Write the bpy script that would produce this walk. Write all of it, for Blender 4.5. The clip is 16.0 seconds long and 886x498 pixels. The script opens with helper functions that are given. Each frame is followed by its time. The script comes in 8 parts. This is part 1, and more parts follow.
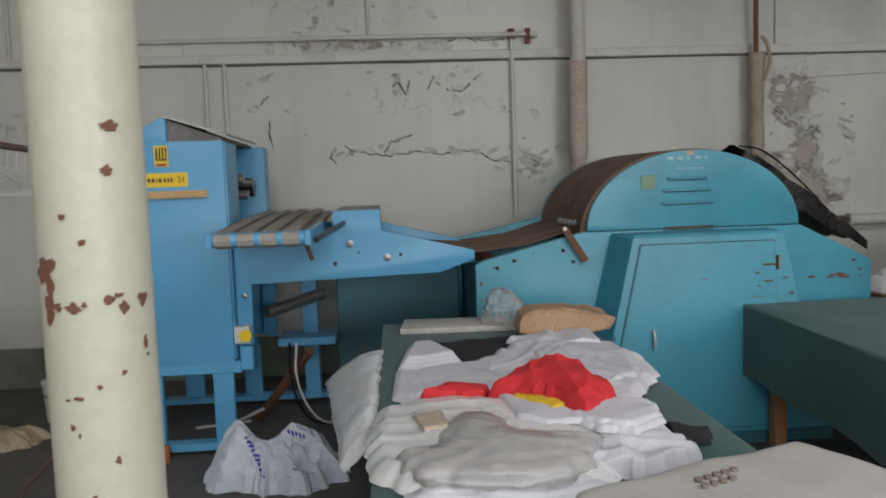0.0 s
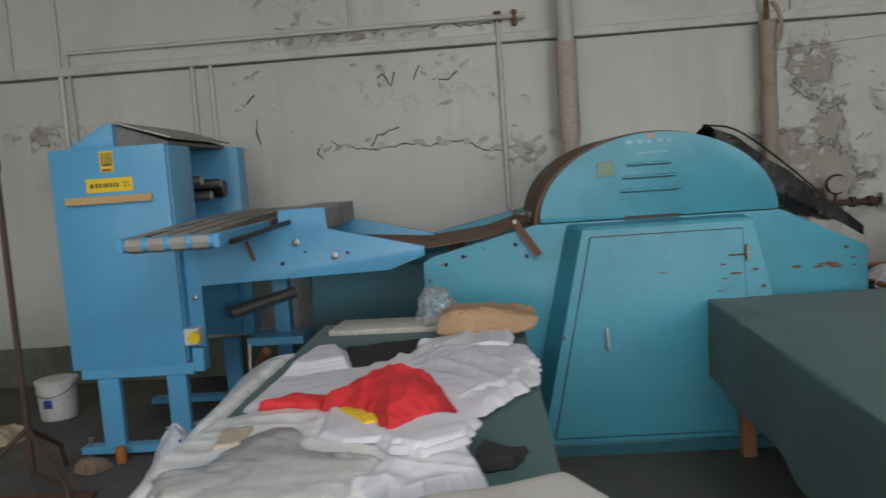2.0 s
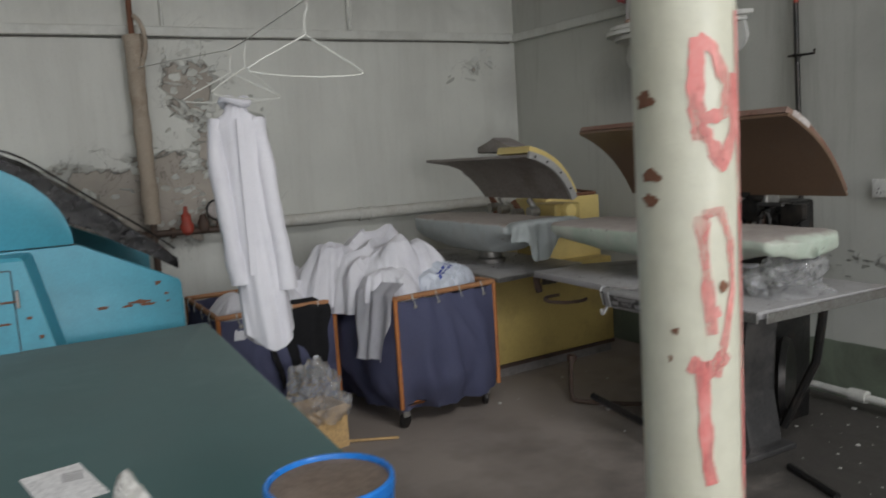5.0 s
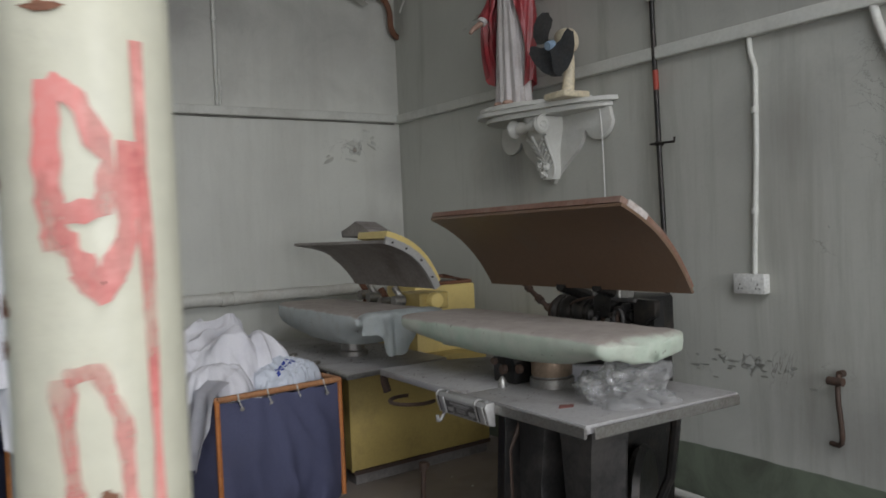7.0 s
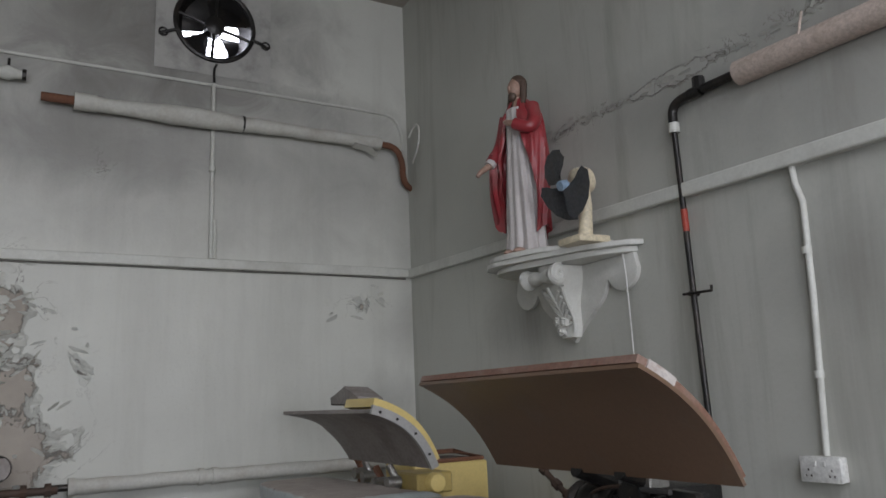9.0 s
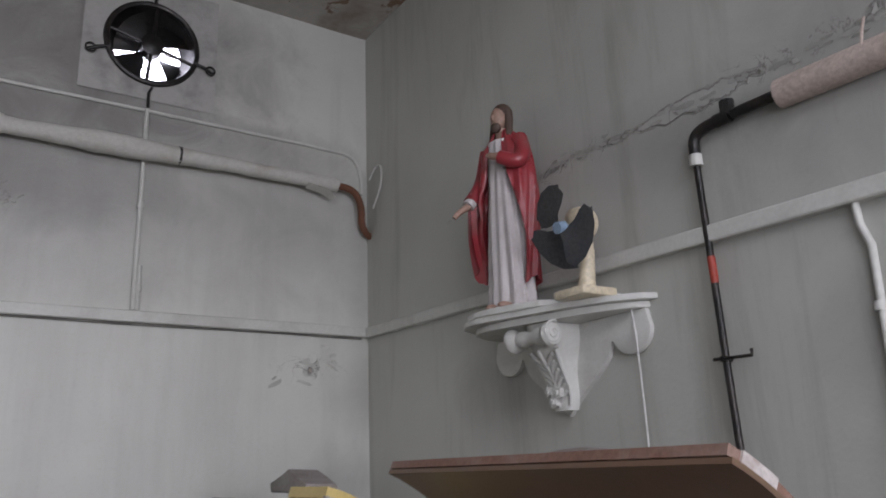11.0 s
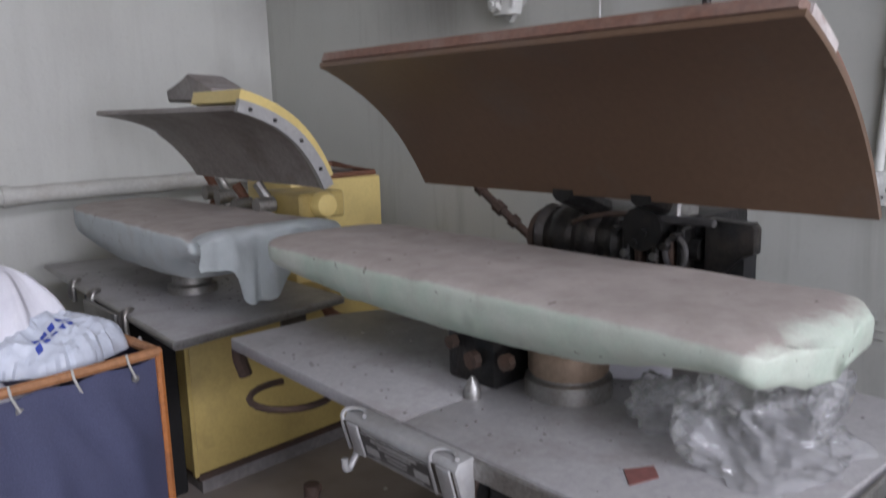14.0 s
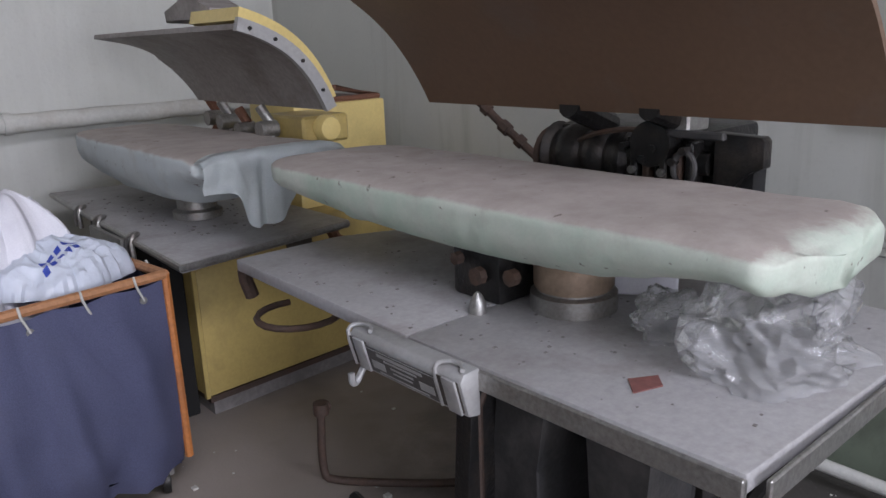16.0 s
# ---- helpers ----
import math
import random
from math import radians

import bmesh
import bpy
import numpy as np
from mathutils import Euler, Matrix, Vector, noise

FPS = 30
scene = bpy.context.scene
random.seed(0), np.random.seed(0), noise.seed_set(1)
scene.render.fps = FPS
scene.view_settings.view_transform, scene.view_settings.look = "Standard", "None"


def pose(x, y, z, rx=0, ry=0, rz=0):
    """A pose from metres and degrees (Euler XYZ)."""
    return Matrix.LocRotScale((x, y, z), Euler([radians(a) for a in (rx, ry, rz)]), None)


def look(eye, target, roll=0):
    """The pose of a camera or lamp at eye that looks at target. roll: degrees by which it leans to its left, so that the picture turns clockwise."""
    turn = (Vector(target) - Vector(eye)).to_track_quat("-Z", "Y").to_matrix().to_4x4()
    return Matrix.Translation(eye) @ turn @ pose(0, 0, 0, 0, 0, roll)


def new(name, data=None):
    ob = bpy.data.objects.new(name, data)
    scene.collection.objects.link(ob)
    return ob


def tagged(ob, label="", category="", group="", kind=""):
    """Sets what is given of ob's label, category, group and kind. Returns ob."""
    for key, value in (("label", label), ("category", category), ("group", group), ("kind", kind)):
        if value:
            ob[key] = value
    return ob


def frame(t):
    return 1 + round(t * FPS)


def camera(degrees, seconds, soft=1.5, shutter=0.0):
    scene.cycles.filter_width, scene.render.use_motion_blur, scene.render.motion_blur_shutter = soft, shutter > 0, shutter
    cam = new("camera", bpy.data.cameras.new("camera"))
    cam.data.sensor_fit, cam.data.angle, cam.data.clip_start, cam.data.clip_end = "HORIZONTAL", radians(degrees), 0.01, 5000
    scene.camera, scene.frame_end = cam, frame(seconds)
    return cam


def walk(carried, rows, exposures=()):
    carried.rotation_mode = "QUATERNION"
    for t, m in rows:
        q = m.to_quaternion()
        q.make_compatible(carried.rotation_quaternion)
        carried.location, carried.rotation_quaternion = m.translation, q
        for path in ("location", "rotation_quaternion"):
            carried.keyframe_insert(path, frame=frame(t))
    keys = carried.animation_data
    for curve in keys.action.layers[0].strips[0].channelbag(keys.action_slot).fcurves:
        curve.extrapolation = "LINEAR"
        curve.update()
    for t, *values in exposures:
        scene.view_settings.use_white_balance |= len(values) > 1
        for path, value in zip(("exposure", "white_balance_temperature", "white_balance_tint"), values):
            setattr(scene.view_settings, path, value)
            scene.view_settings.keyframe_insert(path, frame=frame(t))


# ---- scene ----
cam = camera(59.9, 16.0, shutter=0.5)
PATH = [
    (0, (-0.262, -0.239, 1.572), (-0.112, 1.748, 1.394), -1.9),
    (0.5, (-0.07, -0.236, 1.562), (-0.088, 1.761, 1.462), -2.7),
    (1, (0.134, -0.155, 1.54), (0.011, 1.835, 1.378), -1.6),
    (1.5, (0.329, -0.109, 1.544), (0.232, 1.88, 1.359), -1.9),
    (2, (0.642, -0.071, 1.56), (0.526, 1.916, 1.364), -4.0),
    (2.5, (0.91, -0.043, 1.554), (0.961, 1.947, 1.363), -2.7),
    (3, (1.176, 0.063, 1.512), (1.492, 2.011, 1.186), -2.0),
    (3.5, (1.416, 0.112, 1.491), (2.043, 1.97, 1.096), -1.2),
    (4, (1.688, 0.087, 1.504), (2.513, 1.864, 1.098), -3.7),
    (4.5, (1.892, 0.093, 1.519), (2.759, 1.864, 1.186), -3.5),
    (5, (2.087, 0.117, 1.546), (3.018, 1.871, 1.309), -3.7),
    (7.3, (2.834, 0.22, 1.546), (3.927, 1.895, 1.551), -2.5),
    (7.5, (2.893, 0.267, 1.547), (3.992, 1.936, 1.593), -2.5),
    (8, (3.009, 0.357, 1.556), (4.095, 2.023, 1.768), -2.5),
    (8.5, (3.146, 0.47, 1.558), (4.15, 2.173, 1.862), -2.1),
    (8.7, (3.219, 0.518, 1.549), (4.19, 2.232, 1.898), -2.1),
    (10.8, (3.554, 1.226, 1.632), (4.6, 2.853, 2.141), -2.3),
    (11, (3.562, 1.287, 1.639), (4.637, 2.883, 2.185), -2.2),
    (11.5, (3.575, 1.39, 1.67), (4.728, 2.906, 2.279), -0.5),
    (12, (3.527, 1.537, 1.687), (4.693, 3.016, 2.361), -1.3),
    (12.5, (3.496, 1.643, 1.656), (4.741, 3.095, 2.241), 0.1),
    (13, (3.585, 1.706, 1.602), (4.906, 3.204, 1.711), -1.6),
    (13.5, (3.637, 1.73, 1.541), (4.966, 3.218, 1.398), -1.6),
    (14, (3.654, 1.749, 1.499), (4.961, 3.219, 1.138), -1.6),
    (14.5, (3.671, 1.747, 1.469), (4.959, 3.198, 0.983), -2.6),
    (15, (3.67, 1.75, 1.458), (4.94, 3.203, 0.933), -2.5),
    (15.5, (3.67, 1.754, 1.454), (4.936, 3.205, 0.912), -2.5),
    (16, (3.663, 1.752, 1.458), (4.926, 3.209, 0.927), -2.2),
]
EXPOSURES = [(0.0, -0.1, 6800, 14), (3.5, -0.2, 6700, 12), (5.0, -0.15, 6700, 13), (8.0, -0.05, 6500, 14), (11.0, 0.25, 6350, 22), (12.5, 0.3, 6350, 23), (13.5, 0.45, 6250, 22), (16.0, 0.5, 6200, 22)]
walk(cam, [(t, look(eye, target, roll)) for t, eye, target, roll in PATH], EXPOSURES)
from mathutils.bvhtree import BVHTree


# ---- world, light ----
ROOM_X0, ROOM_X1, ROOM_Y0, ROOM_Y1, CEIL = -7.0, 6.15, -5.5, 6.13, 4.95
world = bpy.data.worlds.new("overcast_sky")
scene.world = world
world.use_nodes = True
sky = world.node_tree.nodes.new("ShaderNodeTexSky")
sky.sky_type, sky.sun_disc, sky.sun_elevation, sky.sun_rotation = "NISHITA", False, radians(38), radians(160)
world.node_tree.nodes["Background"].inputs["Strength"].default_value = 0.12
world.node_tree.links.new(sky.outputs["Color"], world.node_tree.nodes["Background"].inputs["Color"])
sun = new("sun", bpy.data.lights.new("sun", "SUN"))
sun.data.energy, sun.data.angle, sun.data.color = 0.6, radians(25), (1.0, 0.97, 0.92)
sun.matrix_world = look((2.0, -9.0, 8.0), (2.5, 2.0, 0.5))
# openings of the south wall: x0, x1, z0, z1, watts
WINDOWS = [(-5.6, -3.2, 1.1, 3.3, 70), (-1.6, 0.8, 1.1, 3.3, 120), (2.6, 5.4, 1.1, 3.3, 235)]
for wx0, wx1, wz0, wz1, watts in WINDOWS:
    lamp = new("window_daylight", bpy.data.lights.new("window_daylight", "AREA"))
    lamp.data.shape, lamp.data.size, lamp.data.size_y = "RECTANGLE", wx1 - wx0 - 0.1, wz1 - wz0 - 0.1
    lamp.data.energy, lamp.data.color = watts, (0.9, 0.95, 1.0)
    lamp.matrix_world = look(((wx0 + wx1) / 2, ROOM_Y0 - 0.12, (wz0 + wz1) / 2), ((wx0 + wx1) / 2, 0, (wz0 + wz1) / 2 - 0.3))
# rooflights in the ceiling behind the walk: x0, x1, y0, y1, watts
ROOFLIGHTS = [(-3.0, -0.6, -2.6, -0.6, 90), (1.4, 4.6, -2.6, -0.4, 200)]
for rx0, rx1, ry0, ry1, watts in ROOFLIGHTS:
    lamp = new("rooflight_daylight", bpy.data.lights.new("rooflight_daylight", "AREA"))
    lamp.data.shape, lamp.data.size, lamp.data.size_y = "RECTANGLE", rx1 - rx0 - 0.1, ry1 - ry0 - 0.1
    lamp.data.energy, lamp.data.color = watts, (0.9, 0.95, 1.0)
    lamp.matrix_world = pose((rx0 + rx1) / 2, (ry0 + ry1) / 2, CEIL + 0.1)


# ---- materials ----
class Nodes:
    def __init__(self, name):
        self.m = bpy.data.materials.new(name)
        self.m.use_nodes = True
        self.t = self.m.node_tree
        self.b = self.t.nodes["Principled BSDF"]
        self.co = self.t.nodes.new("ShaderNodeTexCoord").outputs["Object"]

    def node(self, kind, **props):
        n = self.t.nodes.new(kind)
        for k, v in props.items():
            if k == "operation":
                n.operation = v
            elif k == "blend_type":
                n.blend_type = v
        return n

    def put(self, socket, v):
        if hasattr(v, "is_output"):
            self.t.links.new(v, socket)
        else:
            socket.default_value = v

    def noise(self, scale, detail=4.0, rough=0.6, dist=0.0, stretch=None):
        n = self.node("ShaderNodeTexNoise")
        co = self.co
        if stretch:
            mp = self.node("ShaderNodeMapping")
            mp.inputs["Scale"].default_value = stretch
            self.put(mp.inputs["Vector"], co)
            co = mp.outputs["Vector"]
        self.put(n.inputs["Vector"], co)
        for k, v in (("Scale", scale), ("Detail", detail), ("Roughness", rough), ("Distortion", dist)):
            n.inputs[k].default_value = v
        return n.outputs["Fac"]

    def math(self, op, a, b=0.0, clamp=False):
        n = self.node("ShaderNodeMath", operation=op)
        n.use_clamp = clamp
        self.put(n.inputs[0], a)
        self.put(n.inputs[1], b)
        return n.outputs[0]

    def ramp(self, v, lo, hi, a=0.0, b=1.0):
        n = self.node("ShaderNodeMapRange")
        n.clamp = True
        for k, x in (("Value", v), ("From Min", lo), ("From Max", hi), ("To Min", a), ("To Max", b)):
            self.put(n.inputs[k], x)
        return n.outputs[0]

    def mix(self, f, a, b, blend="MIX"):
        n = self.node("ShaderNodeMix")
        n.data_type, n.blend_type = "RGBA", blend
        self.put(n.inputs["Factor"], f)
        self.put(n.inputs[6], a if hasattr(a, "is_output") else (*a, 1))
        self.put(n.inputs[7], b if hasattr(b, "is_output") else (*b, 1))
        return n.outputs[2]

    def xyz(self):
        n = self.node("ShaderNodeSeparateXYZ")
        self.put(n.inputs[0], self.co)
        return n.outputs

    def bump(self, h, dist=0.01, strength=0.6):
        n = self.node("ShaderNodeBump")
        n.inputs["Distance"].default_value, n.inputs["Strength"].default_value = dist, strength
        self.put(n.inputs["Height"], h)
        self.put(self.b.inputs["Normal"], n.outputs[0])


def mat(name, col, rough=0.6, metal=0.0, dirt=(0.12, 0.1, 0.08), dirt_amt=0.35, scale=3.0, grain=60.0, bump=0.003, spread=0.18, spot=None, spot_at=0.66, trans=0.0, sheen=0.0):
    """Paint, cloth or metal with broad dirt, fine grain, and optional chips of another colour."""
    k = Nodes(name)
    broad, fine = k.noise(scale, 5, 0.65), k.noise(grain, 3, 0.6)
    light = [min(1.0, c * (1 + spread)) for c in col]
    dark = [c * (1 - spread) for c in col]
    c = k.mix(k.ramp(fine, 0.3, 0.7), dark, light)
    c = k.mix(k.ramp(broad, 0.48, 0.75, 0, dirt_amt), c, dirt)
    r = k.ramp(broad, 0.35, 0.7, rough * 0.85, min(1.0, rough * 1.15))
    h = k.math("ADD", k.math("MULTIPLY", fine, 0.5), broad)
    if spot:
        s = k.noise(scale * 2.3, 6, 0.7, 0.4)
        f = k.ramp(s, spot_at, spot_at + 0.02)
        c = k.mix(f, c, spot)
        h = k.math("SUBTRACT", h, k.math("MULTIPLY", f, 0.6))
    k.put(k.b.inputs["Base Color"], c)
    k.put(k.b.inputs["Roughness"], r)
    k.b.inputs["Metallic"].default_value = metal
    if sheen:
        k.b.inputs["Sheen Weight"].default_value = sheen
    if trans:
        k.b.inputs["Transmission Weight"].default_value = trans
        k.b.inputs["IOR"].default_value = 1.25
    k.bump(h, bump)
    return k.m


def wall_mat(name, paint, plaster, blobs, across, drips=0.25, soot_and_dim=()):
    """Old gloss paint over plaster; it has come away round the given places (along, up, half width, half height, how much)."""
    k = Nodes(name)
    x, y, z = k.xyz()
    along = x if across == "x" else y
    broad, mid, fine = k.noise(0.7, 4, 0.6), k.noise(2.4, 8, 0.66, 0.7), k.noise(45, 3)
    streak = k.noise(2.0, 5, 0.7, 0.3, (1.6, 1.6, 0.16))
    hold = None
    for a, u, ha, hu, amount in blobs:
        dx = k.math("DIVIDE", k.math("SUBTRACT", along, a), ha)
        dz = k.math("DIVIDE", k.math("SUBTRACT", z, u), hu)
        d = k.math("SQRT", k.math("ADD", k.math("MULTIPLY", dx, dx), k.math("MULTIPLY", dz, dz)))
        v = k.ramp(d, 0.0, 1.5, amount, 0.0)
        hold = v if hold is None else k.math("MAXIMUM", hold, v)
    worn = k.math("ADD", k.math("MULTIPLY", mid, 0.75), k.math("MULTIPLY", hold, 0.34))
    bare = k.ramp(worn, 0.612, 0.622)
    lift = k.ramp(worn, 0.575, 0.615)
    c = k.mix(k.ramp(broad, 0.35, 0.7), [v * 0.9 for v in paint], [min(1, v * 1.06) for v in paint])
    c = k.mix(k.ramp(streak, 0.5, 0.72, 0, drips), c, (0.2, 0.19, 0.15))
    c = k.mix(k.ramp(fine, 0.55, 0.8, 0, 0.12), c, (0.25, 0.23, 0.19))
    # sooty patches by the fan; the dim upper wall is painted in too
    for a, u, ra, ru, amount in soot_and_dim:
        dx = k.math("DIVIDE", k.math("SUBTRACT", along, a), ra)
        dz = k.math("DIVIDE", k.math("SUBTRACT", z, u), ru)
        d = k.math("SQRT", k.math("ADD", k.math("MULTIPLY", dx, dx), k.math("MULTIPLY", dz, dz)))
        d = k.math("ADD", d, k.math("MULTIPLY", k.math("SUBTRACT", mid, 0.5), 1.1))
        c = k.mix(k.ramp(d, 0.15, 1.0, amount, 0.0), c, (0.17, 0.16, 0.15))
    raw = k.mix(k.noise(6, 5), plaster, [v * 0.62 for v in plaster])
    c = k.mix(bare, c, raw)
    vein = k.math("ABSOLUTE", k.math("SUBTRACT", k.noise(2.1, 6, 0.62, 1.2), 0.5))
    vein = k.math("MULTIPLY", k.ramp(vein, 0.0, 0.007, 1, 0), k.ramp(hold, 0.12, 0.45))
    c = k.mix(k.math("MULTIPLY", vein, 0.8), c, (0.13, 0.115, 0.1))
    edge = k.math("MULTIPLY", k.ramp(worn, 0.604, 0.611), k.ramp(worn, 0.622, 0.613))
    c = k.mix(k.math("MULTIPLY", edge, 0.75), c, (0.16, 0.14, 0.12))
    band = k.math("ADD", z, k.math("MULTIPLY", k.noise(2.5, 3), 0.03))
    low = k.ramp(band, 0.345, 0.349, 1, 0)
    green = k.mix(k.ramp(mid, 0.45, 0.65), (0.16, 0.19, 0.14), (0.1, 0.11, 0.085))
    c = k.mix(k.math("MULTIPLY", low, k.math("SUBTRACT", 1.0, bare)), c, green)
    k.put(k.b.inputs["Base Color"], c)
    k.put(k.b.inputs["Roughness"], k.ramp(bare, 0, 1, 0.48, 0.95))
    h = k.math("ADD", k.math("MULTIPLY", lift, 1.0), k.math("MULTIPLY", bare, -1.6))
    h = k.math("ADD", h, k.math("ADD", k.math("MULTIPLY", fine, 0.12), k.math("MULTIPLY", broad, 0.8)))
    k.bump(h, 0.012, 0.8)
    return k.m


M_NORTH = wall_mat("old_cream_paint", (0.60, 0.605, 0.555), (0.47, 0.425, 0.37), [
    (0.15, 2.3, 0.8, 0.28, 0.5), (0.1, 1.84, 0.8, 0.06, 0.55), (-1.25, 2.25, 0.3, 0.35, 0.42), (-0.6, 2.95, 0.9, 0.25, 0.45), (-0.3, 2.68, 0.9, 0.05, 0.8), (-2.9, 2.1, 0.4, 0.15, 0.7),
    (3.3, 2.05, 0.25, 0.55, 0.95), (2.95, 1.35, 0.75, 0.4, 1.25), (2.5, 1.55, 0.4, 0.17, 1.0), (3.05, 1.5, 0.2, 0.4, 1.1), (3.12, 2.2, 0.14, 0.45, 0.9), (3.35, 1.72, 0.18, 0.2, 0.95), (1.0, 1.72, 0.3, 0.14, 0.95), (3.75, 1.8, 0.15, 0.35, 0.3), (3.9, 3.25, 0.3, 0.15, 0.5), (5.7, 2.3, 0.3, 0.12, 0.5)], "x", 0.16, [(4.2, 3.4, 4.0, 0.8, 0.42), (4.4, 4.45, 1.3, 0.75, 0.8), (3.6, 4.2, 1.5, 0.8, 0.6), (4.4, 3.85, 1.9, 0.25, 0.55), (3.7, 3.35, 1.4, 0.35, 0.4), (5.95, 1.55, 0.35, 0.3, 0.35), (6.1, 2.1, 0.3, 0.3, 0.3), (2.8, 1.15, 0.9, 0.3, 0.4), (-2.7, 1.7, 0.35, 0.25, 0.35)])
M_EAST = wall_mat("grey_green_paint", (0.49, 0.495, 0.45), (0.5, 0.5, 0.46), [
    (3.4, 3.105, 1.5, 0.06, 0.85), (2.6, 0.81, 0.55, 0.1, 0.5), (4.9, 2.42, 0.3, 0.1, 0.45), (1.75, 2.1, 0.3, 0.5, 0.7), (2.2, 1.5, 0.12, 0.12, 0.6)], "y", 0.5, [(2.0, 2.95, 1.3, 0.75, 0.5), (3.3, 3.0, 0.7, 0.3, 0.35), (4.6, 2.0, 0.5, 0.35, 0.4), (2.4, 2.0, 0.5, 0.35, 0.3), (4.3, 3.0, 0.4, 0.6, 0.3), (2.0, 0.55, 0.9, 0.35, 0.4)])
M_PLAINWALL = wall_mat("dull_cream_paint", (0.56, 0.56, 0.5), (0.42, 0.36, 0.3), [(0, 2, 1, 0.5, 0.5)], "x", 0.3)
M_CEIL = mat("stained_ceiling", (0.42, 0.40, 0.36), 0.9, dirt=(0.17, 0.11, 0.07), dirt_amt=0.95, scale=1.3, grain=9, bump=0.008, spread=0.08, spot=(0.2, 0.13, 0.09), spot_at=0.6)
M_TEAL = mat("teal_machine_paint", (0.06, 0.325, 0.43), 0.38, dirt=(0.05, 0.15, 0.18), dirt_amt=0.45, scale=2.2, grain=90, bump=0.0012, spread=0.06, spot=(0.12, 0.055, 0.035), spot_at=0.745)
# darker teal with more dirt: bed, lower box, sill and louvre gaps
M_TEALDARK = mat("dark_teal_paint", (0.03, 0.15, 0.19), 0.55, dirt_amt=0.6, spread=0.1)
M_BLUE = mat("light_blue_machine_paint", (0.095, 0.365, 0.60), 0.36, dirt=(0.06, 0.2, 0.33), dirt_amt=0.3, scale=1.8, grain=90, bump=0.001, spread=0.05)
M_RUST = mat("rusted_steel", (0.19, 0.085, 0.05), 0.85, 0.2, scale=12, grain=120, bump=0.004)
M_DRUM = mat("scorched_brown_padding", (0.17, 0.105, 0.07), 0.85, dirt=(0.07, 0.045, 0.03), dirt_amt=0.6, scale=5, grain=150, bump=0.004)
M_BLACKIRON = mat("oily_black_iron", (0.025, 0.024, 0.023), 0.36, 0.5, dirt=(0.085, 0.065, 0.052), dirt_amt=0.6, scale=9, grain=80, bump=0.006)
M_STEEL = mat("dull_steel", (0.36, 0.35, 0.33), 0.42, 0.85, dirt=(0.14, 0.1, 0.07), dirt_amt=0.5, scale=8, grain=100)
M_GREYTOP = mat("grey_enamel", (0.36, 0.35, 0.345), 0.5, 0.1, dirt=(0.17, 0.14, 0.12), dirt_amt=0.65, scale=4, grain=70, bump=0.002, spread=0.1)
M_DARKGREY = mat("dusty_grey_top", (0.19, 0.175, 0.165), 0.7, dirt=(0.1, 0.08, 0.07), dirt_amt=0.6, scale=6, grain=50)
M_HEADGREY = mat("grey_press_head", (0.27, 0.242, 0.225), 0.5, 0.1, dirt=(0.11, 0.085, 0.07), dirt_amt=0.7, scale=3, grain=50)
M_HEADBROWN = mat("scorched_brown_head", (0.16, 0.098, 0.062), 0.36, 0.15, dirt=(0.16, 0.143, 0.13), dirt_amt=0.9, scale=1.6, grain=60, bump=0.001, spread=0.06)
M_HEADEDGE = mat("chipped_brown_edge", (0.19, 0.10, 0.07), 0.6, dirt=(0.36, 0.30, 0.26), dirt_amt=0.5, scale=6, grain=60)
M_YELLOW = mat("mustard_enamel", (0.46, 0.345, 0.115), 0.45, dirt=(0.17, 0.12, 0.05), dirt_amt=0.65, scale=2.5, grain=70, bump=0.0015, spread=0.06, spot=(0.1, 0.05, 0.03), spot_at=0.76)
M_PALEYELLOW = mat("pale_yellow_enamel", (0.68, 0.53, 0.20), 0.42, dirt=(0.35, 0.25, 0.1), dirt_amt=0.35, scale=4, grain=70, bump=0.001, spread=0.05)
M_GREENCLOTH = mat("dark_green_cotton_cover", (0.03, 0.094, 0.086), 0.8, dirt=(0.055, 0.108, 0.1), dirt_amt=0.6, scale=2.0, grain=240, bump=0.0015, spread=0.12, sheen=0.15)
M_WHITECLOTH = mat("white_cotton", (0.66, 0.655, 0.69), 0.88, dirt=(0.47, 0.46, 0.515), dirt_amt=0.4, scale=5, grain=220, bump=0.002, spread=0.05)
M_GREYCLOTH = mat("undyed_waffle_cotton", (0.45, 0.44, 0.41), 0.92, dirt=(0.29, 0.28, 0.255), dirt_amt=0.5, scale=7, grain=140, bump=0.006, spread=0.12)
M_REDCLOTH = mat("red_cotton", (0.66, 0.03, 0.035), 0.82, dirt=(0.42, 0.015, 0.02), dirt_amt=0.5, scale=7, grain=200, spread=0.08)
M_YELLOWCLOTH = mat("yellow_cotton", (0.75, 0.5, 0.03), 0.85, dirt_amt=0.1)
M_BLACKCLOTH = mat("black_cotton", (0.018, 0.018, 0.02), 0.9, dirt=(0.06, 0.06, 0.06), dirt_amt=0.3, scale=8, grain=200)
M_NAVY = mat("navy_canvas", (0.135, 0.145, 0.25), 0.88, dirt=(0.155, 0.16, 0.235), dirt_amt=0.5, scale=4, grain=260, bump=0.002, spread=0.15)
M_ORANGE = mat("orange_rusty_tube", (0.42, 0.15, 0.04), 0.55, dirt=(0.15, 0.06, 0.03), dirt_amt=0.7, scale=7, grain=70)
M_WOOD = mat("stained_softwood", (0.36, 0.17, 0.075), 0.6, dirt=(0.2, 0.09, 0.04), dirt_amt=0.6, scale=6, grain=60)
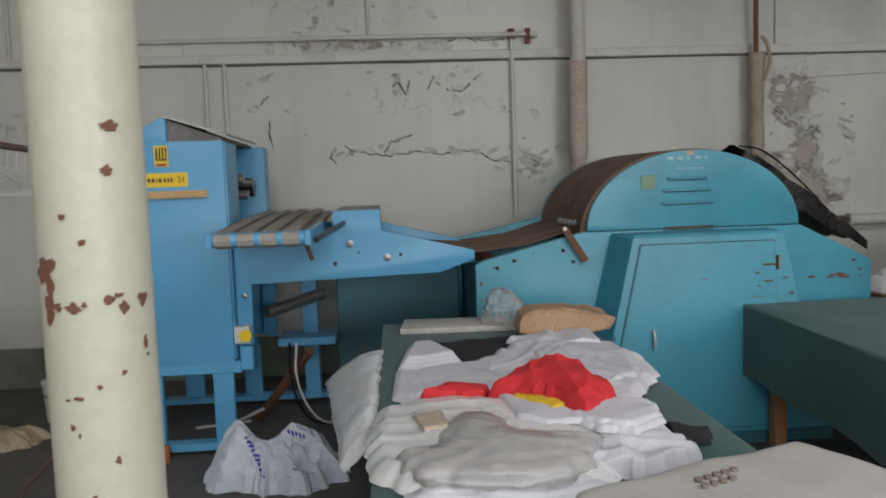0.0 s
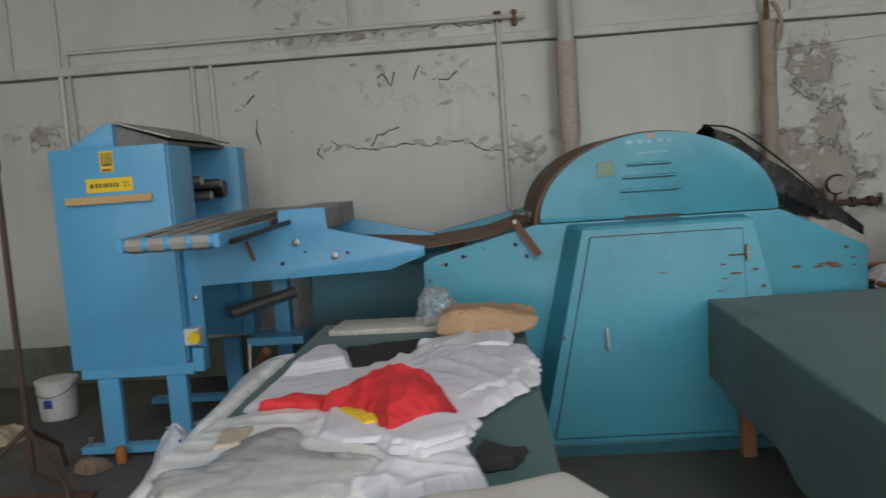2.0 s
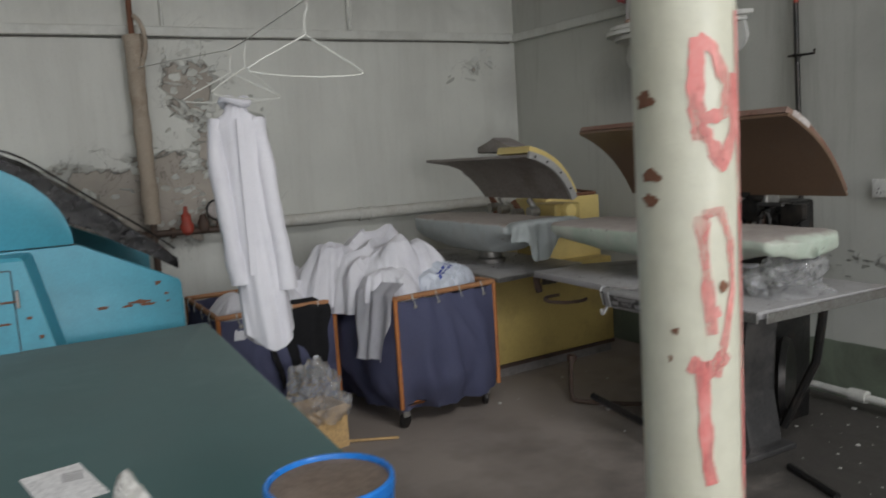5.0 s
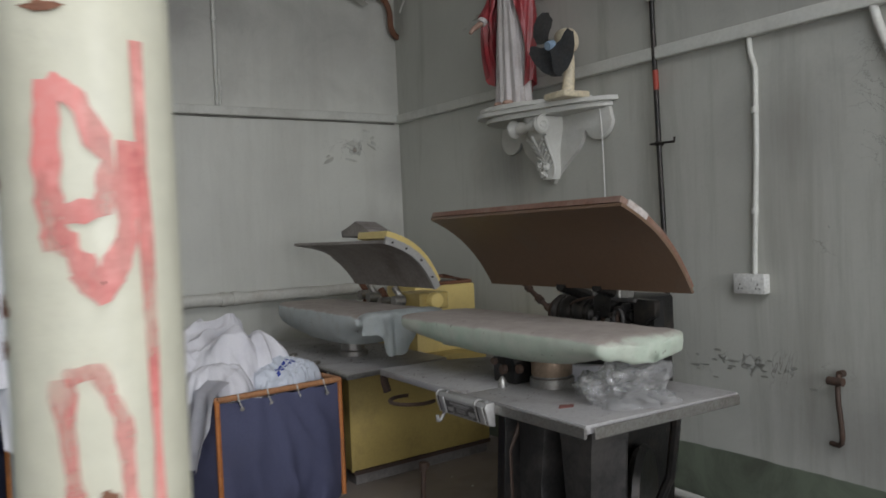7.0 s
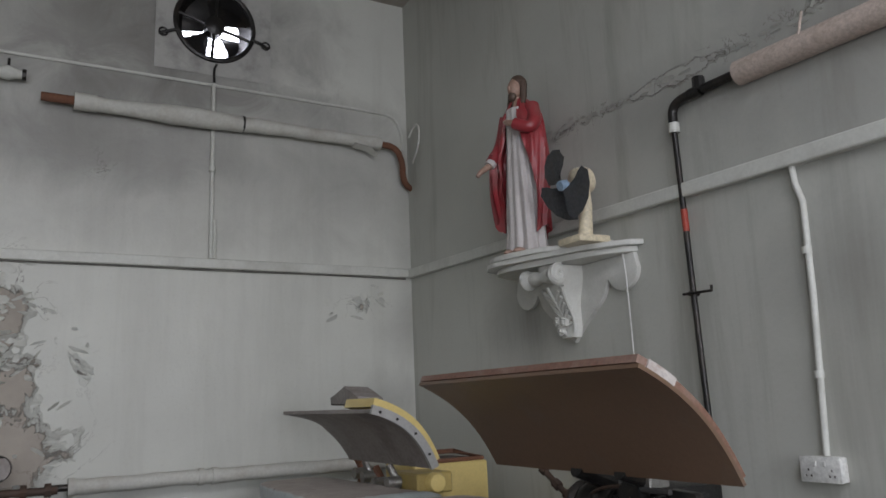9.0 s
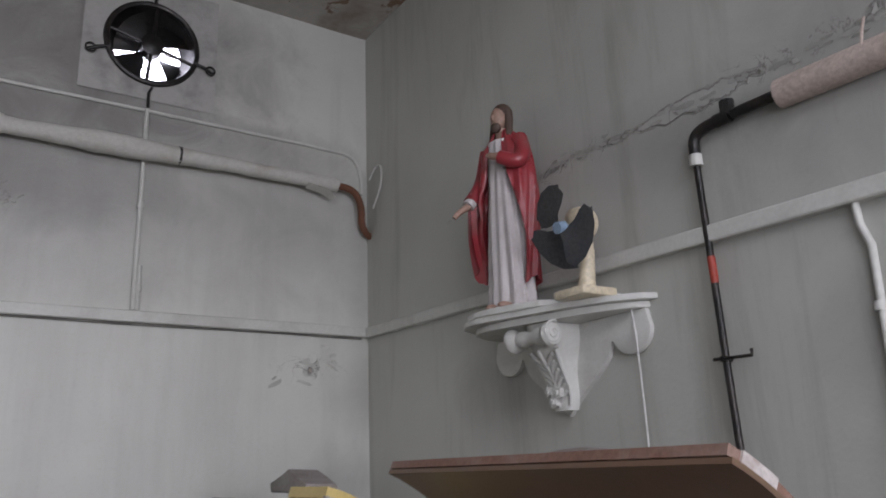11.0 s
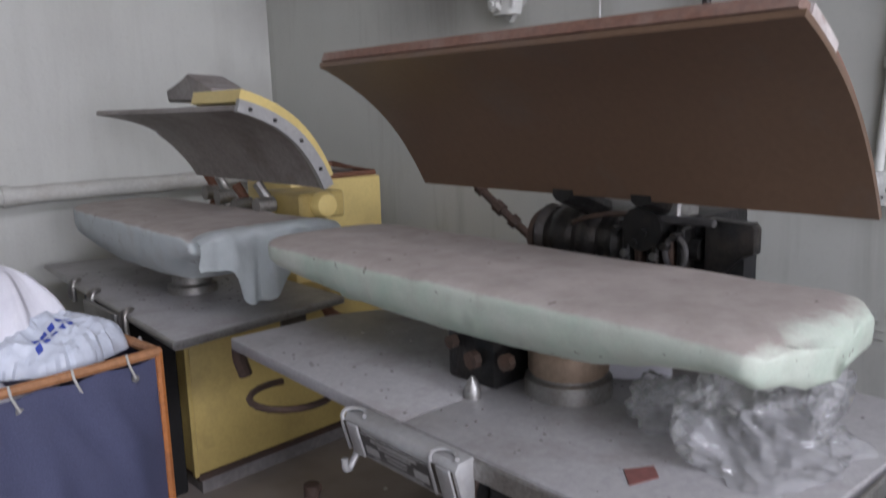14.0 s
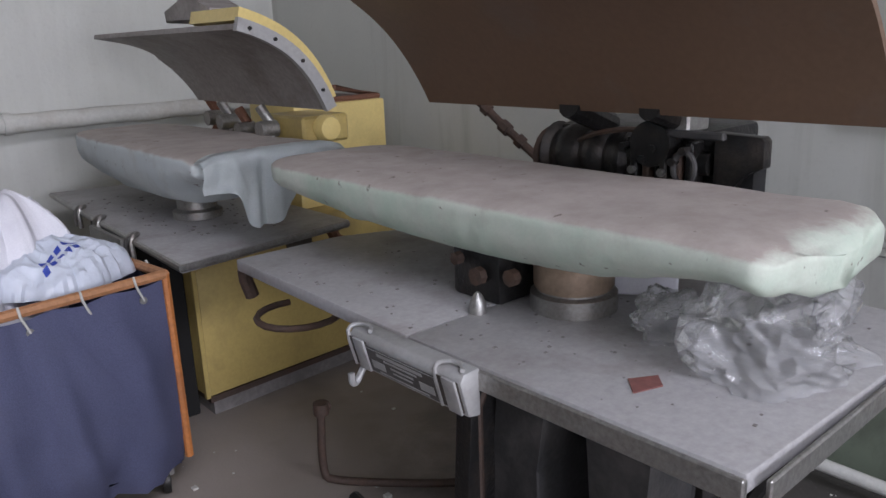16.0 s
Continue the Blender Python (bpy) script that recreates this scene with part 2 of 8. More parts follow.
M_PALEWOOD = mat("bare_pine", (0.55, 0.36, 0.16), 0.6, dirt_amt=0.2, scale=6)
M_BLUEWOOD = mat("chipped_blue_wood", (0.18, 0.27, 0.38), 0.6, dirt=(0.3, 0.22, 0.15), dirt_amt=0.5, scale=5, grain=50)
M_PAPERBAG = mat("brown_kraft_paper", (0.45, 0.29, 0.17), 0.8, dirt=(0.33, 0.2, 0.11), dirt_amt=0.4, scale=6, grain=120, bump=0.006)
M_BOARD = mat("grey_card", (0.5, 0.47, 0.42), 0.85, dirt_amt=0.3)
M_WRAP = mat("white_wrapping_polythene", (0.78, 0.775, 0.755), 0.3, dirt=(0.52, 0.50, 0.48), dirt_amt=0.5, scale=6, grain=20, bump=0.006, spread=0.05)
M_CARRIER = mat("white_carrier_polythene", (0.56, 0.60, 0.67), 0.35, dirt_amt=0.15, scale=5, grain=30, bump=0.008, spread=0.04)
def film_mat(name, col, solid, rough=0.12, ior=1.42):
    """Thin polythene: mostly seen through, with a gloss that grows at the edges and in the creases."""
    m = mat(name, col, 0.15, dirt_amt=0.0, scale=22, grain=30, bump=0.006, spread=0.02)
    nt = m.node_tree
    base = nt.nodes["Principled BSDF"]
    see = nt.nodes.new("ShaderNodeBsdfTransparent")
    body, top = nt.nodes.new("ShaderNodeMixShader"), nt.nodes.new("ShaderNodeMixShader")
    body.inputs[0].default_value = solid
    gloss = nt.nodes.new("ShaderNodeBsdfGlossy")
    gloss.inputs["Roughness"].default_value = rough
    fres = nt.nodes.new("ShaderNodeFresnel")
    fres.inputs["IOR"].default_value = ior
    wrinkle = base.inputs["Normal"].links[0].from_socket
    for a, b in ((see.outputs[0], body.inputs[1]), (base.outputs[0], body.inputs[2]), (wrinkle, gloss.inputs["Normal"]), (wrinkle, fres.inputs["Normal"]),
                 (fres.outputs[0], top.inputs[0]), (body.outputs[0], top.inputs[1]), (gloss.outputs[0], top.inputs[2]), (top.outputs[0], nt.nodes["Material Output"].inputs["Surface"])):
        nt.links.new(a, b)
    return m


M_CLEAR = film_mat("clear_crinkled_polythene", (0.88, 0.88, 0.88), 0.2, 0.08)
M_GREYFILM = film_mat("dusty_clear_polythene", (0.60, 0.575, 0.55), 0.34, 0.2, 1.22)
M_BLACKPLASTIC = mat("black_polythene", (0.012, 0.012, 0.013), 0.22, dirt=(0.06, 0.055, 0.05), dirt_amt=0.4, scale=9, grain=30, bump=0.02)
M_TUB = mat("bright_blue_tin", (0.01, 0.19, 0.62), 0.3, dirt_amt=0.08, spread=0.04)
M_TUBDUST = mat("dusty_tin_lid", (0.16, 0.12, 0.09), 0.75, dirt=(0.3, 0.25, 0.2), dirt_amt=0.6, scale=12)
M_PINK = mat("red_label_print", (0.75, 0.06, 0.12), 0.5, dirt_amt=0.05)
M_WHITEPRINT = mat("white_print", (0.72, 0.74, 0.78), 0.5, dirt_amt=0.1)
M_PAPER = mat("white_paper", (0.74, 0.73, 0.71), 0.85, dirt_amt=0.1)
M_INK = mat("blue_ink", (0.03, 0.06, 0.35), 0.6, dirt_amt=0.05)
M_DARKINK = mat("dark_ink", (0.06, 0.05, 0.04), 0.7, dirt_amt=0.05)
M_COLUMN = mat("cream_column_gloss", (0.52, 0.51, 0.41), 0.4, dirt=(0.42, 0.40, 0.29), dirt_amt=0.45, scale=3.5, grain=40, bump=0.003, spread=0.05, spot=(0.09, 0.05, 0.03), spot_at=0.79)
M_COLGREEN = mat("green_column_gloss", (0.15, 0.20, 0.12), 0.45, dirt=(0.06, 0.06, 0.04), dirt_amt=0.7, scale=5, grain=40)
k = Nodes("smeared_red_paint")
streaks, blot = k.noise(28, 4, 0.6, 0.3, (1, 1, 0.3)), k.noise(9, 5, 0.7)
k.put(k.b.inputs["Base Color"], k.mix(k.ramp(blot, 0.4, 0.65), (0.62, 0.15, 0.14), (0.66, 0.32, 0.28)))
k.b.inputs["Roughness"].default_value = 0.6
k.put(k.b.inputs["Alpha"], k.ramp(k.math("ADD", k.math("MULTIPLY", streaks, 0.6), k.math("MULTIPLY", blot, 0.5)), 0.44, 0.62, 0.25, 1.0))
M_REDPAINT = k.m
M_TRUNK = mat("painted_trunking", (0.58, 0.585, 0.54), 0.45, dirt=(0.3, 0.29, 0.25), dirt_amt=0.4, scale=4, grain=50, spread=0.05)
M_LAG = mat("painted_pipe_lagging", (0.54, 0.535, 0.49), 0.8, spread=0.07, dirt=(0.33, 0.28, 0.22), dirt_amt=0.5, scale=5, grain=50, bump=0.008)
M_PINKLAG = mat("pinkish_pipe_lagging", (0.48, 0.40, 0.345), 0.85, dirt=(0.32, 0.245, 0.19), dirt_amt=0.6, scale=5, grain=60, bump=0.008)
M_SACKING = mat("brown_sacking", (0.25, 0.175, 0.13), 0.95, dirt=(0.14, 0.09, 0.06), dirt_amt=0.6, scale=9, grain=180, bump=0.01)
M_PLASTERWHITE = mat("white_gloss_plaster", (0.58, 0.58, 0.54), 0.4, spread=0.04, dirt=(0.4, 0.39, 0.35), dirt_amt=0.4, scale=9, grain=60)
M_SWITCH = mat("white_switch_plastic", (0.66, 0.66, 0.63), 0.35, dirt_amt=0.15)
M_SIGNYELLOW = mat("yellow_sign_vinyl", (0.82, 0.56, 0.01), 0.4, dirt_amt=0.05, spread=0.03)
M_FANCREAM = mat("cream_fan_plastic", (0.66, 0.58, 0.42), 0.35, dirt=(0.4, 0.33, 0.22), dirt_amt=0.35, scale=9)
M_FANBLADE = mat("smoky_blue_blade", (0.12, 0.125, 0.135), 0.22, dirt=(0.13, 0.12, 0.11), dirt_amt=0.6, scale=7)
M_STROBE = mat("statue_white_paint", (0.52, 0.49, 0.475), 0.55, spread=0.05, dirt=(0.34, 0.29, 0.27), dirt_amt=0.5, scale=9)
M_STCLOAK = mat("statue_red_paint", (0.30, 0.035, 0.042), 0.32, spread=0.06, dirt=(0.2, 0.11, 0.10), dirt_amt=0.75, scale=6)
M_STSKIN = mat("statue_skin_paint", (0.36, 0.23, 0.175), 0.5, dirt_amt=0.25, scale=12)
M_STHAIR = mat("statue_brown_paint", (0.085, 0.055, 0.04), 0.55, dirt=(0.13, 0.1, 0.08), dirt_amt=0.5, scale=12)
M_MINTBLUE = mat("pale_blue_press_cover", (0.60, 0.64, 0.63), 0.92, dirt=(0.32, 0.34, 0.34), dirt_amt=0.5, scale=5, grain=160, bump=0.004, spread=0.04)
def board_mat(name, side, pale, bare_y):
    """A cotton press cover with brown-grey dust settled on what faces up, and none near the end at bare_y."""
    k = Nodes(name)
    nz = k.node("ShaderNodeSeparateXYZ")
    k.put(nz.inputs[0], k.node("ShaderNodeNewGeometry").outputs["Normal"])
    broad, mid, fine, fleck = k.noise(3.0, 5, 0.65), k.noise(11, 5, 0.65), k.noise(150, 3), k.noise(26, 3, 0.5)
    cover = k.mix(k.ramp(broad, 0.4, 0.7), side, pale)
    cover = k.mix(k.ramp(mid, 0.52, 0.75, 0, 0.35), cover, (0.36, 0.34, 0.29))
    dust = k.mix(k.ramp(mid, 0.35, 0.7), (0.43, 0.385, 0.345), (0.34, 0.295, 0.26))
    lies = k.ramp(k.math("ADD", nz.outputs[2], k.math("MULTIPLY", k.math("SUBTRACT", mid, 0.5), 0.9)), 0.25, 0.8)
    end = k.math("ADD", k.xyz()[1], k.math("MULTIPLY", k.math("SUBTRACT", mid, 0.5), 0.16))
    lies = k.math("MULTIPLY", lies, k.ramp(end, bare_y, bare_y + 0.05))
    c = k.mix(lies, cover, dust)
    c = k.mix(k.ramp(fleck, 0.70, 0.73, 0, 0.8), c, (0.15, 0.12, 0.10))
    c = k.mix(k.ramp(fine, 0.3, 0.7, 0, 0.1), c, (0.25, 0.22, 0.2))
    k.put(k.b.inputs["Base Color"], c)
    k.b.inputs["Roughness"].default_value = 0.95
    k.bump(k.math("ADD", k.math("MULTIPLY", fine, 0.3), mid), 0.004)
    return k.m


M_BOARDMINT = board_mat("mint_press_cover_with_dust", (0.43, 0.52, 0.42), (0.60, 0.61, 0.53), 2.262)
M_BOARDBLUE = board_mat("pale_blue_press_cover_with_dust", (0.56, 0.61, 0.61), (0.60, 0.64, 0.63), 4.15)
M_PIPEWRAP = mat("tan_pipe_sacking", (0.40, 0.335, 0.265), 0.95, dirt=(0.22, 0.165, 0.12), dirt_amt=0.65, scale=7, grain=160, bump=0.01)
M_DARKRUST = mat("dark_rusty_iron", (0.075, 0.05, 0.038), 0.7, 0.3, dirt=(0.15, 0.08, 0.05), dirt_amt=0.6, scale=14, grain=110, bump=0.004)
M_DUSTYIRON = mat("dusty_black_casting", (0.05, 0.048, 0.047), 0.6, 0.2, dirt=(0.16, 0.145, 0.135), dirt_amt=0.7, scale=4, grain=60, bump=0.005)
# near-black that stands for the shade inside openings and gaps
M_VOID = mat("black_hollow_shade", (0.008, 0.008, 0.008), 0.9, dirt_amt=0.1)
M_SACKRAG = mat("tan_rag", (0.42, 0.33, 0.22), 0.95, dirt=(0.22, 0.16, 0.1), dirt_amt=0.5, scale=7)
M_RED = mat("red_handwheel_paint", (0.35, 0.05, 0.03), 0.6, dirt_amt=0.5, scale=15)


def floor_mat():
    k = Nodes("dirty_concrete")
    broad, mid, fine = k.noise(0.55, 5, 0.65), k.noise(3.0, 7, 0.7, 0.4), k.noise(70, 3)
    x, y, z = k.xyz()
    # worn brown screed by the presses, dark oily concrete by the ironer
    side = k.ramp(k.math("ADD", x, k.math("MULTIPLY", mid, 1.2)), 2.9, 4.1)
    dark = k.mix(mid, (0.075, 0.07, 0.063), (0.13, 0.12, 0.108))
    pale = k.mix(mid, (0.225, 0.19, 0.165), (0.37, 0.32, 0.28))
    side = k.math("MULTIPLY", side, k.ramp(k.math("ADD", y, k.math("MULTIPLY", mid, 1.0)), 2.2, 3.3, 0.3, 1.0))
    c = k.mix(side, dark, pale)
    c = k.mix(k.ramp(broad, 0.5, 0.68, 0, 0.6), c, (0.06, 0.05, 0.043))
    # oil round the press, spread wider and darker for the shade under it
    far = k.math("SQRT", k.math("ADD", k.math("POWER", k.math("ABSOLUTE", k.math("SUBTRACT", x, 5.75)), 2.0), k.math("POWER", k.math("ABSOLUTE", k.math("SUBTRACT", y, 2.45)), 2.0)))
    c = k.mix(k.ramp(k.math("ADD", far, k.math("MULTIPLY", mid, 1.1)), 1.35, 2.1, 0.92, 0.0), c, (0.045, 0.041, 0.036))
    c = k.mix(k.ramp(fine, 0.62, 0.75, 0, 0.4), c, (0.3, 0.28, 0.25))
    k.put(k.b.inputs["Base Color"], c)
    k.put(k.b.inputs["Roughness"], k.ramp(mid, 0.35, 0.7, 0.5, 0.85))
    k.bump(k.math("ADD", k.math("MULTIPLY", fine, 0.3), mid), 0.006)
    return k.m


M_FLOOR = floor_mat()


def waffle_mat():
    k = Nodes("undyed_waffle_cotton")
    x, y, z = k.xyz()
    broad = k.noise(6, 5)
    wx = k.math("SINE", k.math("MULTIPLY", k.math("ADD", x, k.math("MULTIPLY", z, 0.7)), 700))
    wy = k.math("SINE", k.math("MULTIPLY", k.math("SUBTRACT", y, k.math("MULTIPLY", z, 0.7)), 700))
    cell = k.math("MAXIMUM", wx, wy)
    c = k.mix(k.ramp(broad, 0.4, 0.7), (0.50, 0.49, 0.455), (0.36, 0.35, 0.32))
    c = k.mix(k.ramp(cell, -0.6, 0.6, 0.4, 0), c, (0.24, 0.23, 0.205))
    k.put(k.b.inputs["Base Color"], c)
    k.b.inputs["Roughness"].default_value = 0.95
    k.bump(k.math("ADD", k.math("MULTIPLY", cell, 0.4), broad), 0.005, 0.8)
    return k.m


M_WAFFLE = waffle_mat()
M_TAPE = mat("worn_feed_tape", (0.66, 0.62, 0.55), 0.8, dirt=(0.3, 0.26, 0.22), dirt_amt=0.5, scale=5, grain=120, spread=0.08)


# ---- mesh helpers ----
def mesh_of(name, bm, smooth=35):
    bmesh.ops.recalc_face_normals(bm, faces=bm.faces[:])
    me = bpy.data.meshes.new(name)
    bm.to_mesh(me)
    bm.free()
    if smooth:
        me.polygons.foreach_set("use_smooth", [True] * len(me.polygons))
        me.set_sharp_from_angle(angle=radians(smooth))
    return me


def add_mats(me, material):
    for m in (material if isinstance(material, (list, tuple)) else [material]):
        me.materials.append(m)


def part(name, bm, material, parent, label="", smooth=35):
    me = mesh_of(name, bm, smooth)
    add_mats(me, material)
    ob = new(name, me)
    ob.parent = parent
    return tagged(ob, label)


def thing(name, loc=(0, 0, 0), rz=0, label="", category="", group="", kind=""):
    ob = new(name)
    ob.empty_display_size = 0.1
    ob.matrix_basis = pose(*loc, 0, 0, rz)
    return tagged(ob, label, category, group, kind)


def solo(name, bm, material, loc=(0, 0, 0), rz=0, label="", category="", group="", kind="", smooth=35):
    me = mesh_of(name, bm, smooth)
    add_mats(me, material)
    ob = new(name, me)
    ob.matrix_basis = pose(*loc, 0, 0, rz)
    return tagged(ob, label, category, group, kind)


def B():
    return bmesh.new()


def box(bm, x0, x1, y0, y1, z0, z1, bev=0.0, seg=1):
    vs = [bm.verts.new((x, y, z)) for z in (z0, z1) for y in (y0, y1) for x in (x0, x1)]
    fs = [bm.faces.new([vs[i] for i in f]) for f in ((0, 2, 3, 1), (4, 5, 7, 6), (0, 1, 5, 4), (2, 6, 7, 3), (0, 4, 6, 2), (1, 3, 7, 5))]
    if bev:
        es = list({e for f in fs for e in f.edges})
        bmesh.ops.bevel(bm, geom=es, offset=bev, segments=seg, affect="EDGES", profile=0.5)
    return bm


def frame_of(d):
    d = d.normalized()
    up = Vector((0, 0, 1)) if abs(d.z) < 0.95 else Vector((1, 0, 0))
    s = d.cross(up).normalized()
    return s, s.cross(d).normalized()


def tube(bm, pts, r, seg=10, caps=True, smooth_path=0):
    pts = [Vector(p) for p in pts]
    for _ in range(smooth_path):
        q = [pts[0]]
        for a, b in zip(pts, pts[1:]):
            q += [a * 0.75 + b * 0.25, a * 0.25 + b * 0.75]
        pts = q + [pts[-1]]
    rings = []
    s_prev = None
    for i, p in enumerate(pts):
        d = pts[min(i + 1, len(pts) - 1)] - pts[max(i - 1, 0)]
        if d.length < 1e-9:
            d = Vector((0, 0, 1))
        d.normalize()
        if s_prev is None:
            s, u = frame_of(d)
        else:
            s = (s_prev - d * s_prev.dot(d)).normalized()
            u = s.cross(d).normalized()
        s_prev = s
        rr = r(i / max(1, len(pts) - 1)) if callable(r) else r
        rings.append([bm.verts.new(p + (s * math.cos(a) + u * math.sin(a)) * rr) for a in (2 * math.pi * j / seg for j in range(seg))])
    skin(bm, rings, True)
    if caps:
        bm.faces.new(rings[0])
        bm.faces.new(rings[-1][::-1])
    return bm


def skin(bm, rings, closed=True):
    out = []
    for a, b in zip(rings, rings[1:]):
        n = len(a)
        for j in range(n if closed else n - 1):
            k = (j + 1) % n
            out.append(bm.faces.new((a[j], a[k], b[k], b[j])))
    return out


def cyl(bm, p0, p1, r, seg=16, r2=None):
    r2 = r if r2 is None else r2
    return tube(bm, [p0, p1], lambda f: r + (r2 - r) * f, seg)


def lathe(bm, profile, c=(0, 0, 0), seg=24):
    rings = [[bm.verts.new((c[0] + r * math.cos(2 * math.pi * j / seg), c[1] + r * math.sin(2 * math.pi * j / seg), c[2] + z)) for j in range(seg)] for r, z in profile]
    skin(bm, rings)
    bm.faces.new(rings[0])
    bm.faces.new(rings[-1][::-1])
    return bm


def prism(bm, poly, axis, a, b, bev=0.0):
    """A polygon given in the two other axes, made thick along one axis from a to b."""
    def at(p, v):
        return {"x": (v, p[0], p[1]), "y": (p[0], v, p[1]), "z": (p[0], p[1], v)}[axis]
    lo, hi = [bm.verts.new(at(p, a)) for p in poly], [bm.verts.new(at(p, b)) for p in poly]
    fs = [bm.faces.new(lo), bm.faces.new(hi[::-1])] + skin(bm, [lo, hi])
    if bev:
        bmesh.ops.bevel(bm, geom=list({e for f in fs for e in f.edges}), offset=bev, segments=2, affect="EDGES", profile=0.5)
    return bm


def n3(x, y, z=0.0):
    return noise.noise(Vector((x, y, z)))


def folds(x, y, seed, f=7.0):
    """Creases of heaped cloth, from 0 to 1."""
    w = 0.5 * n3(x * 2.3 + seed, y * 2.3, seed)
    a = 1 - abs(n3(x * f + w * 3, y * f * 0.7 - seed, seed * 1.7))
    b = 1 - abs(n3(x * f * 2.1 - seed, y * f * 1.9 + w * 4, seed))
    return 0.65 * a * a + 0.35 * b * b


def creases(x, y, seed):
    """Sharp small folds of thrown cloth."""
    w, v = n3(x * 4 + seed, y * 4, seed), n3(x * 4 - 7, y * 4 + seed, 3)
    a = 1 - 2 * abs(n3(x * 9 + w * 1.4 + seed, y * 6 + v * 1.4, seed))
    b = 1 - 2 * abs(n3(x * 15 - v * 1.6, y * 21 + w * 1.6 + seed, 4))
    c = 1 - 2 * abs(n3(x * 38 + v, y * 31 + w, seed + 9))
    return 0.5 * a + 0.32 * b + 0.18 * c


def heap(bm, cx, cy, z0, rx, ry, h, seed, rough=0.35, flat=0.6, ridges=7.0, ragged=0.18, rot=0.0, seg=64, rings=22, droop=None, edge=0.012, crease=0.022, layers=0, step=0.45):
    """A crumpled heap of cloth that lies on the height z0, with long folds and, if asked for, stepped layers."""
    ca, sa = math.cos(rot), math.sin(rot)
    seg, rings = max(seg, 110), max(rings, 36)
    d1, d2 = seed * 1.3, seed * 1.3 + 1.9
    c1, s1, c2, s2 = math.cos(d1), math.sin(d1), math.cos(d2), math.sin(d2)
    rows = []
    for i in range(rings + 1):
        r = max(i / rings, 0.015)
        row = []
        for j in range(seg):
            a = 2 * math.pi * j / seg
            out = 1 + ragged * (1.3 * n3(math.cos(a) * 1.6 + seed, math.sin(a) * 1.6, seed) + 0.9 * n3(math.cos(a) * 4 + seed, math.sin(a) * 4, seed)) + 0.3 * ragged * n3(math.cos(a) * 11 + seed, math.sin(a) * 11, seed)
            u, v = r * rx * out * math.cos(a), r * ry * out * math.sin(a)
            x, y = cx + u * ca - v * sa, cy + u * sa + v * ca
            body = (1 - r ** (2 / max(0.05, 1 - flat) if flat < 0.95 else 20)) if flat > 0 else (1 - r * r)
            body = max(0.0, body) ** 0.7
            wx, wy = 0.10 * n3(x * 4 + seed, y * 4, 1.5), 0.10 * n3(x * 4, y * 4 - seed, 8.5)
            px, py = x + wx, y + wy
            p, q = px * c1 + py * s1, py * c1 - px * s1
            f1 = 1 - 2.2 * abs(n3(p * 7 + seed, q * 3.8, seed))
            p, q = px * c2 + py * s2, py * c2 - px * s2
            f2 = 0.6 * (1 - 2.2 * abs(n3(p * 13, q * 8 + seed, seed + 4))) + 0.5 * creases(px * 0.7, py * 0.7, seed)
            f3 = n3(px * 5 + seed, py * 5, 2.5)
            lump = n3(x * 3.2 + seed, y * 3.2, 6.1)
            k = body * (1 - rough * 0.5 + rough * 0.9 * lump + rough * 0.3 * f3)
            if layers:
                t = max(0.0, k + 0.12 * n3(px * 3 - seed, py * 3, 3.7)) * layers
                fl = math.floor(t)
                e = min(1.0, (t - fl) / 0.3)
                k = step * (fl + e * e * (3 - 2 * e)) / layers + (1 - step) * k
            rim = min(1, body * 3)
            base = z0 if droop is None else droop(x, y, z0)
            z = base + edge * (1 if i < rings else 0.1) + h * k + crease * rim * (0.75 * f1 + 0.45 * f2 - 0.35)
            row.append(bm.verts.new((x + crease * 0.5 * f2 * min(1, r * 2) * s1, y + crease * 0.5 * f1 * min(1, r * 2) * c1, max(z, base + 0.002))))
        rows.append(row)
    skin(bm, rows)
    bm.faces.new(rows[0])
    bm.faces.new(rows[-1][::-1])
    return bm


def crinkled(bm, cx, cy, z0, rx, ry, h, seed, lobes=(), seg=96, rings=44, sharp=0.03, ragged=0.25):
    """Crumpled film: small flat facets with sharp edges between them; lobes add peaks (x, y, height, width)."""
    rows = []
    for i in range(rings + 1):
        r = max(i / rings, 0.015)
        row = []
        for j in range(seg):
            a = 2 * math.pi * j / seg
            out = 1 + ragged * (1.2 * n3(math.cos(a) * 1.7 + seed, math.sin(a) * 1.7, seed) + 0.8 * abs(n3(math.cos(a) * 5, math.sin(a) * 5 + seed, seed)))
            x, y = r * rx * out * math.cos(a), r * ry * out * math.sin(a)
            body = max(0.0, 1 - r ** 2.0) ** 0.6
            z = h * body * (0.85 + 0.5 * n3(x * 5 + seed, y * 5, seed))
            for lx, ly, lh, lw in lobes:
                z += lh * math.exp(-((x - lx) ** 2 + (y - ly) ** 2) / lw ** 2)
            w = 0.04 * n3(x * 8 + seed, y * 8, z * 6)
            f = noise.voronoi(Vector(((x + w) * 9 + seed, (y - w) * 9, z * 5)))[0]
            g = noise.voronoi(Vector(((x - w) * 24, (y + w) * 24 + seed, z * 12)))[0]
            c = sharp * min(1, body * 2.5) * (0.5 - 0.9 * min(0.5, f[1] - f[0]) - 0.5 * min(0.4, g[1] - g[0]))
            row.append(bm.verts.new((cx + x * (1 + c * 1.2), cy + y * (1 + c * 1.2), z0 + max(0.002, z + c))))
        rows.append(row)
    skin(bm, rows)
    bm.faces.new(rows[0])
    bm.faces.new(rows[-1][::-1])
    return bm


